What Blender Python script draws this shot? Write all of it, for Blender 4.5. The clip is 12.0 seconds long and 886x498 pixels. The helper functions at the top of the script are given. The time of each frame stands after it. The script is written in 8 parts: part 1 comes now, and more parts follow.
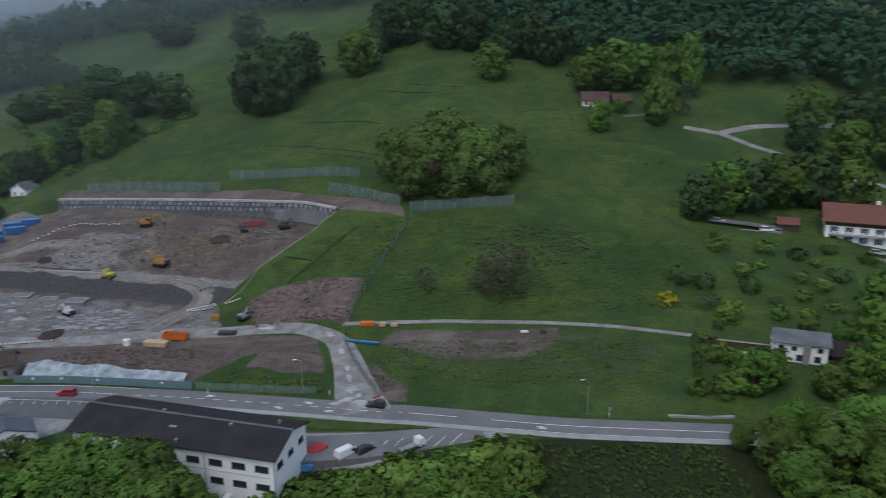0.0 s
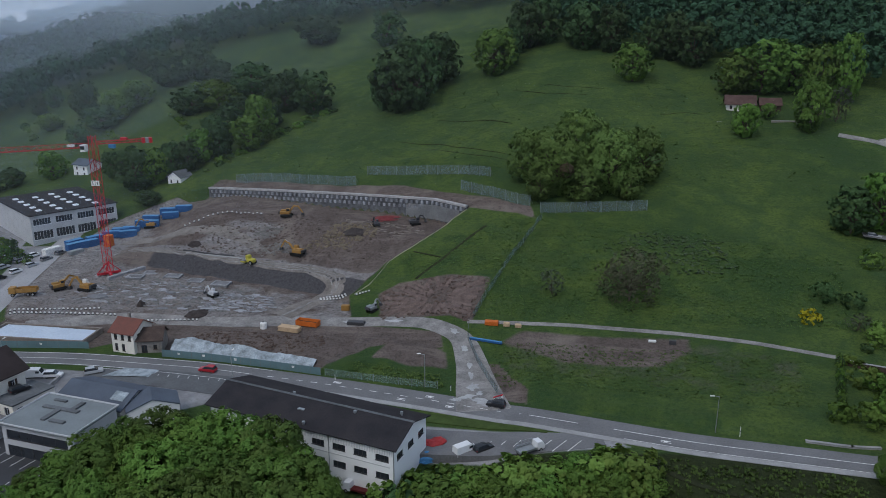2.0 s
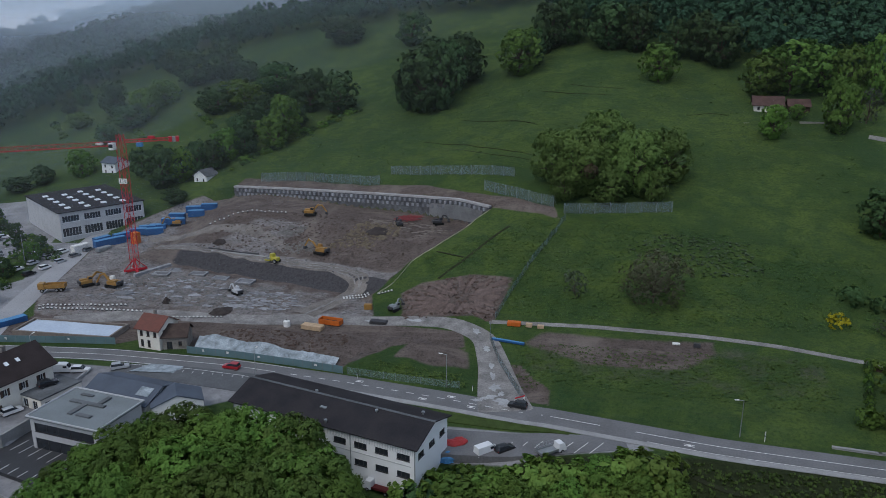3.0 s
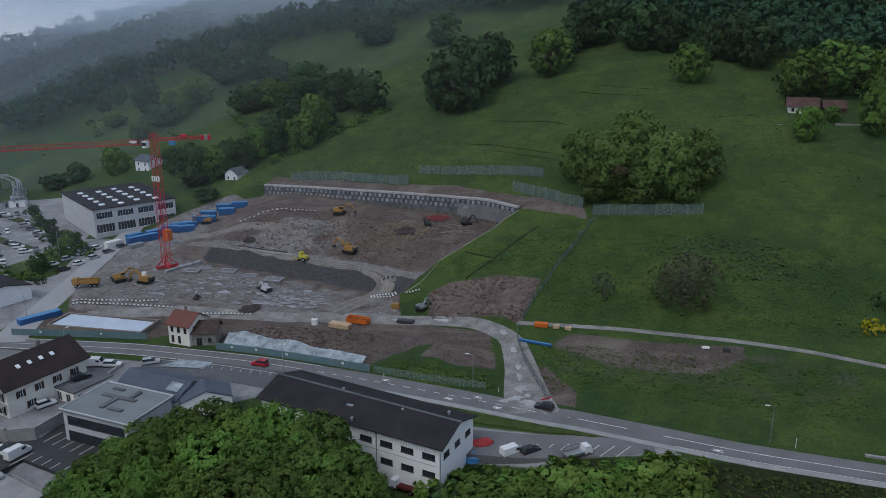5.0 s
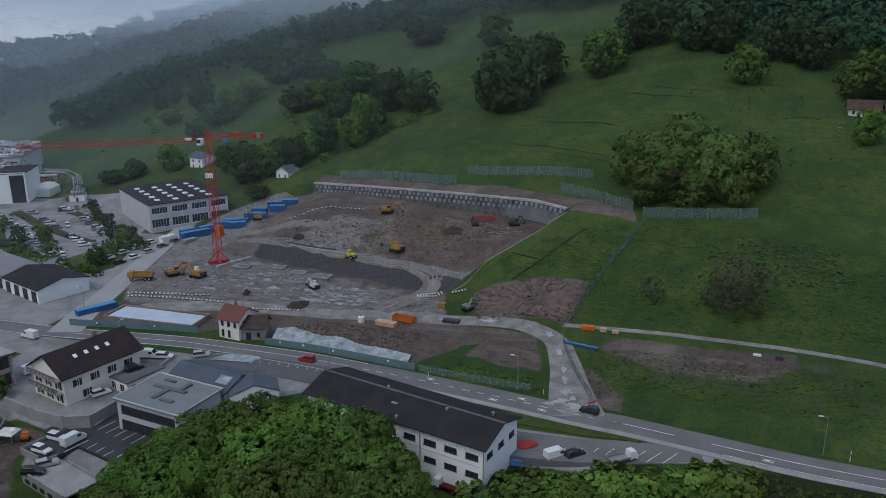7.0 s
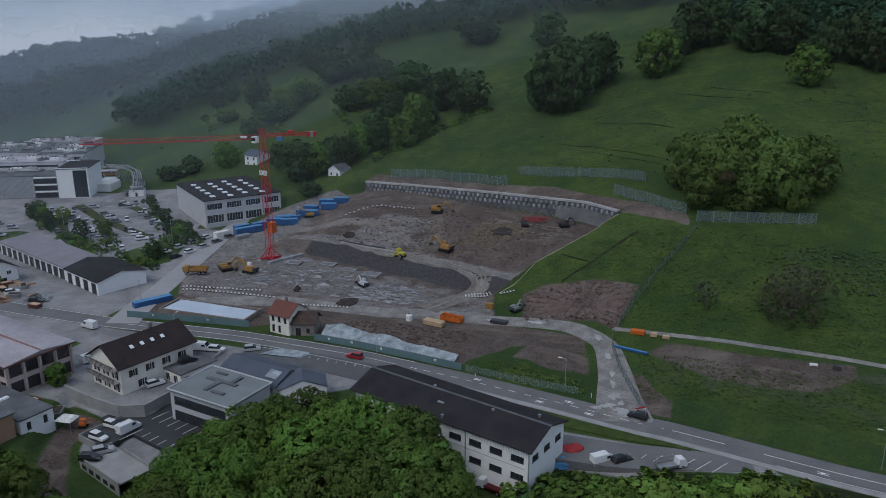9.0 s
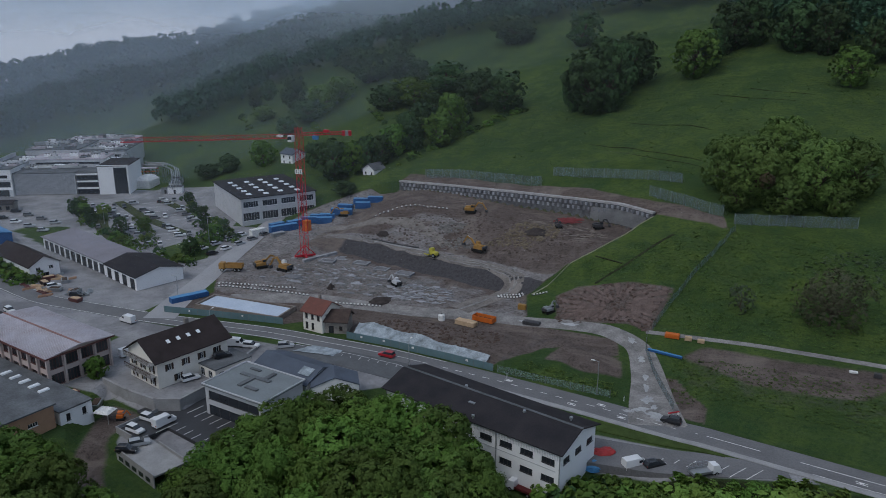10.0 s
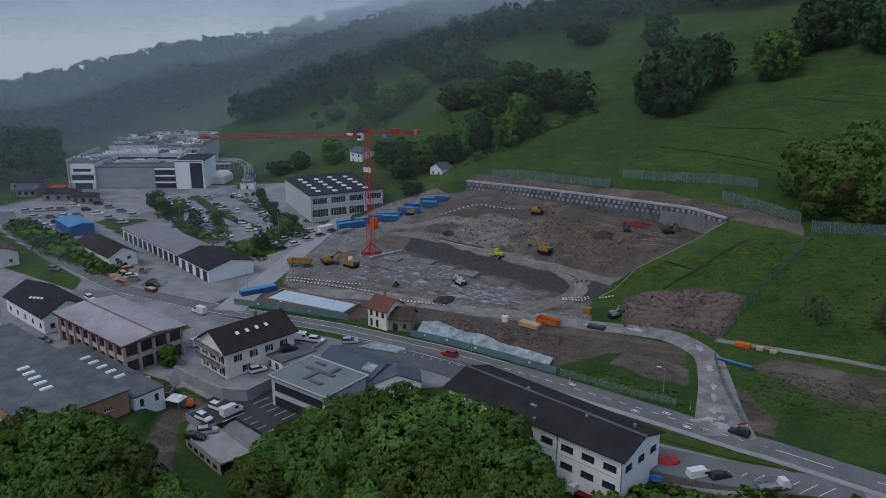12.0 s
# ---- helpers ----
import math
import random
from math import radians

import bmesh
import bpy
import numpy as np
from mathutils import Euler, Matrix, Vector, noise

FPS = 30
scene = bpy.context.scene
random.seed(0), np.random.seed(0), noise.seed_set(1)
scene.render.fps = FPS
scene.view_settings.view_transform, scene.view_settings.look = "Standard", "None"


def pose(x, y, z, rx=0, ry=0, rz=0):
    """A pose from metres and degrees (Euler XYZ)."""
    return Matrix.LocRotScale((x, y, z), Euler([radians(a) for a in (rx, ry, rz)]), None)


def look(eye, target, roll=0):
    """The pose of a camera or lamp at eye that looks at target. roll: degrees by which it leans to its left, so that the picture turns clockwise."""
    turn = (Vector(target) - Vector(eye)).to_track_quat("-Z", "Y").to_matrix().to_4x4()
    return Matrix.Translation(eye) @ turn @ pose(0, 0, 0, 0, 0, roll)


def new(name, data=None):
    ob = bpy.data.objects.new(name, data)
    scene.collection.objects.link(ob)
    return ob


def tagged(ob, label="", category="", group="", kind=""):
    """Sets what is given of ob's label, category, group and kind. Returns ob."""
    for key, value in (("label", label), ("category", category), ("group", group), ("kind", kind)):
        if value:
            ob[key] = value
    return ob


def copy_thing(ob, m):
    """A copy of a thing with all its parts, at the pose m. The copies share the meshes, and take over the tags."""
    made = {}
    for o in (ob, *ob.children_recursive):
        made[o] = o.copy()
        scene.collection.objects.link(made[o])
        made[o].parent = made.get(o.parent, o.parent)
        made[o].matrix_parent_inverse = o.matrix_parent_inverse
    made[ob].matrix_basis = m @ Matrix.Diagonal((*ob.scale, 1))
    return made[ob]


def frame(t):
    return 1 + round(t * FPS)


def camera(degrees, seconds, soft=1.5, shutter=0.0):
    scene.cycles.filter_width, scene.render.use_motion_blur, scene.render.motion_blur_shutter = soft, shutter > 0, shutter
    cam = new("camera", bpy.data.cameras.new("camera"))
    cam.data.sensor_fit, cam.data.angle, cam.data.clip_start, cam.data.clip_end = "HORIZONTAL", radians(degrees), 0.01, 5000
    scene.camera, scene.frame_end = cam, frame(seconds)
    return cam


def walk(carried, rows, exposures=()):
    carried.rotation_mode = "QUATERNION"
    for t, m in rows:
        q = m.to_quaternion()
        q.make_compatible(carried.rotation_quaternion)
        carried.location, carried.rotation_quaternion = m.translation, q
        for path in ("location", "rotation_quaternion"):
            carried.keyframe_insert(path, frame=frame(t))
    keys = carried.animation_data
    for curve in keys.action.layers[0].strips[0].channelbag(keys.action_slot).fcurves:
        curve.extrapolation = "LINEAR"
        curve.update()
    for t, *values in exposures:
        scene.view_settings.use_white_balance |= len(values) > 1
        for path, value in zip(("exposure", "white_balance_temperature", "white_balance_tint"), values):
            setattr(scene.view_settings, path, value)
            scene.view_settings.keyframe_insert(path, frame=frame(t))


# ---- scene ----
cam = camera(59.3, 12.0, 0.8, 0.5)
EYE = (0, 0, 80)
YAW = [(0.0, 0.0), (0.5, 5.16), (1.0, 7.07), (1.5, 8.58), (2.0, 9.8), (2.5, 10.6), (3.0, 11.56), (5.0, 13.69), (5.5, 14.44),
       (6.0, 15.35), (6.5, 16.33), (7.0, 17.3), (9.0, 21.07), (9.5, 22.28), (10.0, 23.61), (10.5, 24.92), (11.0, 26.18),
       (11.5, 27.39), (12.0, 28.62)]
walk(cam, [(t, pose(*EYE, 90 - 16.68, 0, yaw)) for t, yaw in YAW], exposures=[(0.0, 0.0), (2.5, -0.19), (5.0, -0.28), (9.0, -0.43), (12.0, -0.49)])

# ---- overcast daylight ----
world = bpy.data.worlds.new("overcast_sky")
scene.world = world
world.use_nodes = True
wn, wl = world.node_tree.nodes, world.node_tree.links
wn.clear()
sky = wn.new("ShaderNodeTexSky")
sky.sky_type, sky.sun_disc = "NISHITA", False
sky.sun_elevation, sky.sun_rotation, sky.air_density, sky.dust_density = radians(48), radians(200), 1.0, 3.0
cloud = wn.new("ShaderNodeMix")
cloud.data_type = "RGBA"
cloud.inputs[0].default_value = 0.88
cloud.inputs[7].default_value = (2.55, 3.2, 4.35, 1)
back = wn.new("ShaderNodeBackground")
back.inputs[1].default_value = 0.17
wl.new(sky.outputs[0], cloud.inputs[6])
wl.new(cloud.outputs[2], back.inputs[0])
wl.new(back.outputs[0], wn.new("ShaderNodeOutputWorld").inputs[0])
sun = new("sun", bpy.data.lights.new("sun", "SUN"))
sun.data.energy, sun.data.angle, sun.data.color = 1.3, radians(35), (1, 0.97, 0.93)
sun.matrix_world = look((-60, -120, 190), (0, 0, 0))


# ---- materials ----
def material(name, colour, rough=0.8, vary=0.25, scale=0.6, bump=0.15, fine=9.0, metal=0.0, tint=None, per=0.0):
    """A worn surface: colour broken at two scales, the larger towards tint, with fine relief."""
    m = bpy.data.materials.new(name)
    m.use_nodes = True
    n, l = m.node_tree.nodes, m.node_tree.links
    p = n["Principled BSDF"]
    p.inputs["Roughness"].default_value, p.inputs["Metallic"].default_value = rough, metal
    p.inputs["Specular IOR Level"].default_value = 0.5 if rough < 0.5 else 0.2
    geo = n.new("ShaderNodeNewGeometry")
    big, small = n.new("ShaderNodeTexNoise"), n.new("ShaderNodeTexNoise")
    big.inputs["Scale"].default_value, small.inputs["Scale"].default_value = scale, fine
    big.inputs["Detail"].default_value, small.inputs["Detail"].default_value = 5, 3
    for t in (big, small):
        l.new(geo.outputs["Position"], t.inputs["Vector"])
    tint = tint or [c * 0.55 for c in colour]
    r = n.new("ShaderNodeMapRange")
    r.inputs[1].default_value, r.inputs[2].default_value, r.inputs[4].default_value = 0.35, 0.72, min(1, vary * 2.4)
    l.new(big.outputs["Fac"], r.inputs[0])
    mix = n.new("ShaderNodeMix")
    mix.data_type = "RGBA"
    mix.inputs[6].default_value, mix.inputs[7].default_value = (*colour, 1), (*tint, 1)
    l.new(r.outputs[0], mix.inputs[0])
    hsv = n.new("ShaderNodeHueSaturation")
    v = n.new("ShaderNodeMapRange")
    v.inputs[1].default_value, v.inputs[2].default_value = 0.2, 0.8
    v.inputs[3].default_value, v.inputs[4].default_value = 1 - vary * 0.7, 1 + vary * 0.7
    l.new(small.outputs["Fac"], v.inputs[0])
    l.new(mix.outputs[2], hsv.inputs["Color"])
    value = v.outputs[0]
    if per:
        info = n.new("ShaderNodeObjectInfo")
        pr = n.new("ShaderNodeMapRange")
        pr.inputs[3].default_value, pr.inputs[4].default_value = 1 - per, 1 + per
        l.new(info.outputs["Random"], pr.inputs[0])
        mu = n.new("ShaderNodeMath")
        mu.operation = "MULTIPLY"
        l.new(pr.outputs[0], mu.inputs[0])
        l.new(value, mu.inputs[1])
        value = mu.outputs[0]
    l.new(value, hsv.inputs["Value"])
    l.new(hsv.outputs[0], p.inputs["Base Color"])
    if bump:
        b = n.new("ShaderNodeBump")
        b.inputs["Strength"].default_value, b.inputs["Distance"].default_value = bump, 0.08
        l.new(small.outputs["Fac"], b.inputs["Height"])
        l.new(b.outputs[0], p.inputs["Normal"])
    return m


def plain(name, colour, rough=0.5, metal=0.0):
    return material(name, colour, rough, 0.12, 0.8, 0.05, 14.0, metal)


def foliage(name, dark, light, hue=0.016):
    """Leaves: each clump takes its own green, and light passes through."""
    m = bpy.data.materials.new(name)
    m.use_nodes = True
    n, l = m.node_tree.nodes, m.node_tree.links
    p, out = n["Principled BSDF"], n["Material Output"]
    p.inputs["Roughness"].default_value = 0.75
    p.inputs["Specular IOR Level"].default_value = 0.2
    geo, info = n.new("ShaderNodeNewGeometry"), n.new("ShaderNodeObjectInfo")
    tex = n.new("ShaderNodeTexNoise")
    tex.inputs["Scale"].default_value, tex.inputs["Detail"].default_value = 0.11, 5
    l.new(geo.outputs["Position"], tex.inputs["Vector"])
    add = n.new("ShaderNodeMath")
    add.operation = "MULTIPLY_ADD"
    add.inputs[1].default_value, add.inputs[2].default_value = 0.16, -0.04
    l.new(geo.outputs["Random Per Island"], add.inputs[0])
    add2 = n.new("ShaderNodeMath")
    add2.operation = "ADD"
    add2.use_clamp = True
    l.new(add.outputs[0], add2.inputs[0])
    l.new(tex.outputs["Fac"], add2.inputs[1])
    mix = n.new("ShaderNodeMix")
    mix.data_type = "RGBA"
    mix.inputs[6].default_value, mix.inputs[7].default_value = (*dark, 1), (*light, 1)
    l.new(add2.outputs[0], mix.inputs[0])
    hsv = n.new("ShaderNodeHueSaturation")
    h, v = n.new("ShaderNodeMapRange"), n.new("ShaderNodeMapRange")
    h.inputs[3].default_value, h.inputs[4].default_value = 0.5 - hue, 0.5 + hue * 0.6
    v.inputs[3].default_value, v.inputs[4].default_value = 0.68, 1.2
    for r in (h, v):
        l.new(info.outputs["Random"], r.inputs[0])
    l.new(h.outputs[0], hsv.inputs["Hue"])
    l.new(v.outputs[0], hsv.inputs["Value"])
    l.new(mix.outputs[2], hsv.inputs["Color"])
    l.new(hsv.outputs[0], p.inputs["Base Color"])
    tr, ms = n.new("ShaderNodeBsdfTranslucent"), n.new("ShaderNodeMixShader")
    ms.inputs[0].default_value = 0.14
    l.new(hsv.outputs[0], tr.inputs[0])
    l.new(p.outputs[0], ms.inputs[1])
    l.new(tr.outputs[0], ms.inputs[2])
    l.new(ms.outputs[0], out.inputs[0])
    return m


def glass_pane(name, colour, rough=0.08):
    m = plain(name, colour, rough)
    m.node_tree.nodes["Principled BSDF"].inputs["Specular IOR Level"].default_value = 0.7
    return m


ASPHALT = material("asphalt", (0.165, 0.165, 0.17), 0.75, 0.3, 0.14, 0.1, 3.0, 0, (0.11, 0.11, 0.114))
DARK_ASPHALT = material("fresh_asphalt", (0.055, 0.057, 0.062), 0.6, 0.2, 0.15, 0.1, 3.0)
PALE_ASPHALT = material("pale_asphalt", (0.34, 0.34, 0.35), 0.8, 0.22, 0.12, 0.1, 3.0, 0, (0.26, 0.26, 0.265))
GRAVEL = material("haul_gravel", (0.22, 0.2, 0.182), 0.95, 0.5, 0.25, 0.4, 2.5, 0, (0.12, 0.106, 0.098))
CONCRETE = material("concrete", (0.33, 0.33, 0.33), 0.85, 0.25, 0.35, 0.15, 5.0)
DUSTY = material("dusty_road", (0.27, 0.26, 0.25), 0.9, 0.5, 0.3, 0.4, 2.6, 0, (0.14, 0.133, 0.13))
PALE_CRETE = material("pale_fresh_shotcrete", (0.4, 0.405, 0.41), 0.9, 0.3, 0.25, 0.3, 3.0)
LINE = material("road_paint", (0.8, 0.8, 0.78), 0.7, 0.3, 1.5, 0.05, 6.0)
WHITE_WALL = material("white_render", (0.8, 0.81, 0.82), 0.8, 0.1, 0.3, 0.06, 8.0, 0, (0.66, 0.68, 0.69))
CREAM_WALL = material("cream_render", (0.78, 0.75, 0.68), 0.85, 0.14, 0.4, 0.08, 8.0)
GREY_WALL = material("grey_cladding", (0.52, 0.53, 0.55), 0.6, 0.12, 0.3, 0.05, 6.0)
PINK_WALL = material("pinkish_render", (0.55, 0.46, 0.43), 0.85, 0.16, 0.4, 0.08, 7.0)
OCHRE_WALL = material("ochre_render", (0.42, 0.26, 0.17), 0.85, 0.15, 0.5, 0.08, 7.0)
STONE_WALL = material("rough_stone", (0.27, 0.25, 0.23), 0.9, 0.35, 0.9, 0.4, 4.0)
DARK_ROOF = material("dark_sheet_roof", (0.034, 0.031, 0.034), 0.85, 0.45, 0.25, 0.12, 5.0, 0, (0.02, 0.019, 0.023))
BROWN_ROOF = material("brown_tiles", (0.04, 0.031, 0.031), 0.85, 0.3, 0.4, 0.35, 6.0)
RED_ROOF = material("red_clay_tiles", (0.17, 0.07, 0.056), 0.85, 0.3, 0.5, 0.35, 6.0, 0, (0.12, 0.06, 0.05))
GREY_ROOF = material("grey_membrane", (0.14, 0.15, 0.16), 0.8, 0.4, 0.25, 0.1, 3.0)
SLATE_ROOF = material("blue_grey_sheet_roof", (0.09, 0.108, 0.14), 0.6, 0.2, 0.3, 0.1, 6.0)
PALE_ROOF = material("pale_corrugated_roof", (0.46, 0.44, 0.48), 0.6, 0.35, 0.2, 0.1, 6.0, 0, (0.3, 0.24, 0.24))
MAROON = material("maroon_timber", (0.13, 0.055, 0.05), 0.7, 0.2, 0.6, 0.1, 7.0)
DARK_WOOD = material("dark_timber", (0.075, 0.052, 0.04), 0.85, 0.3, 0.8, 0.25, 8.0)
PALE_WOOD = material("sawn_timber", (0.55, 0.4, 0.26), 0.8, 0.25, 1.0, 0.15, 9.0)
GLASS = glass_pane("window_glass", (0.03, 0.036, 0.045))
SKYLIGHT = material("skylight_dome", (0.8, 0.84, 0.87), 0.3, 0.08, 0.5, 0.02, 8.0)
STEEL = material("galvanised_steel", (0.36, 0.38, 0.39), 0.45, 0.15, 0.7, 0.05, 9.0, 0.6)
DARK_METAL = plain("dark_metal", (0.06, 0.06, 0.065), 0.5)
RED_STEEL = material("red_painted_steel", (0.5, 0.03, 0.045), 0.5, 0.15, 0.5, 0.05, 8.0)
YELLOW = material("yellow_machine_paint", (0.36, 0.2, 0.06), 0.5, 0.25, 0.8, 0.05, 9.0)
LEMON = material("lemon_machine_paint", (0.5, 0.45, 0.07), 0.5, 0.2, 0.8, 0.05, 9.0)
ORANGE = material("orange_paint", (0.6, 0.15, 0.03), 0.5, 0.2, 0.8, 0.05, 9.0)
BLUE = material("blue_painted_steel", (0.035, 0.12, 0.3), 0.5, 0.22, 0.4, 0.05, 8.0)
BLUE_SHEET = material("blue_tarpaulin", (0.08, 0.26, 0.5), 0.5, 0.2, 0.6, 0.2, 4.0)
RED_SHEET = material("red_tarpaulin", (0.45, 0.05, 0.05), 0.5, 0.2, 0.6, 0.2, 4.0)
PALE_SHEET = material("pale_plastic_sheet", (0.36, 0.41, 0.45), 0.5, 0.5, 0.5, 0.5, 3.0, 0, (0.15, 0.18, 0.19))
POOL_SHEET = material("smooth_blue_sheet", (0.5, 0.57, 0.66), 0.4, 0.25, 0.25, 0.1, 2.0, 0, (0.36, 0.43, 0.54))
OLD_WOOD = material("weathered_timber", (0.24, 0.205, 0.18), 0.85, 0.3, 0.8, 0.2, 8.0)
TEAL = material("teal_mesh_hoarding", (0.13, 0.21, 0.23), 0.8, 0.2, 0.3, 0.15, 7.0)
TYRE = plain("tyre_rubber", (0.018, 0.018, 0.018), 0.85)
BARK = material("bark", (0.09, 0.07, 0.055), 0.95, 0.3, 1.0, 0.4, 7.0)
LEAF = foliage("leaves", (0.029, 0.072, 0.016), (0.15, 0.265, 0.048))
LEAF_OAK = foliage("oak_leaves", (0.054, 0.105, 0.03), (0.175, 0.265, 0.066), 0.006)
LEAF_DARK = foliage("dark_leaves", (0.026, 0.06, 0.026), (0.074, 0.14, 0.046))
LEAF_FOREST = foliage("forest_leaves", (0.015, 0.046, 0.026), (0.044, 0.104, 0.046))
LEAF_FRESH = foliage("fresh_leaves", (0.036, 0.09, 0.018), (0.18, 0.32, 0.06))
LEAF_OLIVE = foliage("olive_leaves", (0.033, 0.07, 0.018), (0.135, 0.215, 0.045))
LEAF_BRIGHT = foliage("bright_leaves", (0.055, 0.115, 0.025), (0.18, 0.28, 0.055))
LEAF_BROWN = foliage("brownish_leaves", (0.05, 0.05, 0.033), (0.1, 0.108, 0.06), 0.01)
LEAF_YELLOW = foliage("yellow_blossom", (0.3, 0.28, 0.02), (0.55, 0.48, 0.03), 0.01)
LEAF_TUSSOCK = foliage("tussock_blades", (0.04, 0.082, 0.02), (0.09, 0.142, 0.034), 0.01)
LEAF_GREY = foliage("grey_green_leaves", (0.05, 0.07, 0.045), (0.11, 0.14, 0.09), 0.02)
RUST = foliage("rusty_ivy", (0.06, 0.048, 0.027), (0.105, 0.085, 0.045), 0.01)


# ---- the lie of the land ----
def sstep(a, b, x):
    u = np.clip((x - a) / (b - a), 0, 1)
    return u * u * (3 - 2 * u)


def hill_run(x, y):
    """Metres uphill of the foot of the slope, which bends back to the west."""
    s1 = y - 190.0
    s2 = ((x + 41) * 201 + (y - 187) * 419) / 464.7
    h = np.clip(0.5 + 0.5 * (s2 - s1) / 14, 0, 1)
    return s2 * (1 - h) + s1 * h - 14 * h * (1 - h)


def road_y(x):
    """Northing of the main road's middle."""
    return np.interp(x, [-420, -330, -290, -240, -195, -155, -118, -84, -55, -30, 0, 25, 60, 120, 300],
                     [262, 200, 178, 161, 150, 151.5, 156.2, 156.5, 153.5, 150, 145, 140.7, 138, 137, 140])


def wavy(x, y, size, seed=0.0):
    """Gentle unevenness made of a few crossing waves, about -1 to 1."""
    a, b = x / size + seed * 1.7, y / size - seed * 2.3
    return (np.sin(a * 2.1 + 1.3 * np.sin(b * 1.7)) + np.sin(b * 2.7 + 1.1 * np.sin(a * 2.3 + 0.7)) + 0.6 * np.sin((a + b) * 4.1)) / 2.6


def natural(x, y):
    s = hill_run(x, y)
    rise = 0.325 * 7 * np.logaddexp(0, s / 7)
    crest = np.interp(x, [-560, -485, -430, -330, -120], [30, 52, 72, 115, 400])
    rise = np.minimum(rise, crest + 0.05 * np.maximum(rise - crest, 0))
    # the far spur that closes the valley: how far along its ridge, and how far in front of it
    u, v = 0.676 * x + 0.737 * y, 0.676 * y - 0.737 * x - 725
    top = np.interp(u, [-420, -250, -157, -90, -46, 0, 83, 130, 154, 260], [-4, 2, 7, 22, 31, 43, 51, 64, 70, 98])
    rise = np.maximum(rise, top + 0.27 * np.minimum(v, 0) - 0.06 * np.maximum(v, 0))
    rise = rise - 60 * sstep(800, 1250, np.hypot(x, y)) * sstep(-250, -400, x)
    north = np.clip(y - road_y(x) - 6, 0, None)
    flat = (2.0 * sstep(-2.6, 7.5, north) * sstep(-14, -7, x) + 2.4 * sstep(0, 34, north) * sstep(-7, -14, x) + 0.4 * sstep(8, 34, north) * sstep(-14, -7, x)) * sstep(-60, -25, x)
    south = np.clip(road_y(x) - 5 - y, 0, None)
    drop = -3.2 * sstep(6, 24, south) * sstep(-90, -60, x) - 4.0 * sstep(0, 1, (south - np.interp(x, [-126, -116, -98], [60, 40, 14])) / np.interp(x, [-112, -98], [14, 46])) - 10 * sstep(45, 140, south)
    return flat + rise + drop


def inside(x, y, corners):
    """Signed distance to a polygon's edge, positive inside."""
    x, y = np.asarray(x, float), np.asarray(y, float)
    best, odd = np.full(x.shape, 1e9), np.zeros(x.shape, bool)
    for (ax, ay), (bx, by) in zip(corners, corners[1:] + corners[:1]):
        dx, dy = bx - ax, by - ay
        u = np.clip(((x - ax) * dx + (y - ay) * dy) / (dx * dx + dy * dy), 0, 1)
        best = np.minimum(best, np.hypot(x - ax - u * dx, y - ay - u * dy))
        odd ^= ((ay > y) != (by > y)) & (x < ax + dx * (y - ay) / (dy if dy else 1e-9))
    return np.where(odd, best, -best)


WALL_LINE = [(-144, 285), (-118, 278), (-83, 268), (-60, 261), (-47, 256), (-35, 249)]
PIT = [(-152, 283)] + WALL_LINE + [(-40, 238), (-45, 232), (-55, 221), (-62, 204), (-58, 192), (-62, 186), (-100, 183), (-152, 174),
                                   (-161, 186), (-170, 215), (-178, 240), (-176, 262), (-163, 276)]


def pit_floor(x, y):
    v = y + 0.25 * (x + 89)
    steps = 1 + 3.7 * sstep(212, 219, v) + 6.3 * sstep(222, 251, v) + 1.3 * sstep(251, 269, v)
    ramp = 1 + 2.2 * sstep(196, 216, v) + 8.0 * sstep(222, 268, v)
    w = sstep(-152, -134, x)
    return (steps * w + ramp * (1 - w)) * np.interp(x, [-172, -130], [0.52, 1.0])


def land(x, y):
    """Height of the ground."""
    x, y = np.asarray(x, float), np.asarray(y, float)
    z = natural(x, y)
    d = inside(x, y, PIT)
    back = y - 0.29 * (-x) > 236
    w = np.where(back, sstep(-0.9, 0.3, d), sstep(-0.2, 4.3, d))
    rough = 0.35 * wavy(x, y, 5.0, 1) + 0.25 * wavy(x, y, 2.2, 2)
    z = z * (1 - w) + (pit_floor(x, y) + rough * sstep(3, 12, d)) * w
    # loose earth between the site road and the hoarding
    e = sstep(0, 5, inside(x, y, [(-97, 163), (-97, 180), (-45, 181), (-31, 175), (-28, 163), (-55, 158)]))
    z = z + e * (1.1 + 0.5 * wavy(x, y, 6, 3))
    # sunken car park
    p = sstep(0, 1.2, inside(x, y, [(-121, 98), (-121, 115.6), (-117.8, 115.2), (-113.4, 117.2), (-113.2, 123.5), (-114.4, 133), (-101, 133), (-90, 127), (-90, 108), (-100, 95), (-112, 95)]))
    g = sstep(0, 2, inside(x, y, [(-137, 119.0), (-126.5, 116.4), (-117, 115.2), (-110, 100), (-114, 92), (-122, 93), (-127.5, 100)]))
    z = np.where(g > 0, z * (1 - g) + np.minimum(z, -2.4) * g, z)
    z = np.where(p > 0, z * (1 - p) + np.minimum(z, -2.8) * p, z)
    hill = sstep(8, 30, hill_run(x, y)) * (1 - sstep(-1, 3, d))
    z = z + hill * (0.7 * wavy(x, y, 22, 4) + 0.22 * wavy(x, y, 7, 5))
    # cattle steps across the slope
    return z + hill * 0.42 * sstep(0.3, 0.75, wavy(x, y, 42, 6)) * np.sin(z * 2.6 + 2 * wavy(x, y, 30, 7))


def land_z(x, y):
    return float(land(np.array([x]), np.array([y]))[0])


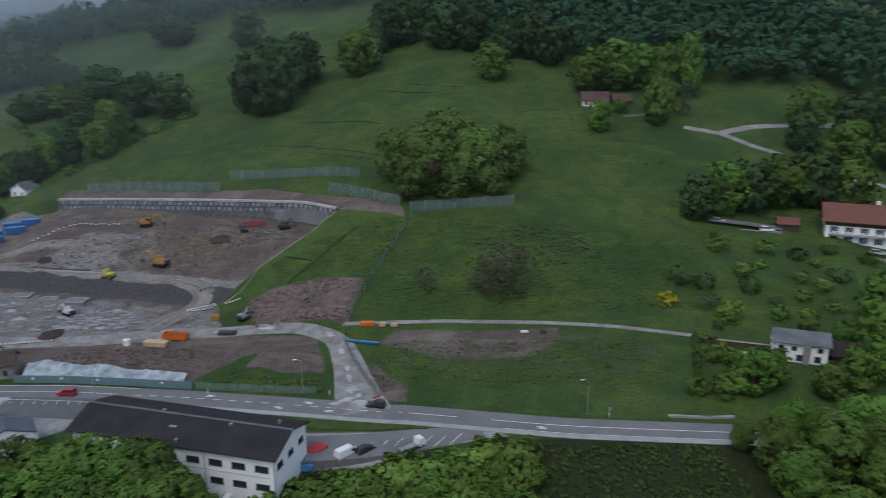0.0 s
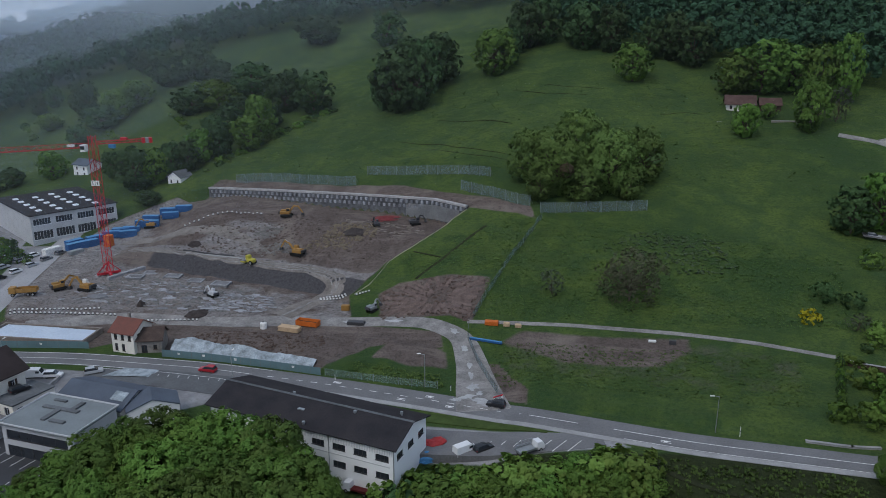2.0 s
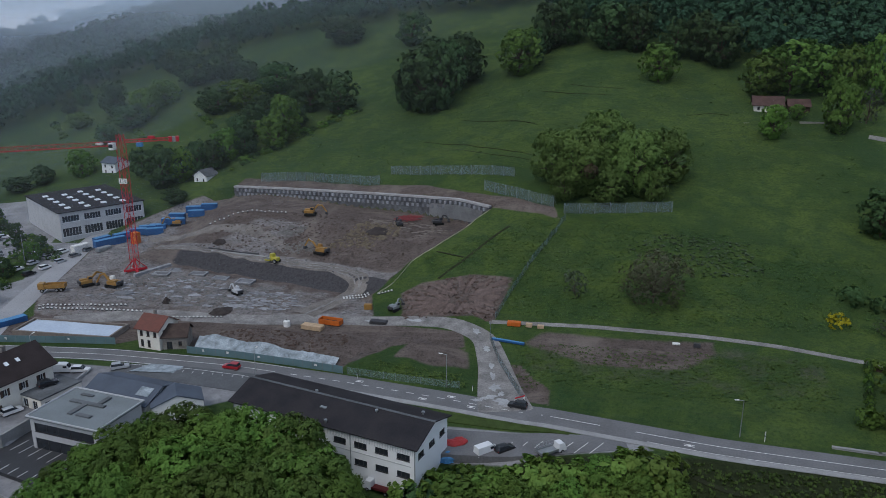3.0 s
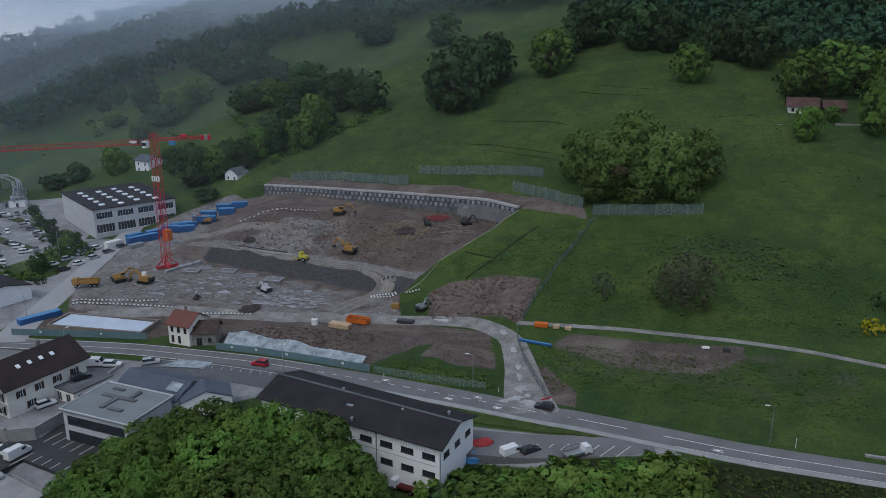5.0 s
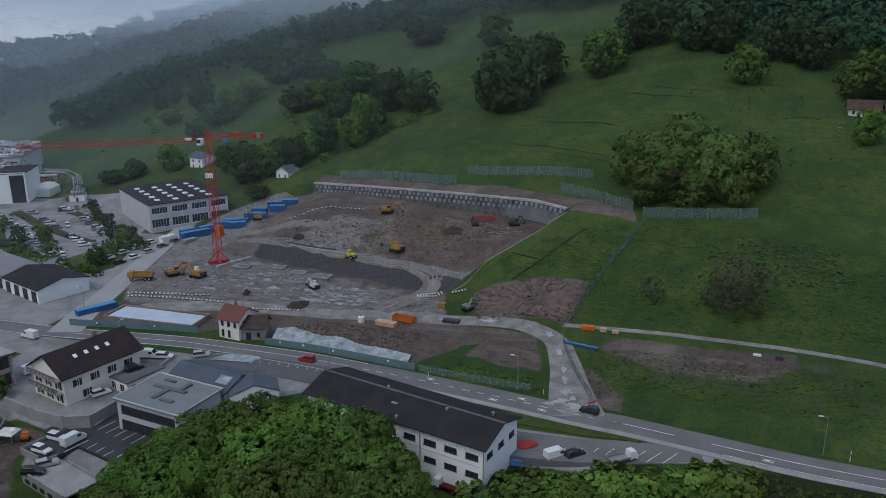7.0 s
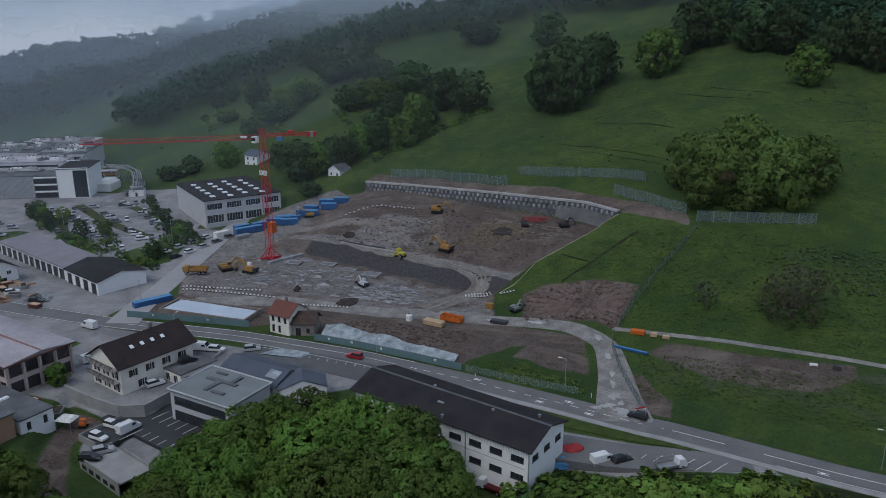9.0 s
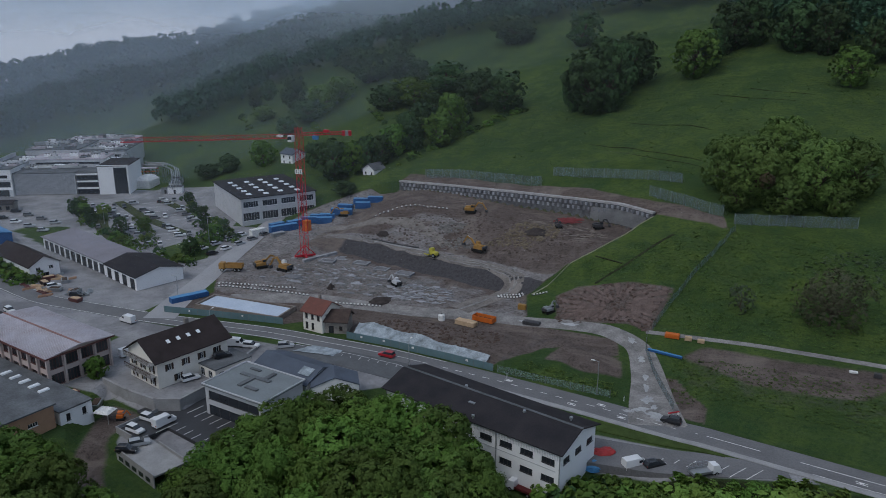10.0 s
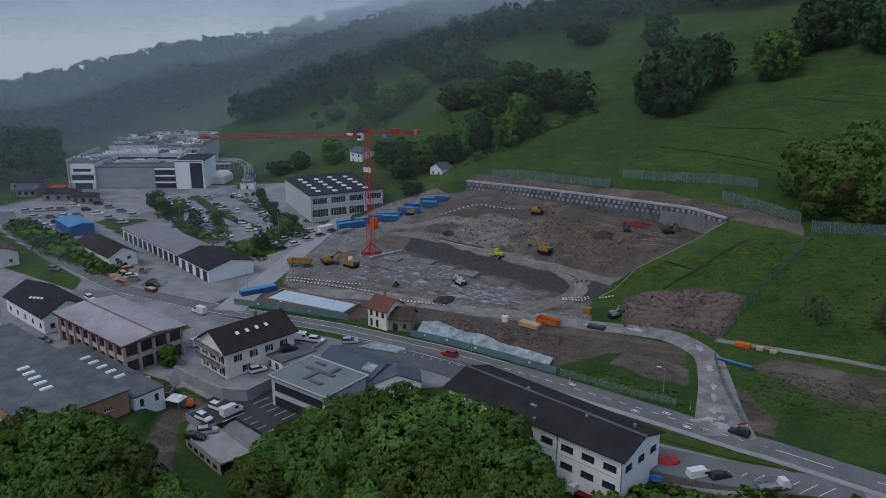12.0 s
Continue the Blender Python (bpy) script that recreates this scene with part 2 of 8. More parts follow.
# ---- mesh helpers ----
def link_mesh(name, verts, faces, mat, parent=None, label="", smooth=False):
    me = bpy.data.meshes.new(name)
    me.from_pydata(verts, [], faces)
    if mat:
        me.materials.append(mat)
    if smooth:
        me.shade_smooth()
    ob = new(name, me)
    if parent:
        ob.parent = parent
    return tagged(ob, label) if label else ob


def part(name, bm, mat, parent=None, label="", smooth=False, at=None):
    me = bpy.data.meshes.new(name)
    bm.to_mesh(me)
    bm.free()
    me.materials.append(mat)
    if smooth:
        me.shade_smooth()
    ob = new(name, me)
    if parent:
        ob.parent = parent
    if at is not None:
        ob.matrix_basis = at
    return tagged(ob, label) if label else ob


def share(name, ob, parent, at):
    """Another piece on the same mesh."""
    o = new(name, ob.data)
    o.parent, o.matrix_basis = parent, at
    return o


def thing(name, x, y, z, turn=0, label="", category="", group="", kind=""):
    ob = new(name)
    ob.empty_display_size = 0.3
    ob.matrix_basis = pose(x, y, z, 0, 0, turn)
    return tagged(ob, label, category, group, kind)


def box(bm, x0, x1, y0, y1, z0, z1, taper=0.0, m=None):
    t = taper
    pts = [(x0, y0, z0), (x1, y0, z0), (x1, y1, z0), (x0, y1, z0),
           (x0 + t, y0 + t, z1), (x1 - t, y0 + t, z1), (x1 - t, y1 - t, z1), (x0 + t, y1 - t, z1)]
    v = [bm.verts.new(m @ Vector(p) if m else p) for p in pts]
    for f in ((0, 3, 2, 1), (4, 5, 6, 7), (0, 1, 5, 4), (1, 2, 6, 5), (2, 3, 7, 6), (3, 0, 4, 7)):
        bm.faces.new([v[i] for i in f])
    return v


def boxed(*a, bevel=0.0, **k):
    bm = bmesh.new()
    box(bm, *a, **k)
    if bevel:
        bmesh.ops.bevel(bm, geom=bm.edges[:], offset=bevel, segments=2, affect="EDGES", profile=0.6)
    return bm


def tube(bm, a, b, r0, r1=None, n=8):
    """A round bar from a to b."""
    a, b = Vector(a), Vector(b)
    r1 = r0 if r1 is None else r1
    q = (b - a).to_track_quat("Z", "Y")
    ring = [[bm.verts.new(p + q @ Vector((r * math.cos(i * math.tau / n), r * math.sin(i * math.tau / n), 0))) for i in range(n)]
            for p, r in ((a, r0), (b, r1))]
    for i in range(n):
        bm.faces.new((ring[0][i], ring[0][(i + 1) % n], ring[1][(i + 1) % n], ring[1][i]))
    bm.faces.new(ring[0][::-1])
    bm.faces.new(ring[1])


def bar(bm, a, b, w, h=None):
    """A square bar from a to b."""
    a, b = Vector(a), Vector(b)
    m = Matrix.Translation(a) @ (b - a).to_track_quat("Z", "Y").to_matrix().to_4x4()
    h = h or w
    box(bm, -w / 2, w / 2, -h / 2, h / 2, 0, (b - a).length, 0, m)


# ---- ground: one sheet to the horizon ----
def grid_lines(lo, hi, far_lo, far_hi, step=1.0):
    inner = np.arange(lo, hi + step / 2, step)
    def outer(start, end):
        out, s, p = [], step, start
        while abs(p - end) > s:
            s *= 1.16
            p += math.copysign(s, end - start)
            out.append(p)
        return out + [end]
    return np.array(outer(lo, far_lo)[::-1] + list(inner) + outer(hi, far_hi))


def spot(x, y, corners, soft=1.5):
    return sstep(-soft, soft, inside(x, y, corners))


MUD_PATCH = [(-54, 204), (-49, 209), (-34, 211), (-22.5, 209), (-25, 187), (-31, 190.5), (-50, 190)]
RED_PLOT = [(-17, 178), (-12, 185), (8, 184.5), (30, 186), (30, 179), (22, 170), (11, 168.5), (0, 168.5), (-9, 174)]
EARTH = [(-112, 178), (-98, 163), (-58, 158.5), (-54, 165), (-48, 172), (-42, 176), (-30, 174), (-32, 182), (-60, 188), (-112, 188)]
MOUND = [(-46, 166.5), (-44, 176), (-37, 178.5), (-29, 172), (-27.5, 165), (-36, 164.5)]
YARDS = [[(-160, 148), (-70, 152), (-74, 142), (-95, 126), (-100, 98), (-123, 102), (-125, 112), (-150, 112), (-175, 105), (-260, 100), (-330, 160),
          (-330, 260), (-290, 262), (-268, 285), (-240, 290), (-205, 262), (-196, 240), (-180, 242), (-160, 186)],
         [(-30, 128), (-30, 138.5), (-5, 139), (10, 140), (13, 137), (-8, 131), (-14, 128.5)]]
GREENS = [[(-168, 140), (-152, 138), (-152, 128), (-168, 120)], [(-137, 106), (-131, 115), (-119, 112.5), (-118, 104), (-110, 90), (-135, 84)],
          [(-200, 205), (-190, 196), (-180, 194), (-177, 202), (-187, 225), (-196, 228)], [(-268, 200), (-240, 190), (-200, 178), (-176, 168), (-176, 176), (-205, 190), (-262, 216)],
          [(-300, 158), (-250, 146), (-205, 142), (-212, 150), (-300, 176)]]


def build_ground():
    xs, ys = grid_lines(-205, 110, -2600, 2600), grid_lines(84, 300, -600, 2600)
    X, Y = np.meshgrid(xs, ys)
    Z = land(X, Y)
    nx, ny = len(xs), len(ys)
    idx = np.arange(nx * ny).reshape(ny, nx)
    faces = np.stack([idx[:-1, :-1], idx[:-1, 1:], idx[1:, 1:], idx[1:, :-1]], -1).reshape(-1, 4)
    me = bpy.data.meshes.new("ground")
    me.from_pydata(np.stack([X, Y, Z], -1).reshape(-1, 3).tolist(), [], faces.tolist())
    me.shade_smooth()
    d = inside(X, Y, PIT)
    v = Y + 0.25 * (X + 89)
    pit = sstep(-0.5, 2.0, d)
    earth = np.maximum.reduce([pit, spot(X, Y, MUD_PATCH, 2.0), spot(X, Y, RED_PLOT, 2.0) * 0.68, spot(X, Y, EARTH), spot(X, Y, MOUND, 2), 0.8 * spot(X, Y, [(-129, 113), (-120, 112), (-119.5, 103), (-113, 95), (-105, 88), (-116, 86), (-122, 97), (-126, 104)], 2), 0.37 * spot(X, Y, [(-14, 164), (-20, 178), (-10, 185), (30, 186), (56, 180), (52, 160), (14, 158)], 3), spot(X, Y, [(-14.5, 153), (-21, 168), (-16, 168), (-8, 156), (-8, 151)], 0.8), spot(X, Y, [(-156, 157), (-118, 162.5), (-112, 168), (-112, 181), (-152, 176)]),
                               spot(X, Y, [(-144, 285), (-60, 262), (-34, 248), (-12, 241), (-14, 247), (-36, 256), (-60, 268), (-90, 276), (-142, 291)], 1.2)])
    lower = sstep(214, 206, v) * pit
    haul = pit * sstep(217, 219.5, v) * sstep(227, 223, v) * sstep(-160, -140, X)
    dust = np.maximum.reduce([lower * 0.55, haul * 0.8, pit * sstep(-140, -160, X) * 0.75,
                              spot(X, Y, [(-130, 236), (-120, 254), (-95, 250), (-105, 228), (-128, 228)], 4) * 0.6])
    dark = pit * sstep(210, 213, v) * sstep(221, 217, v) * sstep(-142, -134, X)
    paved = np.maximum.reduce([spot(X, Y, c) for c in YARDS]) * (1 - np.maximum.reduce([spot(X, Y, c) for c in GREENS]))
    trench = spot(X, Y, [(-59, 160), (-55, 160), (-43.5, 186), (-46.5, 186.5)], 0.8)
    dark = np.maximum(dark, 0.4 * trench)
    rank = spot(X, Y, [(-12, 130), (20, 136), (60, 135), (130, 132), (130, 95), (-20, 95)], 3)
    for name, a in (("earth", earth), ("dust", dust), ("dark_earth", dark), ("paved", paved), ("rank_grass", rank)):
        me.attributes.new(name, "FLOAT", "POINT").data.foreach_set("value", a.astype(np.float32).ravel())
    m = bpy.data.materials.new("land")
    m.use_nodes = True
    n, l = m.node_tree.nodes, m.node_tree.links
    p = n["Principled BSDF"]
    p.inputs["Roughness"].default_value = 0.95
    p.inputs["Specular IOR Level"].default_value = 0.15
    geo = n.new("ShaderNodeNewGeometry")

    def tex(scale, detail=6, stretch=None):
        t = n.new("ShaderNodeTexNoise")
        t.inputs["Scale"].default_value, t.inputs["Detail"].default_value, t.inputs["Roughness"].default_value = scale, detail, 0.65
        if stretch:
            s = n.new("ShaderNodeVectorMath")
            s.operation = "MULTIPLY"
            s.inputs[1].default_value = stretch
            l.new(geo.outputs["Position"], s.inputs[0])
            l.new(s.outputs[0], t.inputs["Vector"])
        else:
            l.new(geo.outputs["Position"], t.inputs["Vector"])
        return t.outputs["Fac"]

    def ramp(value, lo, hi, a=0.0, b=1.0):
        r = n.new("ShaderNodeMapRange")
        for i, q in enumerate((lo, hi, a, b)):
            r.inputs[i + 1].default_value = q
        l.new(value, r.inputs[0])
        return r.outputs[0]

    def mixed(f, a, b):
        x = n.new("ShaderNodeMix")
        x.data_type = "RGBA"
        for socket, q in ((x.inputs[0], f), (x.inputs[6], a), (x.inputs[7], b)):
            if isinstance(q, tuple):
                socket.default_value = (*q, 1)
            else:
                l.new(q, socket)
        return x.outputs[2]

    def mask(name, grain, spread=0.5):
        a = n.new("ShaderNodeAttribute")
        a.attribute_name = name
        s = n.new("ShaderNodeMath")
        s.operation = "MULTIPLY_ADD"
        s.inputs[1].default_value, s.inputs[2].default_value = spread, -spread / 2
        l.new(grain, s.inputs[0])
        t = n.new("ShaderNodeMath")
        l.new(a.outputs["Fac"], t.inputs[0])
        l.new(s.outputs[0], t.inputs[1])
        return ramp(t.outputs[0], 0.35, 0.62)

    broad, mid, fine, streak = tex(0.028, 6), tex(0.16, 7), tex(1.3, 6), tex(0.3, 5, (0.25, 1.0, 1.0))
    tuft, patch = tex(0.55, 4, (0.6, 1.3, 1.0)), tex(0.045, 6)
    grass = mixed(ramp(broad, 0.4, 0.6), (0.03, 0.063, 0.017), (0.076, 0.115, 0.026))
    grass = mixed(ramp(patch, 0.5, 0.66, 0, 0.75), grass, (0.037, 0.067, 0.022))
    grass = mixed(ramp(mid, 0.46, 0.62, 0, 0.75), grass, (0.028, 0.062, 0.022))
    grass = mixed(ramp(tex(0.085, 6), 0.52, 0.66, 0, 0.75), grass, (0.08, 0.122, 0.027))
    grass = mixed(ramp(streak, 0.56, 0.72, 0, 0.4), grass, (0.075, 0.11, 0.045))
    speck = tex(4.5, 3)
    tread = tex(1.0, 5, (0.05, 0.3, 1.1))
    grass = mixed(ramp(tread, 0.56, 0.64, 0, 0.35), grass, (0.03, 0.05, 0.02))
    grass = mixed(ramp(tuft, 0.53, 0.64, 0, 0.5), grass, (0.022, 0.055, 0.02))
    grass = mixed(ramp(fine, 0.48, 0.62, 0, 0.6), grass, (0.016, 0.042, 0.014))
    grass = mixed(ramp(speck, 0.5, 0.68, 0, 0.5), grass, (0.09, 0.114, 0.036))
    soil = mixed(ramp(mid, 0.35, 0.68), (0.088, 0.07, 0.062), (0.145, 0.117, 0.105))
    soil = mixed(ramp(fine, 0.48, 0.64, 0, 0.85), soil, (0.052, 0.041, 0.039))
    soil = mixed(ramp(speck, 0.52, 0.7, 0, 0.6), soil, (0.18, 0.145, 0.125))
    soil = mixed(ramp(tex(0.06, 7, (1.0, 0.45, 1.0)), 0.52, 0.68, 0, 0.7), soil, (0.22, 0.186, 0.162))
    soil = mixed(ramp(streak, 0.52, 0.64, 0, 0.55), soil, (0.19, 0.157, 0.135))
    dusty = mixed(ramp(mid, 0.35, 0.7), (0.27, 0.25, 0.24), (0.16, 0.15, 0.15))
    dusty = mixed(ramp(fine, 0.48, 0.64, 0, 0.8), dusty, (0.07, 0.065, 0.066))
    dusty = mixed(ramp(tuft, 0.54, 0.66, 0, 0.7), dusty, (0.33, 0.32, 0.315))
    grass = mixed(mask("rank_grass", mid, 0.7), grass, mixed(ramp(fine, 0.4, 0.65), (0.03, 0.04, 0.014), (0.014, 0.021, 0.008)))
    col = mixed(mask("earth", mid, 0.45), grass, soil)
    col = mixed(mask("dust", mid, 1.2), col, dusty)
    col = mixed(mask("dark_earth", mid, 0.5), col, mixed(ramp(fine, 0.45, 0.7), (0.075, 0.072, 0.076), (0.042, 0.04, 0.044)))
    paving = mixed(ramp(mid, 0.35, 0.7), (0.34, 0.34, 0.35), (0.22, 0.22, 0.23))
    paving = mixed(ramp(patch, 0.5, 0.6, 0, 0.75), paving, (0.17, 0.17, 0.18))
    paving = mixed(ramp(fine, 0.55, 0.68, 0, 0.5), paving, (0.14, 0.14, 0.145))
    col = mixed(mask("paved", fine, 0.3), col, paving)
    l.new(col, p.inputs["Base Color"])
    b = n.new("ShaderNodeBump")
    b.inputs["Strength"].default_value, b.inputs["Distance"].default_value = 0.9, 0.6
    l.new(fine, b.inputs["Height"])
    l.new(b.outputs[0], p.inputs["Normal"])
    me.materials.append(m)
    return tagged(new("ground", me), "grassy valley side with a dug-out earth building site", "ground", kind="structure")


build_ground()


def ribbon(name, line, width, mat, lift=0.05, kind="structure", label="", category="road", thick=0.25, step=2.0, parent=None):
    """A strip of paving that follows the ground along a line; it has thickness, so its sides show as kerbs."""
    pts = []
    for (ax, ay), (bx, by) in zip(line, line[1:]):
        k = max(1, int(math.hypot(bx - ax, by - ay) / step))
        pts += [(ax + (bx - ax) * i / k, ay + (by - ay) * i / k) for i in range(k)]
    pts.append(line[-1])
    pts = np.array(pts)
    for _ in range(4):
        pts[1:-1] = (pts[:-2] + 2 * pts[1:-1] + pts[2:]) / 4
    t = np.gradient(pts, axis=0)
    t /= np.linalg.norm(t, axis=1)[:, None]
    nrm = np.stack([-t[:, 1], t[:, 0]], -1)
    w = np.interp(np.arange(len(pts)), np.linspace(0, len(pts) - 1, len(np.atleast_1d(width))), np.atleast_1d(width)) / 2
    cols = np.linspace(-1, 1, 5)
    rows = pts[:, None, :] + nrm[:, None, :] * (cols[None, :, None] * w[:, None, None])
    z = land(rows[..., 0], rows[..., 1]).max(axis=1, keepdims=True) * np.ones((1, 5)) if mat not in (DUSTY, GRAVEL, PALE_CRETE) else land(rows[..., 0], rows[..., 1])
    verts, faces = [], []
    k = len(pts)
    for i in range(k):
        verts += [(rows[i, j, 0], rows[i, j, 1], z[i, j] + lift) for j in range(5)]
    for i in range(k):
        verts += [(rows[i, 0, 0], rows[i, 0, 1], z[i, 0] + lift - thick), (rows[i, 4, 0], rows[i, 4, 1], z[i, 4] + lift - thick)]
    for i in range(k - 1):
        faces += [(i * 5 + j, i * 5 + j + 1, i * 5 + j + 6, i * 5 + j + 5)[::-1] for j in range(4)]
        a, b = 5 * k + 2 * i, 5 * k + 2 * i + 2
        faces += [(i * 5, i * 5 + 5, b, a), (i * 5 + 9, i * 5 + 4, a + 1, b + 1)]
    ob = link_mesh(name, verts, faces, mat, parent)
    if parent is None:
        tagged(ob, label, category, kind=kind)
    return ob


def road_line(x0, x1, off=0.0, step=6):
    return [(x, float(road_y(x)) + off) for x in np.arange(x0, x1 + 0.1, step * (1 if x1 > x0 else -1))]


road = ribbon("road", road_line(-318, 300), 6.6, ASPHALT, 0.06, label="grey two-lane asphalt main road with worn markings")
ribbon("pavement", road_line(-76, 120, -4.1), 1.5, CONCRETE, 0.14, label="pale concrete pavement along the main road", category="pavement")
access = ribbon("road", [(-16.5, 147), (-19, 156), (-22, 168), (-26, 180), (-36, 187), (-50, 189), (-70, 188), (-88, 184), (-120, 181.5), (-145, 173)],
       [12, 8, 5.6, 5.2, 5.6, 5.2, 5, 5, 5.6, 6], DUSTY, 0.07, label="dusty pale site access road of gravel and concrete")
ribbon("road", [(-152, 152), (-157, 165), (-163, 185), (-172, 212), (-181, 240), (-186, 262)], [9, 7.5, 7, 7, 7, 6], PALE_ASPHALT, 0.09,
       label="grey asphalt side road climbing past the site")
ribbon("haul_road", [(-150, 236), (-140, 232.5), (-125.6, 229.4), (-108.4, 224.2), (-95.8, 221.8), (-83, 219), (-75, 217), (-69, 213.4), (-67.6, 209.6), (-71, 205), (-74.5, 197), (-77.5, 189)], [4, 4, 4, 4, 4, 4.4, 5, 5.5, 6, 6, 6, 7], GRAVEL, 0.12, label="grey gravel haul road curving round the pit")
ribbon("haul_road", [(-158, 243), (-145, 245.5), (-130, 247), (-118, 244.5), (-108, 238), (-100, 231.5)], [4, 4, 5, 5, 4, 3.5], GRAVEL, 0.1, label="pale track climbing the pit slope")
HAUL = [(-150, 236), (-140, 232.5), (-125.6, 229.4), (-108.4, 224.2), (-95.8, 221.8), (-83, 219), (-75, 217), (-69, 213.4), (-67.6, 209.6), (-71, 205), (-74.5, 197), (-77.5, 189)]
for k, lift in ((-1.3, 0.15), (0.2, 0.16), (1.4, 0.15)):
    ribbon("wheel_rut", [(x + k * 0.55, y + k) for x, y in HAUL], [0.25, 0.5, 0.3, 0.55, 0.35, 0.45], DUSTY, lift, label="pale dusty wheel rut on the haul road", category="rut", thick=0.1)
ribbon("path", [(-26, 187.5), (0, 188.8), (28, 188), (45, 186), (64, 181)], 1.7, DUSTY, 0.08, label="narrow pale gravel path across the meadow", category="path")
ribbon("path", [(93, 301.5), (106, 296), (122, 279), (140, 262), (165, 250)], 2.6, DUSTY, 0.1, label="narrow pale farm lane on the slope", category="path")
ribbon("path", [(106, 296.5), (118, 302), (140, 304), (170, 303)], 3.2, DUSTY, 0.12, label="narrow pale farm lane on the slope", category="path")
ribbon("parking_lot", [(-31, 132.5), (-16, 133.6), (-4, 136), (8, 138.6)], [9.5, 9, 7.5, 4.5], ASPHALT, 0.05, thick=3.0, label="small asphalt car park beside the road", category="car park")


def markings():
    holder = road
    def dash(line, w=0.14):
        ribbon("road_line", line, w, LINE, 0.085, parent=holder, thick=0.02, step=3)
    for off in (3.0, -3.0):
        dash(road_line(-230, -66, off), 0.14)
    dash(road_line(-150, -72, 0.0), 0.12)
    dash(road_line(-9, 7, 0.0), 0.16)
    dash(road_line(10, 150, 0.0), 0.16)
    dash(road_line(12, 150, -3.05), 0.1)
    for x in np.arange(-68, -10, 3.6):
        dash(road_line(x, x + 1.7, 0.0, 1.7), 0.14)
    for x, off in ((-36, -1.6), (-30, 1.4), (-25, -1.5), (19, -1.5), (-52, 1.5)):
        for k in (-0.3, 0.3):
            dash([(x, float(road_y(x)) + off + k), (x + 1.9, float(road_y(x + 1.9)) + off + k)], 0.18)
        dash([(x + 0.6, float(road_y(x)) + off), (x + 1.3, float(road_y(x)) + off)], 0.5)


markings()


def blotch(x, y, r, stretch, turn, mat, seed, lift=0.09):
    """A ragged worn patch that lies on the paving."""
    rng = np.random.default_rng(seed)
    n = 18
    k = rng.uniform(0.45, 1.15, n)
    pts = [(0.0, 0.0)] + [(r * k[i] * math.cos(i * math.tau / n) * stretch, r * k[i] * math.sin(i * math.tau / n)) for i in range(n)]
    c, q = math.cos(radians(turn)), math.sin(radians(turn))
    v = [(x + a * c - b * q, y + a * q + b * c) for a, b in pts]
    z = land(np.array([p[0] for p in v]), np.array([p[1] for p in v]))
    link_mesh("worn_patch", [(a, b, float(h) + lift) for (a, b), h in zip(v, z)], [(0, i + 1, (i + 1) % n + 1) for i in range(n)], mat, access)


for i, (px, py, pr, ps, pt) in enumerate(((-17.6, 151.2, 1.6, 2.2, -10), (-20.8, 152.6, 1.3, 1.6, 30), (-15.6, 149.4, 0.9, 2.5, -8), (-20.4, 157.5, 1.5, 1.3, 100), (-21.5, 162.5, 1.0, 1.8, 105), (-22.6, 167.0, 0.8, 1.8, 100), (-24.8, 174.5, 0.9, 1.6, 110),
                                           (-23.2, 150.8, 0.8, 1.8, 0), (-28.5, 182.5, 0.9, 2.0, 130), (-14.2, 152.2, 0.9, 1.3, 60), (-18.6, 154.8, 0.8, 1.5, 80), (-46, 188.8, 0.8, 3.5, 175), (-58, 188.6, 0.7, 3.5, 178))):
    blotch(px, py, pr, ps, pt, PALE_CRETE, 200 + i)


# ---- trees ----
def leaf_quads(lobes, n, size, rng, low=0.5, tuft=0.2, per=14, heart=None):
    """Leaves gathered in small tufts on the outer side of round boughs; each blade is bent and faces out of its tuft and its crown."""
    c = np.array([l[:3] for l in lobes])
    r = np.array([l[3] for l in lobes])
    mid = c.mean(axis=0) if heart is None else np.array(heart)
    m = max(len(lobes) * 3, n // per)
    k = rng.choice(len(lobes), m, p=r**2 / (r**2).sum())
    out = c[k] - mid
    out /= np.linalg.norm(out, axis=1)[:, None] + 0.01
    u = rng.normal(size=(m, 3))
    u /= np.linalg.norm(u, axis=1)[:, None]
    u[(u * out).sum(1) < -0.25] *= -1
    down = u[:, 2] < -0.1
    u[down & (rng.random(m) > low), 2] *= -1
    seat = c[k] + u * (r[k] * rng.uniform(0.82, 1.06, m))[:, None]
    reach = np.maximum(r[k] * tuft * rng.uniform(0.7, 1.4, m), size * 0.9)
    j = rng.integers(0, m, n)
    w = rng.normal(size=(n, 3))
    w /= np.linalg.norm(w, axis=1)[:, None]
    w[(w * u[j]).sum(1) < -0.1] *= -1
    pos = seat[j] + w * (reach[j] * rng.uniform(0.3, 1.1, n))[:, None]
    nrm = 0.85 * u[j] + 0.4 * w + 0.14 * rng.normal(size=(n, 3))
    nrm /= np.linalg.norm(nrm, axis=1)[:, None]
    t = np.cross(nrm, rng.normal(size=(n, 3)))
    t /= np.linalg.norm(t, axis=1)[:, None]
    b = np.cross(nrm, t)
    s = (size * rng.uniform(0.6, 1.25, n))[:, None]
    bend = nrm * s * 0.25
    return np.stack([pos - t * s - bend, pos - b * s * 0.7, pos + t * s - bend, pos + b * s * 0.7], 1).reshape(-1, 3)


def leaves(name, v, mat, parent=None, label=""):
    f = np.arange(len(v)).reshape(-1, 4)
    return link_mesh(name, v.tolist(), f.tolist(), mat, parent, label)


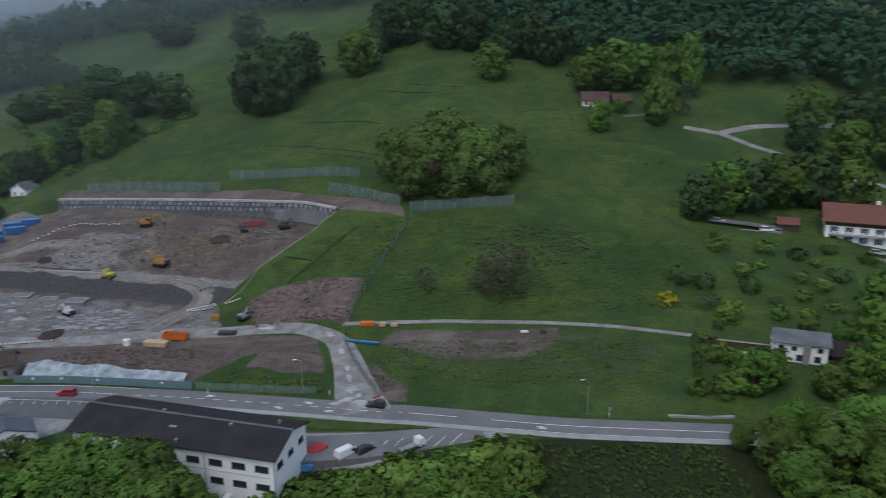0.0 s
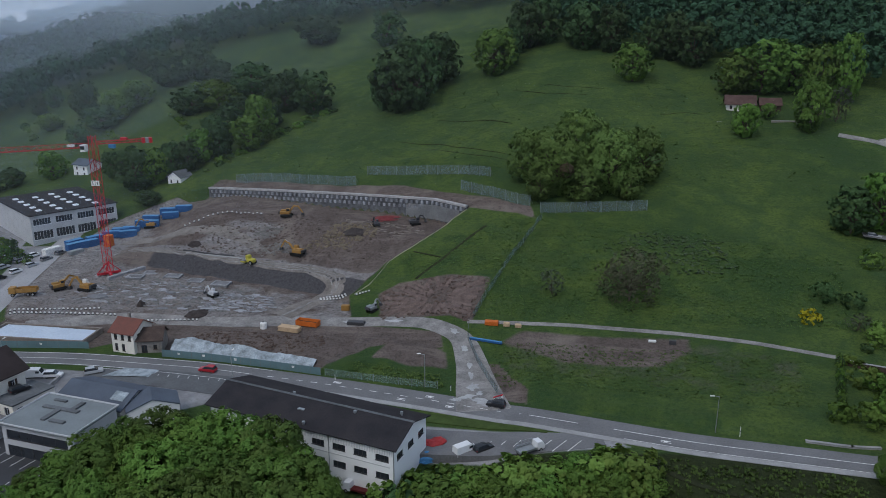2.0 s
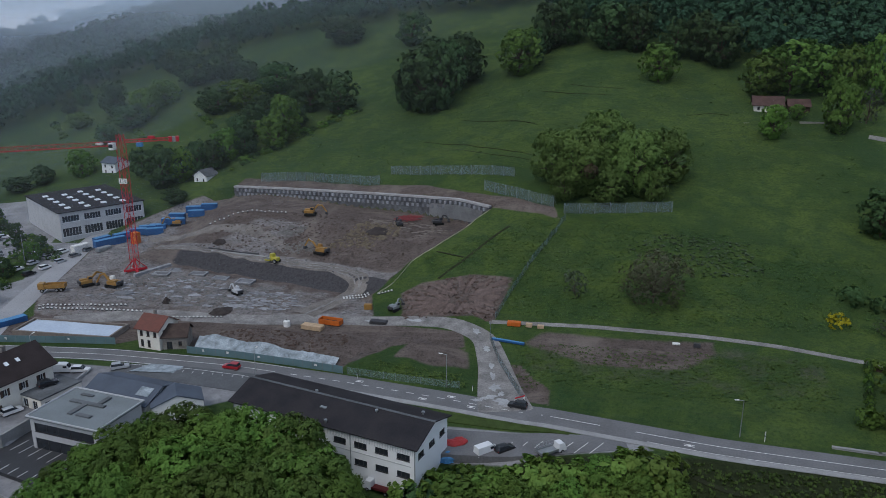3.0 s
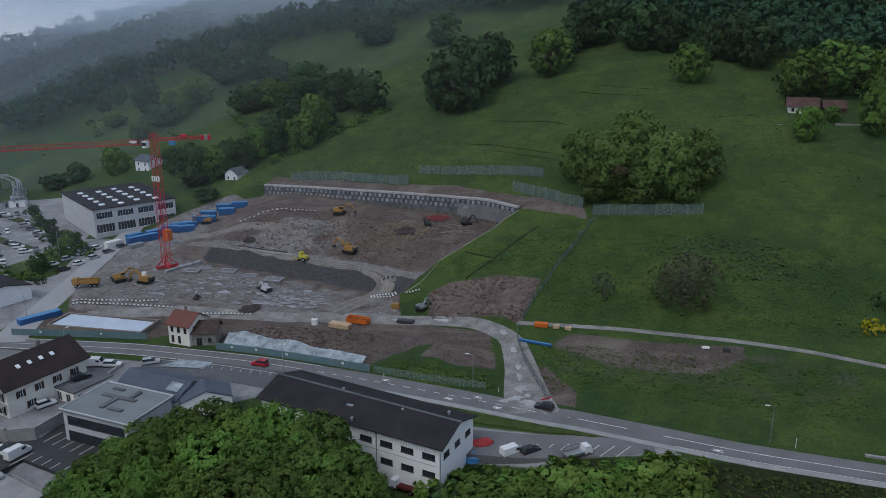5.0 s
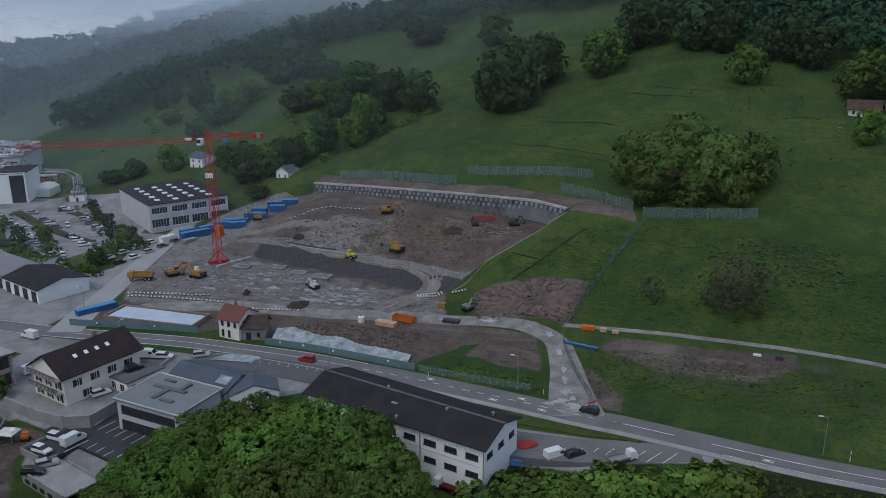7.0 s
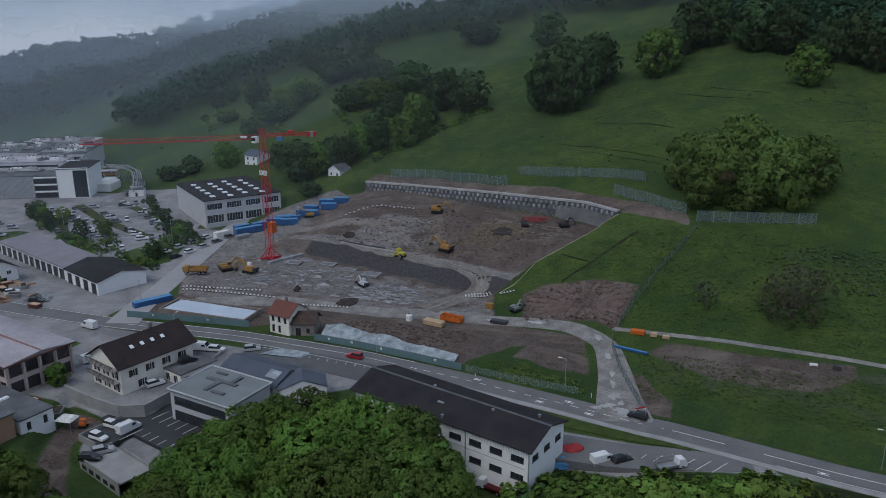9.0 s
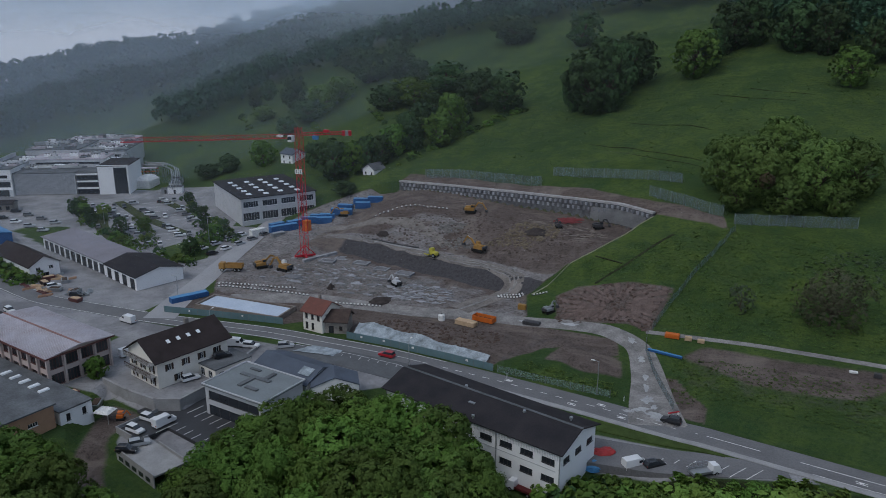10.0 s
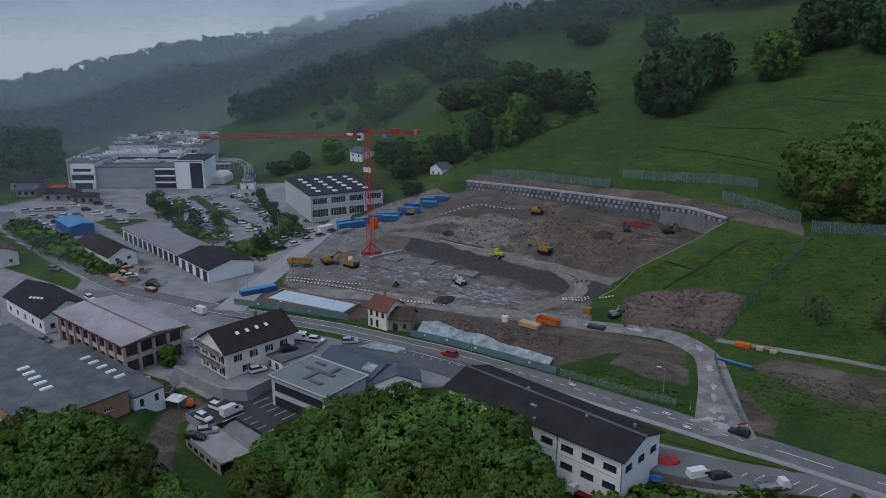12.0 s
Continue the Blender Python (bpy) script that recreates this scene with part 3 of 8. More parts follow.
def boughs(rng, height, radius, stem, count):
    """Round boughs over a crown that is widest below its middle."""
    out = []
    mid, half = stem + (height - stem) * 0.48, (height - stem) * 0.5
    for i in range(count):
        a = i * 2.4 + rng.uniform(-0.4, 0.4)
        h = rng.uniform(-0.8, 0.86)
        w = math.sqrt(max(0.05, 1 - h * h)) * (1.08 if h < 0 else 1.0)
        br = radius * rng.uniform(0.27, 0.45) * math.sqrt(22 / max(count, 12)) ** 0.9
        out.append(((radius - br * 0.75) * w * math.cos(a) * rng.uniform(0.62, 1.16), (radius - br * 0.75) * w * math.sin(a) * rng.uniform(0.62, 1.16),
                    mid + (half - br * 0.8) * h, br))
    out.append((0, 0, mid, radius * 0.55))
    return out


def tree(name, seed, height, radius, mat, n, size, stem=0.18, count=20, label="", category="tree", trunk=True, extra=None):
    rng = np.random.default_rng(seed)
    ob = thing(name, 0, 0, 0, 0, label, category)
    lobes = boughs(rng, height, radius, height * stem, count)
    if trunk:
        bm = bmesh.new()
        r = 0.022 * height
        p = Vector((0, 0, -0.5))
        for i in range(4):
            q = Vector((rng.normal() * 0.02 * height, rng.normal() * 0.02 * height, height * (i + 1) * 0.17))
            tube(bm, p, q, r * (1 - i * 0.2), r * (0.8 - i * 0.2), 7)
            p = q
        for l in lobes[::2]:
            z0 = height * rng.uniform(0.16, 0.4)
            tube(bm, (0, 0, z0), Vector(l[:3]), r * 0.42, r * 0.12, 5)
        part("trunk", bm, BARK, ob)
    leaves("crown", np.concatenate([leaf_quads(lobes, n, size, rng), leaf_quads([(0, 0, height * 0.6, radius * 0.7), (0, 0, height * 0.36, radius * 0.72), (0, 0, height * 0.2, radius * 0.5)], n // 4, size * 1.5, rng, 1.0)]), mat, ob)
    if extra:
        low = [(l[0], l[1] - radius * 0.15, l[2] * 0.8, l[3] * 0.8) for l in lobes if l[1] < -radius * 0.2 and l[2] < height * 0.55][:1]
        if low:
            leaves("ivy", leaf_quads(low, n // 14, size * 0.9, rng), extra, ob, "rust-brown ivy and dead leaves")
    return ob


def plant(proto, x, y, size=1.0, turn=None, sink=None, wide=1.0, first=[]):
    """Put a tree at a place on the ground. The first use of a kind moves the kind itself; the others are copies."""
    turn = (x * 37.1 + y * 53.7) % 360 if turn is None else turn
    sink = 0.2 + 0.8 * size if sink is None else sink
    m = pose(x, y, land_z(x, y) - sink, 0, 0, turn) @ Matrix.Diagonal((size * wide, size * wide, size, 1))
    if proto not in first:
        first.append(proto)
        proto.matrix_basis = m
        return proto
    return copy_thing(proto, m @ Matrix.Diagonal((*[1 / k for k in proto.scale], 1)))


BROAD = [tree("broadleaf_tree", 10 + i, 20, 8.2, LEAF, 4600, 0.52, 0.03, 40, "full-crowned green broadleaf tree on the slope") for i in range(3)]
SHADY = [tree("broadleaf_tree", 20 + i, 20, 7.6, LEAF_DARK, 4600, 0.52, 0.02, 40, "dense dark green broadleaf tree on the slope") for i in range(3)]
NEAR = [tree("broadleaf_tree", 30 + i, 20, 7.0, (LEAF, LEAF_FRESH, LEAF_OLIVE)[i], 14000, 0.25, 0.1, 24, "tall fresh green broadleaf tree below the road") for i in range(3)]
BUSH = [tree("bush", 50 + i, 3.2, 2.3, (LEAF, LEAF_BRIGHT, LEAF_DARK)[i], 900, 0.23, 0.0, 12, "rounded green bush in the grass", "bush", trunk=False) for i in range(3)]
BROWN_TREE = tree("copper_tree", 61, 12, 7.2, LEAF_BROWN, 6500, 0.17, 0.12, 40, "brownish thin-leaved round tree in the meadow")
SCRUB = [tree("young_tree", 80 + i, 20, 7.0, LEAF_FRESH if i == 1 else LEAF, 7000, 0.28, 0.04, 20, "bushy young green tree on the bank") for i in range(3)]
GREY_TREE = tree("fruit_tree", 62, 7, 3.0, LEAF_GREY, 1500, 0.13, 0.15, 14, "small grey-green fruit tree in the meadow")
GOLD = tree("blossom_shrub", 63, 3.8, 2.2, LEAF_YELLOW, 900, 0.22, 0.0, 9, "bright yellow flowering shrub", "bush", trunk=False)
CREST = [tree("broadleaf_tree", 66 + i, 20, 8.6, LEAF_OAK, 10000, 0.31, 0.03, 44, "full light green tree in the great clump") for i in range(2)]
OAK = tree("broadleaf_tree", 64, 24, 11.5, LEAF_OAK, 22000, 0.27, 0.04, 60, "huge spreading green tree beside the mesh fence", extra=RUST)

# the great clump beside the fence
plant(OAK, -7, 257, 0.95, 20)
plant(OAK, 11, 258, 0.92, 190)
for x, y, s in ((1, 268, 1.2), (-15, 264, 0.95), (22, 265, 0.98), (3, 251, 0.72), (-11, 251, 0.62), (17, 253, 0.6)):
    plant(CREST[int(x) % 2], x, y, s)
plant(BROWN_TREE, 16, 202, 1.25)
plant(GREY_TREE, -5, 203, 1.25)

# the dark grove
for i, (x, y, s, w) in enumerate(((-79, 340, 1.62, 0.93), (-70, 340, 1.56, 0.66), (-65, 366, 1.33, 0.99), (-69, 357, 1.35, 0.71), (-87, 345, 1.23, 0.6), (-83, 386, 1.04, 1.09))):
    plant(SHADY[i % 3], x, y, s, wide=w)

# lone trees and the edge of the wood
for i, (x, y, s, w) in enumerate(((-154, 459, 0.96, 1.84), (-107, 438, 1.07, 1.2), (-39, 365, 1.18, 1.04), (-33, 375, 0.96, 0.76), (-26, 395, 1.22, 1.17), (-18, 396, 1.25, 0.84), (-31, 388, 1.11, 0.67),
                                  (-1, 390, 1.13, 0.89), (22, 347, 0.9, 1.05), (1, 386, 1.27, 1.0), (13, 381, 1.22, 0.84), (48, 363, 1.11, 1.06), (40, 371, 1.23, 0.81), (30, 372, 1.03, 0.74))):
    plant((BROAD if i in (2, 8) else SHADY)[i % 3], x, y, s, wide=w)

# trees round the farm
for i, (x, y, s, w) in enumerate(((72, 337, 1.17, 1.19), (61, 334, 0.92, 1.09), (83, 339, 1.08, 1.12), (84, 305, 1.11, 0.68), (60, 298, 0.7, 0.9), (71, 314, 0.33, 1.15), (101, 330, 1.47, 0.53), (93, 332, 1.26, 0.73))):
    plant(BROAD[i % 3], x, y, s, wide=w)
plant(GREY_TREE, 95, 312, 2.4, wide=0.7)
for i, (x, y, s) in enumerate(((81, 240, 0.7), (90, 243, 0.8), (99, 244, 0.8), (110, 246, 0.8), (120, 247, 0.85), (131, 244, 0.8), (131, 282, 0.7), (142, 270, 0.8), (150, 285, 1.0), (140, 300, 0.8), (165, 290, 1.0), (160, 268, 1.0))):
    plant((SHADY, BROAD)[i % 2][i % 3], x, y, s * 1.2)

# the hedge line that climbs from the hall
for i, (x, y, s, w) in enumerate(((-121, 350, 1.1, 1.09), (-137, 356, 0.91, 1.11), (-167, 387, 0.94, 1.64), (-160, 353, 0.73, 1.19), (-139, 328, 1.1, 0.87), (-156, 335, 0.87, 1.15), (-159, 322, 0.87, 0.93), (-140, 317, 0.84, 1.11),
                                  (-138, 340, 0.58, 1.2), (-180, 374, 0.78, 1.47), (-194, 370, 0.78, 1.65), (-232, 421, 1.14, 1.36), (-214, 424, 1.3, 0.96), (-261, 450, 0.85, 1.36), (-194, 409, 0.76, 1.27), (-150, 374, 0.75, 1.15), (-145, 383, 0.68, 1.02))):
    plant((BROAD if i in (4, 7, 9) else SHADY)[i % 3], x, y, s, wide=w)
# trees behind the hall and scrub on the slope above
for i, (x, y, s, w) in enumerate(((-180, 292, 1.02, 1.21), (-173, 295, 0.81, 0.96), (-168, 300, 0.84, 0.93), (-162, 303, 0.76, 1.03), (-159, 310, 0.8, 0.99), (-152, 313, 0.76, 0.93), (-166, 276, 0.35, 1.89), (-233, 312, 0.72, 1.1), (-197, 304, 0.69, 1.15),
                                  (-265, 389, 1.09, 0.96), (-238, 378, 0.9, 1.15), (-241, 366, 0.66, 2.07), (-299, 411, 0.72, 0.97), (-276, 373, 0.49, 1.72), (-258, 301, 0.39, 2.29), (-250, 307, 0.51, 1.35), (-237, 395, 0.78, 1.27), (-302, 401, 0.56, 1.15), (-244, 349, 0.56, 1.31))):
    plant((SHADY, BROAD, SHADY)[i % 3][i % 3], x, y, s, wide=w)
for i in range(30):
    plant(BUSH[i % 3], -300 + (i * 47 % 120), 345 + (i * 31 % 75), 0.5 + (i % 4) * 0.2)
for i in range(26):
    plant(BUSH[(i + 1) % 3], -152 + i * 1.5 + (i % 2) * 2.5, 300 + i * 1.9 + (i % 3) * 2.0, 0.5 + (i % 3) * 0.25, wide=1.4)

# gardens beside the meadow
plant(GOLD, 60.3, 197.5, 1.2)
for x, y, k, s in ((66, 207.5, 2, 1.5), (72.6, 204.5, 2, 1.35), (84.7, 202.5, 2, 1.35), (81.6, 223, 1, 1.5), (75.8, 190.5, 1, 1.6), (73.5, 188, 1, 1.1), (70.2, 185, 2, 0.7), (64.5, 178, 1, 0.8), (63.8, 168, 1, 1.6), (66.5, 166, 0, 1.3),
                   (54.8, 152, 0, 1.1), (59.3, 150.5, 0, 1.5), (63, 152, 1, 1.3), (66, 159, 0, 1.2), (70, 163, 0, 1.1), (88, 190, 0, 1.2), (94, 185, 1, 1.3), (100, 179, 0, 1.5)):
    plant(BUSH[k], x, y, s, sink=0.2)
for i, (x, y) in enumerate(((92, 214), (101, 208), (104, 218), (96, 222), (108, 214), (114, 220), (124, 216), (86, 211), (90, 197), (98, 199), (106, 204), (112, 208), (96, 191), (104, 194))):
    plant(BUSH[i % 3], x, y, 0.7 + (i * 5 % 4) * 0.15, sink=0.2, wide=1.3)
plant(GREY_TREE, 71.4, 195, 0.8, wide=1.2)
for x, y, s in ((67, 152, 0.62), (72, 156, 0.5), (82, 150, 0.46), (105, 170, 0.8), (98, 158, 0.7), (112, 184, 0.9), (90, 154, 0.55)):
    plant(BROAD[int(x) % 3], x, y, s)

# tall trees on the bank in front
for i, (x, y) in enumerate(((-54.4, 112.6), (-59.5, 113.5), (-49.8, 112.2))):
    plant(NEAR[i], x, y, 1.0, wide=0.95)
for i, (x, y, s) in enumerate(((-90, 98, 0.51), (-89.4, 103.5, 0.5), (-86.5, 108, 0.55), (-82, 111, 0.66), (-77, 113, 0.77), (-71, 113.5, 0.92), (-65, 113.5, 0.97), (-46.6, 110, 0.88),
                               (-42.4, 107, 0.86), (-39.5, 103, 0.86), (-66, 104, 0.99), (-54, 105.5, 0.94), (-52.5, 99, 0.99), (-74, 98, 0.84), (-90, 92, 0.46), (-84, 101, 0.64), (-79, 105, 0.77), (-72, 107, 0.92), (-60, 107, 0.99), (-47, 104, 0.9),
                               (-43, 100, 0.88), (-80, 94, 0.73), (-66, 97, 0.92), (-59, 98, 0.95), (-72, 90, 0.81), (-62, 90, 0.88), (-53, 92, 0.88), (-84, 88, 0.61), (-46, 95, 0.81))):
    plant(NEAR[(i * 2 + i // 5) % 3], x, y, s, wide=(1.0 if s > 0.7 else 1.25) * (0.92 + 0.05 * (i % 4)))
for i, (x, y, s) in enumerate(((-136, 75, 0.66), (-131.4, 77, 0.81), (-122.7, 77, 0.97), (-117.6, 79, 0.92), (-111.5, 79, 0.92), (-105.5, 77, 0.88), (-118, 70, 0.88), (-104, 71, 0.99), (-98.4, 79, 0.59), (-92, 77, 0.68), (-99, 74, 0.61), (-127, 72, 0.83), (-111, 72, 0.94), (-126.5, 81, 0.68), (-133, 70, 0.77))):
    plant(NEAR[(1 if 7 < i < 11 else i % 2 * 2)], x, y, s)
for i, (x, y, s) in enumerate(((70, 122, 0.73), (62, 117, 0.63), (78, 128, 0.77), (88, 118, 0.79), (57, 132, 0.33), (76, 114, 0.75), (92, 130, 0.83), (66, 108, 0.63), (84, 108, 0.71), (58, 108, 0.47), (72, 134, 0.47), (84, 138, 0.43), (60, 125, 0.57), (64, 130, 0.49), (68, 136, 0.47), (78, 121, 0.75))):
    plant(NEAR[(i + 2) % 3], x, y, s)
for i, (x, y, s) in enumerate(((-14, 122, 0.25), (-6, 124, 0.28), (3, 126, 0.3), (10, 127, 0.27), (-2, 119, 0.36), (8, 120, 0.33), (-20, 117, 0.32), (-10, 115, 0.4), (16, 122, 0.28), (-24, 123, 0.17), (2, 112, 0.4), (14, 114, 0.36), (-22, 108, 0.4), (-16, 118, 0.33), (-4, 121, 0.32), (4, 122, 0.33), (-12, 119, 0.36), (10, 123, 0.3), (-18, 112, 0.4), (-4, 114, 0.4), (8, 115, 0.36))):
    plant(SCRUB[i % 3], x, y, s, wide=1.35)


for i in range(34):
    x, y = -25 + (i * 29 % 43), 115.5 + (i * 17 % 12)
    plant(BUSH[(0, 1, 1)[i % 3]], x, y + x * 0.06, 1.25 + (i % 4) * 0.28, wide=1.1)

# ---- far woods: nobody could count these ----
def wood(name, label, mat, seed, places, n, size):
    rng = np.random.default_rng(seed)
    vs = []
    for x, y in places:
        h, r = rng.uniform(15, 19.5), rng.uniform(5.5, 8.0)
        z = land_z(x, y)
        lobes = [(x + a, y + b, z + c, d) for a, b, c, d in boughs(rng, h, r, 1.0, 12)]
        vs.append(leaf_quads(lobes, n, size, rng, 0.15, 0.3, 8))
    ob = leaves(name, np.concatenate(vs), mat)
    return tagged(ob, label, "forest", kind="stuff")


def spread(seed, x0, x1, y0, y1, gap, keep):
    rng = np.random.default_rng(seed)
    out = []
    for x in np.arange(x0, x1, gap):
        for y in np.arange(y0, y1, gap):
            p = x + rng.uniform(-0.45, 0.45) * gap, y + rng.uniform(-0.45, 0.45) * gap
            if keep(*p):
                out.append(p)
    return out


wood("forest", "dark dense broadleaf forest above the meadow", LEAF_FOREST, 71,
     spread(71, -60, 330, 310, 560, 10.5, lambda x, y: y > np.interp(x, [-60, -48, -30, -22, -6, 17, 31, 54, 75, 107, 147, 176, 330], [480, 478, 446, 432, 396, 388, 378, 370, 356, 342, 340, 324, 300])
            and y < np.interp(x, [-60, 0, 110, 330], [540, 490, 440, 400])), 400, 1.15)
SPUR_FOOT = [-200, -70, -40], [-230, -155, -105]
wood("forest", "misty dark broadleaf forest on the far spur", LEAF_FOREST, 72,
     spread(72, -720, -300, 280, 700, 9.5, lambda x, y: np.interp(0.676 * x + 0.737 * y, *SPUR_FOOT) < 0.676 * y - 0.737 * x - 725 < 20 and 0.676 * x + 0.737 * y < 215), 210, 1.4)
wood("forest", "misty dark broadleaf forest climbing the far slope", LEAF_FOREST, 73,
     spread(73, -430, -180, 340, 700, 10, lambda x, y: inside(x, y, [(-366, 373), (-334, 375), (-330, 393), (-318, 407), (-317, 437), (-286, 459), (-259, 465), (-240, 496), (-200, 690), (-330, 680), (-430, 600), (-400, 500), (-385, 440), (-380, 400)]) > 0), 260, 1.3)
wood("forest", "dark forest along the top of the far meadow", LEAF_FOREST, 76,
     spread(76, -270, -30, 460, 600, 11.5, lambda x, y: inside(x, y, [(-234, 472), (-213, 483), (-193, 491), (-180, 498), (-142, 491), (-107, 486), (-74, 479), (-48, 479), (-40, 560), (-240, 590), (-262, 560), (-245, 500)]) > 0), 360, 1.2)
wood("forest", "dark riverside wood beyond the factory", LEAF_FOREST, 74,
     spread(74, -760, -420, 200, 420, 15, lambda x, y: y > np.interp(x, [-760, -560, -470, -420], [150, 290, 400, 420]) and 0.676 * y - 0.737 * x - 725 < 20), 220, 1.2)
wood("forest", "misty dark wood on the flat beside the factory", LEAF_DARK, 75,
     spread(75, -760, -338, 190, 520, 12, lambda x, y: 0.40 * -x < y < 0.705 * -x - 6 and -x * 0.62 + y * 0.78 > 388 and 0.676 * y - 0.737 * x - 725 < 20), 260, 1.1)
for i in range(16):
    plant(BUSH[(0, 1, 0, 2)[i % 4]], -31 + (i * 5 % 13) * 0.9, 112.5 + (i * 7 % 10) * 0.75 + (i * 5 % 13) * 0.35, 1.1 + (i % 3) * 0.3, wide=1.1)


# ---- buildings ----
def facade(bm, a, b, z0, z1, holes, depth=0.22):
    """A wall from a to b (outer side on the right hand), with openings that have reveals. holes: (u, z, width, height)."""
    a, b = Vector((*a, 0)), Vector((*b, 0))
    length = (b - a).length
    t = (b - a) / length
    inn = Vector((-t.y, t.x, 0))
    us = sorted({0.0, length, *[q for u, z, w, h in holes for q in (u - w / 2, u + w / 2)]})
    zs = sorted({z0, z1, *[q for u, z, w, h in holes for q in (z, z + h)]})
    vert = {}

    def at(u, z, d=0.0):
        key = (round(u, 3), round(z, 3), d)
        if key not in vert:
            vert[key] = bm.verts.new(a + t * u + inn * d + Vector((0, 0, z)))
        return vert[key]

    def hole(u, z):
        return any(abs(u - c) < w / 2 and s < z < s + h for c, s, w, h in holes)

    for u0, u1 in zip(us, us[1:]):
        for q0, q1 in zip(zs, zs[1:]):
            if u1 - u0 > 1e-4 and q1 - q0 > 1e-4 and not hole((u0 + u1) / 2, (q0 + q1) / 2):
                bm.faces.new((at(u0, q0), at(u1, q0), at(u1, q1), at(u0, q1)))
    for c, s, w, h in holes:
        r = [(c - w / 2, s), (c + w / 2, s), (c + w / 2, s + h), (c - w / 2, s + h)]
        for (p, q), (p2, q2) in zip(r, r[1:] + r[:1]):
            bm.faces.new((at(p, q), at(p, q, depth), at(p2, q2, depth), at(p2, q2)))


WINDOWS = {}


def window(parent, a, b, u, z, w, h, frame_mat, bars=1, shutter=None, name="window"):
    """A framed window set into a wall's opening, with its panes, and shutters folded back on the wall."""
    a, b = Vector((*a, 0)), Vector((*b, 0))
    t = (b - a).normalized()
    at = Matrix.Translation(a + t * u + Vector((0, 0, z))) @ Matrix.Rotation(math.atan2(t.y, t.x), 4, "Z")
    key = (w, h, frame_mat.name, bars)
    if key not in WINDOWS:
        f = bmesh.new()
        k = 0.07
        for x0, x1, z0, z1 in ((-w / 2, w / 2, 0, k), (-w / 2, w / 2, h - k, h), (-w / 2, -w / 2 + k, k, h - k), (w / 2 - k, w / 2, k, h - k)):
            box(f, x0, x1, 0.1, 0.2, z0, z1)
        for i in range(bars):
            x = -w / 2 + w * (i + 1) / (bars + 1)
            box(f, x - 0.03, x + 0.03, 0.11, 0.19, k, h - k)
        box(f, -w / 2 - 0.08, w / 2 + 0.08, -0.08, 0.1, -0.07, 0)
        p = bmesh.new()
        box(p, -w / 2 + k, w / 2 - k, 0.16, 0.18, k, h - k)
        WINDOWS[key] = part(name, f, frame_mat, parent, at=at)
        WINDOWS[key, "pane"] = part("pane", p, GLASS, WINDOWS[key])
        ob = WINDOWS[key]
    else:
        ob = share(name, WINDOWS[key], parent, at)
        share("pane", WINDOWS[key, "pane"], ob, Matrix())
    if shutter:
        key = (w, h, shutter.name, "shutter")
        for s in (-1, 1):
            m = at @ Matrix.Translation((s * (w / 2 + w / 4 + 0.03), 0, 0))
            if key not in WINDOWS:
                q = bmesh.new()
                box(q, -w / 4, w / 4, -0.07, -0.01, 0, h)
                for i in range(5):
                    box(q, -w / 4 + 0.05, w / 4 - 0.05, -0.09, -0.07, h * (i + 0.3) / 5, h * (i + 0.7) / 5)
                WINDOWS[key] = part("shutter", q, shutter, parent, at=m)
            else:
                share("shutter", WINDOWS[key], parent, m)
    return ob


def rows(length, count, z, w, h, edge=None, skip=()):
    edge = length / count / 2 if edge is None else edge
    return [(edge + (length - 2 * edge) * (i / max(1, count - 1) if count > 1 else 0.5), z, w, h) for i in range(count) if i not in skip]


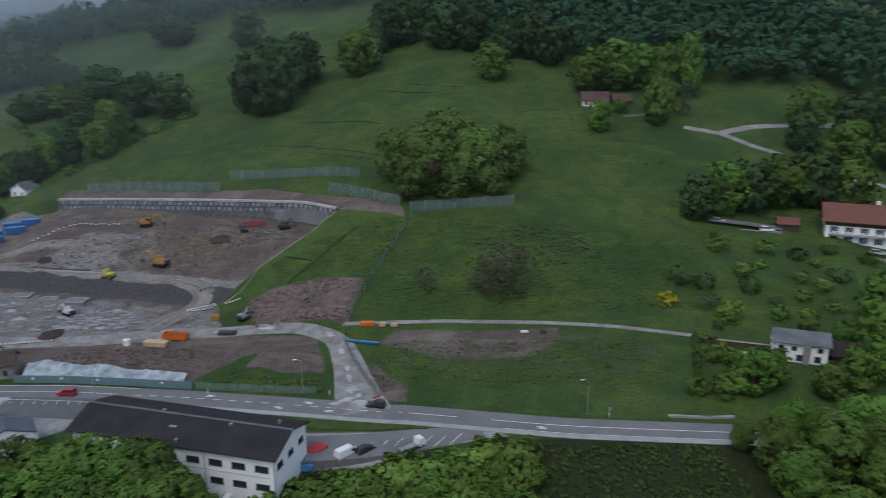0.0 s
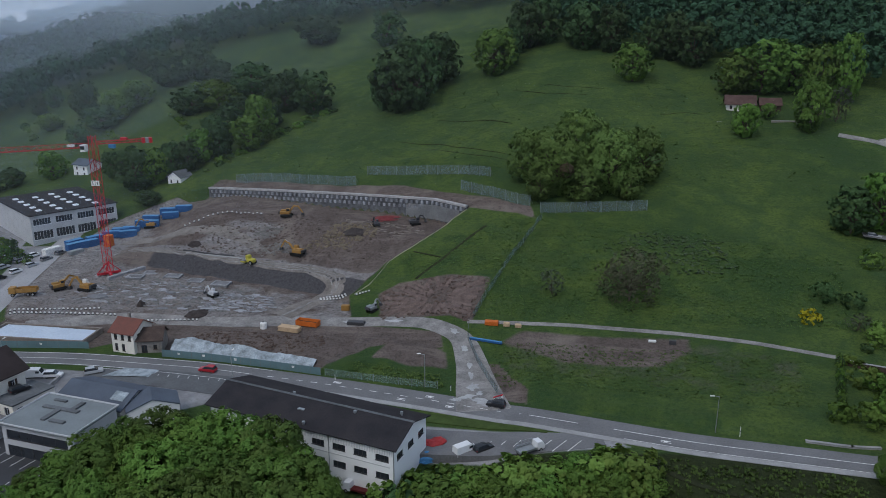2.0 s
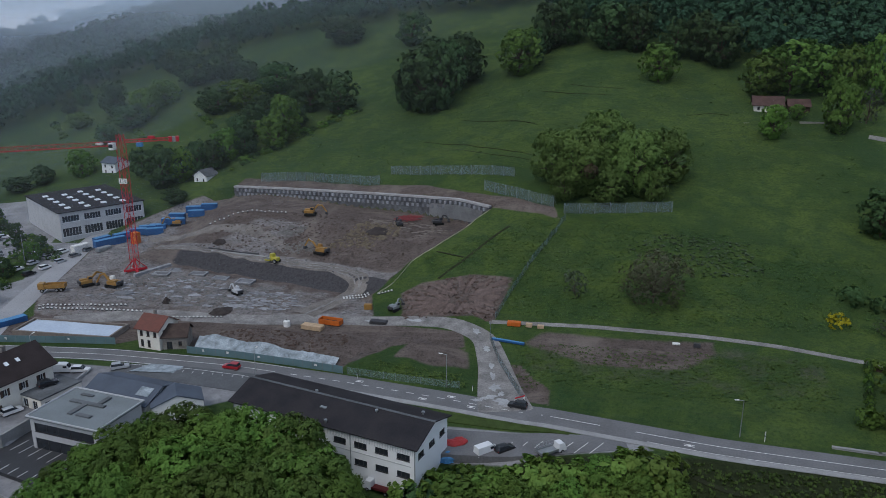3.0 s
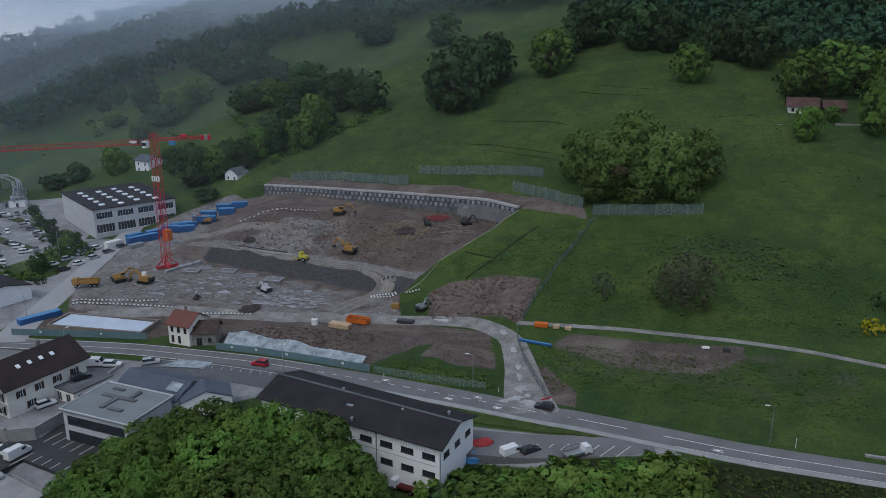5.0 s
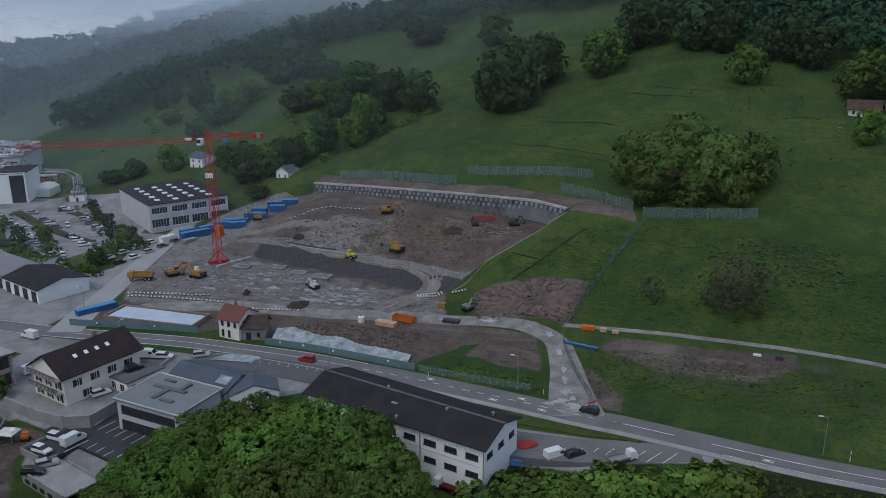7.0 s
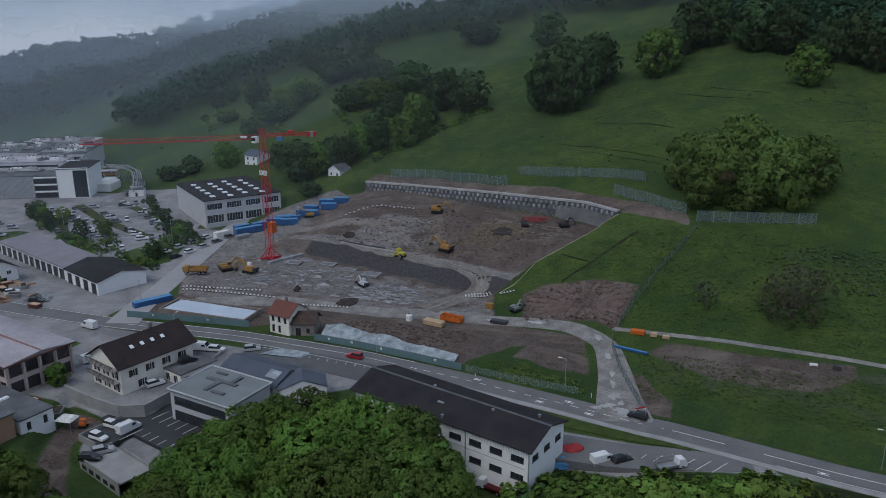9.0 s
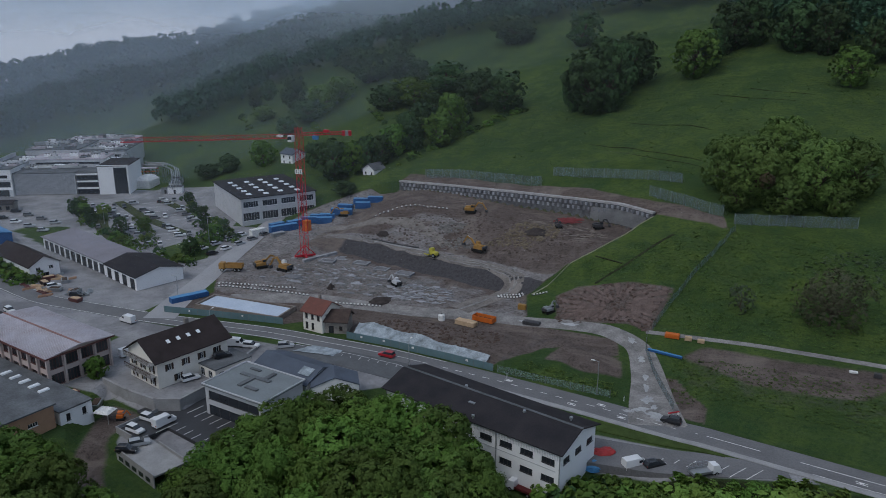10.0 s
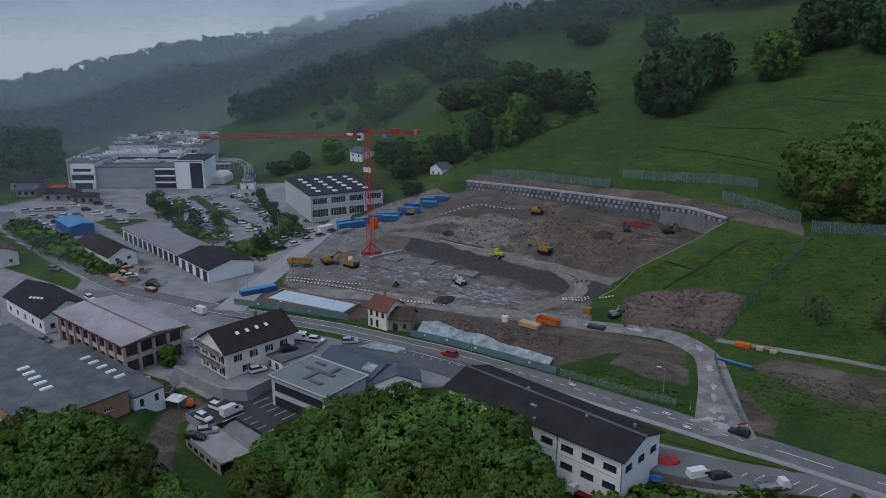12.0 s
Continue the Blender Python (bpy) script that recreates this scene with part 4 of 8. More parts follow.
def building(name, p0, p1, depth, base, eave, wall, label, category="building", roof="gable", ridge=2.5, along=True, roof_mat=DARK_ROOF, over=0.5, holes=None,
             frame_mat=None, shutter=None, bars=1, foot=1.0, group=""):
    """A house on the front edge p0 to p1 and a depth behind it. along: the ridge runs along the front. holes: openings by side s, e, n, w."""
    (ax, ay), (bx, by) = p0, p1
    length, turn = math.hypot(bx - ax, by - ay), math.degrees(math.atan2(by - ay, bx - ax))
    ob = thing(name, ax, ay, base, turn, label, category, group)
    holes, frame_mat = holes or {}, frame_mat or WHITE_WALL
    c = {"s": ((0, 0), (length, 0)), "e": ((length, 0), (length, depth)), "n": ((length, depth), (0, depth)), "w": ((0, depth), (0, 0))}
    bm = bmesh.new()
    for side, (a, b) in c.items():
        facade(bm, a, b, -foot, eave, holes.get(side, []))
    if roof == "gable":
        for side in (("e", "w") if along else ("s", "n")):
            (a, b) = c[side]
            bm.faces.new([bm.verts.new(v) for v in ((*a, eave), (*b, eave), ((a[0] + b[0]) / 2, (a[1] + b[1]) / 2, eave + ridge - 0.03))])
    part("wall", bm, wall, ob)
    for side, (a, b) in c.items():
        for u, z, w, h in holes.get(side, []):
            window(ob, a, b, u, z, w, h, frame_mat, bars if w > 1.3 else 1, shutter if w < 1.5 else None)
    r = bmesh.new()
    th = 0.22
    if roof == "gable":
        span = (depth if along else length) / 2
        k = ridge / span
        lo = -over
        for s in (0, 1):
            pts = []
            for q, dz in ((lo, -over * k), (span, ridge)):
                for e in (-over, (length if along else depth) + over):
                    y = q if s == 0 else 2 * span - q
                    pts.append((e, y, eave + dz) if along else (y, e, eave + dz))
            top = [r.verts.new((x, y, z + th)) for x, y, z in pts]
            bot = [r.verts.new((x, y, z + 0.01)) for x, y, z in pts]
            for f in ((0, 1, 3, 2), (0, 4, 5, 1), (1, 5, 7, 3), (2, 6, 4, 0), (4, 6, 7, 5)):
                v = top + bot
                r.faces.new([v[i] for i in f])
    elif roof == "flat":
        box(r, -over, length + over, -over, depth + over, eave + 0.004, eave + 0.3)
    elif roof == "mono":
        v = [r.verts.new(p) for p in ((-over, -over, eave), (length + over, -over, eave), (length + over, depth + over, eave + ridge), (-over, depth + over, eave + ridge),
                                      (-over, -over, eave + 0.25), (length + over, -over, eave + 0.25), (length + over, depth + over, eave + ridge + 0.25), (-over, depth + over, eave + ridge + 0.25))]
        for f in ((0, 3, 2, 1), (4, 5, 6, 7), (0, 1, 5, 4), (1, 2, 6, 5), (2, 3, 7, 6), (3, 0, 4, 7)):
            r.faces.new([v[i] for i in f])
    bmesh.ops.recalc_face_normals(r, faces=r.faces[:])
    roof_ob = part("roof", r, roof_mat, ob)
    ob["size"] = (length, depth, eave, ridge)
    return ob, roof_ob


def on_roof(name, parent, x0, x1, y0, y1, z0, z1, mat, label="", taper=0.0):
    return part(name, boxed(x0, x1, y0, y1, z0, z1, taper=taper), mat, parent, label)


def gutter_pipe(parent, x, y, z0, z1):
    bm = bmesh.new()
    tube(bm, (x, y, z0), (x, y, z1), 0.09, n=6)
    part("downpipe", bm, STEEL, parent)


def skylights(roof, spots, w, d, z, mat=SKYLIGHT):
    first = None
    for x, y in spots:
        m = Matrix.Translation((x, y, z))
        if first is None:
            bm = boxed(-w / 2, w / 2, -d / 2, d / 2, 0, 0.35, taper=0.12)
            first = part("skylight", bm, mat, roof, "whitish domed skylight", at=m)
        else:
            share("skylight", first, roof, m)


# white works building beside the car park
L = 41.2
hall, hall_roof = building("works_building", (-69.0, 128.6), (-29.2, 118.3), 13.0, -2.4, 9.1, WHITE_WALL, "long white works building with a dark shallow roof",
                           roof_mat=DARK_ROOF, ridge=2.0, over=0.7, bars=2, frame_mat=DARK_METAL, foot=3,
                           holes={"s": rows(L, 9, 6.0, 2.7, 1.25, 2.6) + rows(L, 9, 2.4, 2.7, 1.25, 2.6), "e": rows(13, 3, 6.1, 2.3, 1.25, 2.2), "w": rows(13, 3, 6.1, 2.3, 1.25, 2.2),
                                  "n": rows(L, 6, 6.2, 3.0, 1.2, 3.4)})
for x in (13.8, 27.5, 0.2, 41.0):
    gutter_pipe(hall, x, -0.12, -1, 9)
for x, y, h in ((22, 0.2, -0.2), (15, 7.5, 1.0), (38, 9.0, 1.0), (30, 5.5, 1.2)):
    bm = bmesh.new()
    tube(bm, (x, y, 8.6), (x, y, 10.0 + h), 0.2, n=8)
    tube(bm, (x, y, 10.0 + h), (x, y, 10.3 + h), 0.34, 0.3, n=8)
    part("vent_pipe", bm, STEEL, hall, "short metal roof vent")
bm = bmesh.new()
for s in (-1, 1):
    bar(bm, (-0.7, 6.5 + s * 0.16, 11.32), (L + 0.7, 6.5 + s * 0.16, 11.32), 0.24, 0.1)
part("ridge_cap", bm, GREY_ROOF, hall, "grey metal ridge capping")
on_roof("hatch", hall, 18.6, 20.0, 3.2, 4.0, 10.1, 10.5, STEEL, "grey roof hatch")
bm = bmesh.new()
box(bm, 2, L - 1, -0.06, -0.01, 4.95, 5.1)
part("trim_band", bm, GREY_WALL, hall)
bm = bmesh.new()
for i in range(78):
    box(bm, L * 0.34 + 0.3 + i * 0.34, L * 0.34 + 0.36 + i * 0.34, -0.05, -0.01, 7.35, 9.05)
part("cladding_ribs", bm, GREY_WALL, hall)

# old house and barn on the site
H = 6.46
house, _ = building("old_house", (-111.2, 161.7), (-104.8, 160.8), 7.4, 0.0, 5.5, CREAM_WALL, "old cream two-storey house with a red tiled roof", "house", roof_mat=RED_ROOF, ridge=2.3, along=True,
                    over=0.6, frame_mat=DARK_WOOD, holes={"s": rows(H, 3, 3.4, 0.9, 1.4, 1.2) + rows(H, 3, 0.5, 0.9, 1.9, 1.2, (2,)), "e": rows(7.4, 2, 3.4, 0.9, 1.4, 2.0)})
on_roof("chimney", house, 1.6, 2.2, 4.6, 5.2, 6.6, 8.7, STONE_WALL)
barn, _ = building("barn", (-104.4, 161.6), (-98.8, 163.2), 6.0, 0.0, 3.5, STONE_WALL, "low stone barn with a rusty brown sagging roof", "barn", roof_mat=material("rusty_old_tiles", (0.085, 0.062, 0.054), 0.9, 0.4, 0.5, 0.35, 6.0), ridge=2.1, over=0.5, frame_mat=DARK_WOOD,
                   holes={"s": [(1.6, 0.0, 1.4, 2.1), (4.2, 0.9, 0.9, 1.2)]})

# apartment house with balconies
flats, flats_roof = building("apartment_house", (-132.6, 122.3), (-121.2, 119.0), 18.5, 0.0, 6.9, CREAM_WALL, "cream three-storey apartment house with a dark tiled roof", "house", roof_mat=BROWN_ROOF, ridge=3.6, along=False,
                             over=0.9, frame_mat=WHITE_WALL, shutter=DARK_WOOD,
                             holes={"s": rows(11.87, 3, 0.5, 1.1, 2.0, 2.2) + rows(11.87, 3, 3.4, 1.1, 2.0, 2.2), "e": rows(18.5, 4, 3.6, 1.0, 1.6, 3.0) + rows(18.5, 2, 0.6, 1.0, 1.6, 5.0), "w": rows(18.5, 4, 3.6, 1.0, 1.6, 3.0)})
for z in (3.1, 6.0):
    bal = part("balcony", boxed(0.4, 11.4, -1.5, -0.01, z - 0.25, z - 0.05), CONCRETE, flats)
    bm = bmesh.new()
    for i in range(22):
        box(bm, 0.42 + i * 0.52, 0.5 + i * 0.52, -1.5, -1.44, z - 0.05, z + 0.9)
    box(bm, 0.4, 11.4, -1.52, -1.42, z + 0.9, z + 1.0)
    part("railing", bm, DARK_WOOD, bal)
for i in range(4):
    m = pose(8.9, 5 + i * 2.6, 9.12, 0, 32, 0)
    part("skylight", boxed(-0.5, 0.5, -0.4, 0.4, 0, 0.12), SKYLIGHT, flats_roof, at=m)
on_roof("chimney", flats, 4.4, 5.2, 12, 12.9, 9.2, 11.6, STONE_WALL)
annex, _ = building("garage_annex", (-119.0, 129.2), (-112.2, 127.3), 10, 0.0, 2.6, CREAM_WALL, "low flat-roofed garage wing beside the house", "garage", roof="flat", roof_mat=GREY_ROOF, over=0.1, frame_mat=WHITE_WALL,
                    holes={"s": [(2.0, 0, 1.6, 2.0), (5.0, 0, 1.6, 2.0)], "e": rows(10, 3, 0.7, 1.4, 1.1)})

# arcaded pinkish building
PL = 31.5
pink, pink_roof = building("workshop_building", (-174.5, 115.5), (-143.5, 109.6), 15.0, 0.0, 7.6, PINK_WALL, "pinkish two-storey workshop with a pale corrugated roof", roof="gable", ridge=0.8, roof_mat=PALE_ROOF, over=1.0,
                           frame_mat=MAROON, bars=3, holes={"s": rows(PL, 8, 4.5, 3.0, 2.3) + rows(PL, 8, 0.6, 3.0, 2.4), "e": rows(15, 4, 4.4, 2.9, 2.5) + rows(15, 4, 0.4, 2.9, 2.7)})
col = None
for z0 in (0,):
    for i in range(9):
        m = Matrix.Translation((PL * i / 8, -0.25, 0))
        if col is None:
            col = part("column", boxed(-0.22, 0.22, -0.22, 0.2, -0.5, 7.6), PINK_WALL, pink, at=m)
        else:
            share("column", col, pink, m)
    for i in range(1, 5):
        share("column", col, pink, Matrix.Translation((PL + 0.25, 15 * i / 4, 0)))
on_roof("fascia", pink, -1.1, PL + 1.1, -1.12, -1.0, 7.25, 7.75, MAROON, "maroon painted fascia board")
on_roof("fascia", pink, PL + 1.0, PL + 1.12, -1.0, 16, 7.35, 7.7, MAROON, "maroon painted fascia board")
bm = bmesh.new()
for i in range(60):
    x = -0.9 + i * 0.56
    for s in (0, 1):
        bar(bm, (x, -1 if s == 0 else 16, 7.78), (x, 7.5, 8.64), 0.1, 0.06)
part("corrugation", bm, material("pale_roof_rib", (0.6, 0.58, 0.62), 0.6), pink_roof)
bm = bmesh.new()
bar(bm, (-0.9, 7.5, 8.72), (PL + 0.9, 7.5, 8.72), 0.5, 0.1)
part("ridge_cap", bm, material("rusty_ridge", (0.3, 0.17, 0.15), 0.7), pink_roof, "rust-coloured ridge strip")

# flat-roofed industrial building with its lower strip
flat, flat_roof = building("industrial_building", (-188.3, 89.0), (-132.4, 78.3), 20.0, -1.5, 6.4, OCHRE_WALL, "ochre industrial building under a flat grey roof", roof="flat", roof_mat=GREY_ROOF, over=0.4, frame_mat=WHITE_WALL,
                           foot=6, bars=3, holes={"s": rows(58, 9, 3.0, 3.2, 1.6), "e": [(15.5, 3.4, 2.0, 0.9)]})
skylights(flat_roof, [(30 + i * 3.4, 10.5 - 0.3 * i) for i in range(5)], 1.1, 2.6, 6.65)
strip, strip_roof = building("industrial_wing", (-164.2, 105.3), (-128.0, 98.6), 7.0, -0.5, 3.3, WHITE_WALL, "low white wing with a row of skylights", roof="flat", roof_mat=GREY_ROOF, over=0.2, foot=6, frame_mat=DARK_METAL,
                             holes={"e": rows(7.0, 2, 0.9, 0.9, 1.6)})
skylights(strip_roof, [(10 + i * 3.8, 3.4) for i in range(5)], 1.1, 2.4, 3.55)

# grey block with roof boxes, slate wing and small white house
grey, grey_roof = building("office_block", (-106.8, 117.6), (-90.4, 115.2), 12.2, -2.6, 7.3, GREY_WALL, "modern grey block with a recessed lower floor", roof="flat", roof_mat=material("blue_grey_membrane", (0.2, 0.225, 0.235), 0.75, 0.2, 0.2, 0.08, 3.0), over=0.5, frame_mat=DARK_METAL, bars=4, foot=4,
                           holes={"s": [(8.3, 4.4, 14.6, 1.9), (8.3, 0.4, 15.0, 2.6)], "w": rows(12.2, 3, 4.4, 3.2, 1.9)})
for x0, x1, y0, y1, z in ((3, 11.5, 7.2, 8.2, 0.3), (6.5, 7.6, 3, 7.2, 0.3), (8.6, 12, 3, 3.9, 0.3), (9.2, 10.2, 8.2, 11.2, 0.35), (3, 6, 10.2, 10.9, 0.3)):
    on_roof("roof_duct", grey, x0, x1, y0, y1, 7.6, 7.6 + z, GREY_ROOF, "low sheet-metal roof duct")
for x0, x1, y0, y1 in ((-0.5, 17.07, -0.5, -0.3), (-0.5, 17.07, 12.5, 12.7), (-0.5, -0.3, -0.3, 12.5), (16.87, 17.07, -0.3, 12.5)):
    on_roof("parapet", grey, x0, x1, y0, y1, 7.6, 7.85, GREY_WALL)
slate, slate_roof = building("slate_roofed_wing", (-104.5, 130.6), (-88.2, 127.9), 10.5, -1.0, 4.6, GREY_WALL, "low wing under a blue-grey pitched sheet roof", roof="gable", ridge=2.0, roof_mat=SLATE_ROOF, over=0.4, frame_mat=DARK_METAL,
                             holes={"s": rows(16.5, 4, 1.2, 2.2, 1.4), "e": rows(10.5, 2, 1.2, 1.6, 1.4)})
part("skylight", boxed(-1.6, 1.6, -1.2, 1.2, 0, 0.1), PALE_SHEET, slate_roof, "pale translucent roof panel", at=pose(14.0, 3.0, 6.02, 20.8))
cottage, _ = building("white_cottage", (-86.3, 127.0), (-77.8, 132.6), 6.0, -1.5, 5.2, WHITE_WALL, "small white gabled house with a slate roof", "house", roof="gable", ridge=1.9, along=False, roof_mat=SLATE_ROOF, over=0.15,
                      frame_mat=DARK_METAL, foot=3, holes={"s": [(5.4, 2.9, 1.7, 1.2), (1.6, 2.2, 1.8, 1.0)], "e": rows(6.0, 2, 2.9, 1.0, 1.1)})

# white house with a black roof
black, _ = building("white_house", (-206, 121.4), (-182, 116), 12.6, 0.0, 4.8, WHITE_WALL, "white house with a wide black roof", "house", roof="gable", ridge=3.0, roof_mat=DARK_ROOF, over=0.7, frame_mat=DARK_METAL,
                    holes={"s": rows(24.6, 5, 1.2, 1.2, 1.3), "e": rows(12.6, 3, 1.2, 1.2, 1.3) + [(6.3, 4.0, 1.0, 0.9)]})
for i in range(4):
    part("skylight", boxed(-0.5, 0.5, -0.35, 0.35, 0, 0.1), SKYLIGHT, black, at=pose(11 + i * 1.5, 2.6 + i * 0.4, 6.25 + i * 0.19, 25))

# garage row and its gabled hall
garage, garage_roof = building("garage_row", (-238.5, 188.2), (-194.5, 174.2), 11, 0.0, 4.2, WHITE_WALL, "long row of open vehicle garages under a pale lilac-grey roof", "garage", roof="mono", ridge=0.9, roof_mat=material("lilac_grey_roof", (0.24, 0.23, 0.26), 0.7, 0.3, 0.12, 0.1, 4.0, 0, (0.17, 0.155, 0.17)), over=0.6,
                               frame_mat=DARK_METAL, bars=0, holes={"s": rows(46.2, 11, 0.05, 3.2, 3.3, 2.4)})
gable, _ = building("gabled_hall", (-193.5, 173.4), (-174.2, 166.8), 15.5, 0.0, 4.2, WHITE_WALL, "white hall with a dark gabled roof", "hall", roof="gable", ridge=1.8, roof_mat=DARK_ROOF, over=0.5, frame_mat=DARK_METAL, bars=2,
                    holes={"s": rows(20.4, 4, 0.1, 3.0, 3.3)})
brown, _ = building("brown_roofed_house", (-237, 168), (-211.5, 160.4), 9.2, 0.0, 4.6, WHITE_WALL, "white house with a long brown roof", "house", roof="gable", ridge=2.6, roof_mat=BROWN_ROOF, over=0.6, frame_mat=WHITE_WALL, shutter=None,
                    holes={"s": rows(26.6, 7, 1.0, 1.3, 1.4), "e": [(2.6, 2.6, 1.4, 1.2), (6.6, 2.6, 1.4, 1.2), (4.6, 0.2, 2.4, 1.6)]})
blue, _ = building("blue_hall", (-275, 186.5), (-259, 181), 9, 0.0, 3.6, BLUE, "blue metal storage hall", "hall", roof="gable", ridge=0.8, roof_mat=BLUE_SHEET, over=0.2, foot=0.5)
maroon, _ = building("red_roofed_house", (-268, 147), (-247, 141), 10, 0.0, 4.5, CREAM_WALL, "house with a dull red roof", "house", roof="gable", ridge=2.2, roof_mat=MAROON, over=0.5, holes={"s": rows(21.8, 5, 1.2, 1.2, 1.3), "e": rows(10, 2, 1.2, 1.2, 1.3)})

# big hall with skylights
hl = 39.35
shed, shed_roof = building("school_hall", (-223.5, 263.5), (-191.5, 240.6), 31, 1.6, 9.6, GREY_WALL, "large grey hall with a dark flat roof and skylights", "hall", roof="flat", roof_mat=DARK_ROOF, over=0.5, frame_mat=WHITE_WALL, bars=5, foot=2,
                           holes={"e": rows(31, 4, 5.9, 6.0, 2.4) + rows(31, 4, 0.6, 6.6, 3.2)})
skylights(shed_roof, [(8 + i * 6.4 + (j % 2) * 1.6, 5 + j * 6.6) for i in range(5) for j in range(4)], 2.1, 1.9, 9.9)

# houses among the trees, on the farm and on the gardens' side
building("white_house", (-222, 311.5), (-213.5, 309), 8, 11.2, 5.2, WHITE_WALL, "small white house among the trees", "house", roof="gable", ridge=2.0, roof_mat=SLATE_ROOF, holes={"s": rows(8.8, 2, 3.0, 1.0, 1.2) + rows(8.8, 2, 0.6, 1.0, 1.2)}, frame_mat=DARK_METAL, foot=3)
building("white_house", (-166.5, 293.5), (-160, 292), 7, 13.0, 3.2, WHITE_WALL, "small white house with a pale grey roof", "house", roof="gable", ridge=2.2, along=False, roof_mat=GREY_ROOF, holes={"s": rows(6.6, 2, 0.8, 0.9, 1.2)}, frame_mat=DARK_METAL, foot=3)
OLD_TILES = material("old_red_brown_tiles", (0.1, 0.06, 0.052), 0.85, 0.35, 0.5, 0.35, 6.0)
building("farmhouse", (56.5, 319.6), (66.5, 318.6), 8, 44.2, 3.4, CREAM_WALL, "pale farmhouse with an old red-brown roof", "house", roof="gable", ridge=2.6, roof_mat=OLD_TILES, over=0.9, holes={"s": rows(10.05, 3, 1.2, 0.9, 1.3)}, frame_mat=DARK_WOOD, foot=4)
building("farm_barn", (69, 319.6), (76.5, 319.4), 6, 44.0, 3.2, DARK_WOOD, "timber barn with a red-brown roof", "barn", roof="gable", ridge=2.2, roof_mat=OLD_TILES, foot=3)
chalet, _ = building("chalet_house", (116.4, 228.6), (136.5, 221.6), 12, 13.6, 7.6, WHITE_WALL, "big white house with timber gables and a red roof", "house", roof="gable", ridge=3.6, roof_mat=RED_ROOF, over=1.2, frame_mat=WHITE_WALL, shutter=DARK_WOOD, foot=4,
                     holes={"s": rows(21.3, 5, 3.4, 1.1, 1.9, 2.4) + rows(21.3, 5, 0.5, 1.1, 1.9, 2.4), "w": rows(12, 3, 3.4, 1.1, 1.6) + rows(12, 3, 0.6, 1.1, 1.6)})
on_roof("timber_storey", chalet, -0.15, 21.4, -0.18, -0.01, 5.6, 7.6, DARK_WOOD, "dark timber cladding below the eaves")
on_roof("timber_storey", chalet, -0.18, -0.01, 0.0, 12.0, 5.6, 7.6, DARK_WOOD, "dark timber cladding below the eaves")
for z in (3.2,):
    b2 = on_roof("balcony", chalet, 1, 20, -1.6, -0.01, z - 0.2, z, CONCRETE)
    bm = bmesh.new()
    for i in range(30):
        box(bm, 1.02 + i * 0.65, 1.1 + i * 0.65, -1.6, -1.54, z, z + 0.85)
    box(bm, 1, 20, -1.62, -1.52, z + 0.85, z + 1.0)
    part("railing", bm, WHITE_WALL, b2)
on_roof("chimney", chalet, 14, 15, 6.6, 7.4, 10, 12.4, CREAM_WALL)
building("red_roofed_shed", (104, 233.5), (109.5, 232), 4.5, 16.2, 2.2, DARK_WOOD, "small timber shed with a red roof", "shed", roof="gable", ridge=1.4, roof_mat=RED_ROOF, foot=2)
garden, _ = building("white_house", (77.6, 168.4), (88.8, 164.8), 7.0, 1.8, 5.4, WHITE_WALL, "white two-storey house with a grey slate roof", "house", roof="gable", ridge=1.8, roof_mat=GREY_ROOF, over=0.6, frame_mat=DARK_METAL, foot=2,
                     holes={"s": rows(11.7, 4, 3.5, 1.2, 1.0, 1.6) + rows(11.7, 3, 1.0, 1.5, 1.5, 2.0), "w": rows(7, 2, 3.3, 1.0, 1.2)})
on_roof("porch", garden, 6.4, 7.9, -0.9, -0.01, 0, 5.2, STONE_WALL, "dark recessed porch tower")
building("lean_to", (90.2, 165.2), (97.4, 163.8), 5, 1.8, 2.8, DARK_WOOD, "open timber lean-to with a brown roof", "shed", roof="mono", ridge=1.4, roof_mat=BROWN_ROOF, over=0.6, foot=2)


# ---- factory ----
def block(p0, p1, depth, h, mat, roof_mat, label, holes=None, base=0.0, bars=4):
    return building("factory_block", p0, p1, depth, base, h, mat, label, "factory", roof="flat", roof_mat=roof_mat, over=0.2, holes=holes, frame_mat=DARK_METAL, bars=bars, group="factory blocks", foot=1)


AX, DX = (0.877, 0.48), (-0.48, 0.877)


def along(p, u, v=0.0):
    return (p[0] + AX[0] * u + DX[0] * v, p[1] + AX[1] * u + DX[1] * v)


A0 = (-333.0, 237.0)
f1, _ = block(A0, along(A0, 12), 36, 12.6, WHITE_WALL, GREY_ROOF, "pale front factory block with bands of windows", {"s": [(6, 8.6, 8.5, 1.3), (6, 4.4, 10.5, 2.4), (6, 0.1, 8.5, 2.9)], "w": rows(36, 5, 5.0, 4.5, 1.5)})
part("ledge", boxed(-0.4, 12.4, -1.0, -0.01, 3.2, 3.6), WHITE_WALL, f1)
part("ledge", boxed(-0.3, 12.3, -0.5, -0.01, 7.3, 7.6), GREY_WALL, f1)
part("end_wall", boxed(-0.6, -0.2, -1.0, 36.2, 0.0, 14.6), GREY_WALL, f1, "tall pale end wall")
H0 = along(A0, 12.3, 1.2)
f2, _ = block(H0, along(H0, 27.5), 17, 10.2, material("pale_cladding", (0.6, 0.61, 0.64), 0.6, 0.15, 0.2, 0.05, 5.0), GREY_ROOF, "corrugated grey factory hall")
bm = bmesh.new()
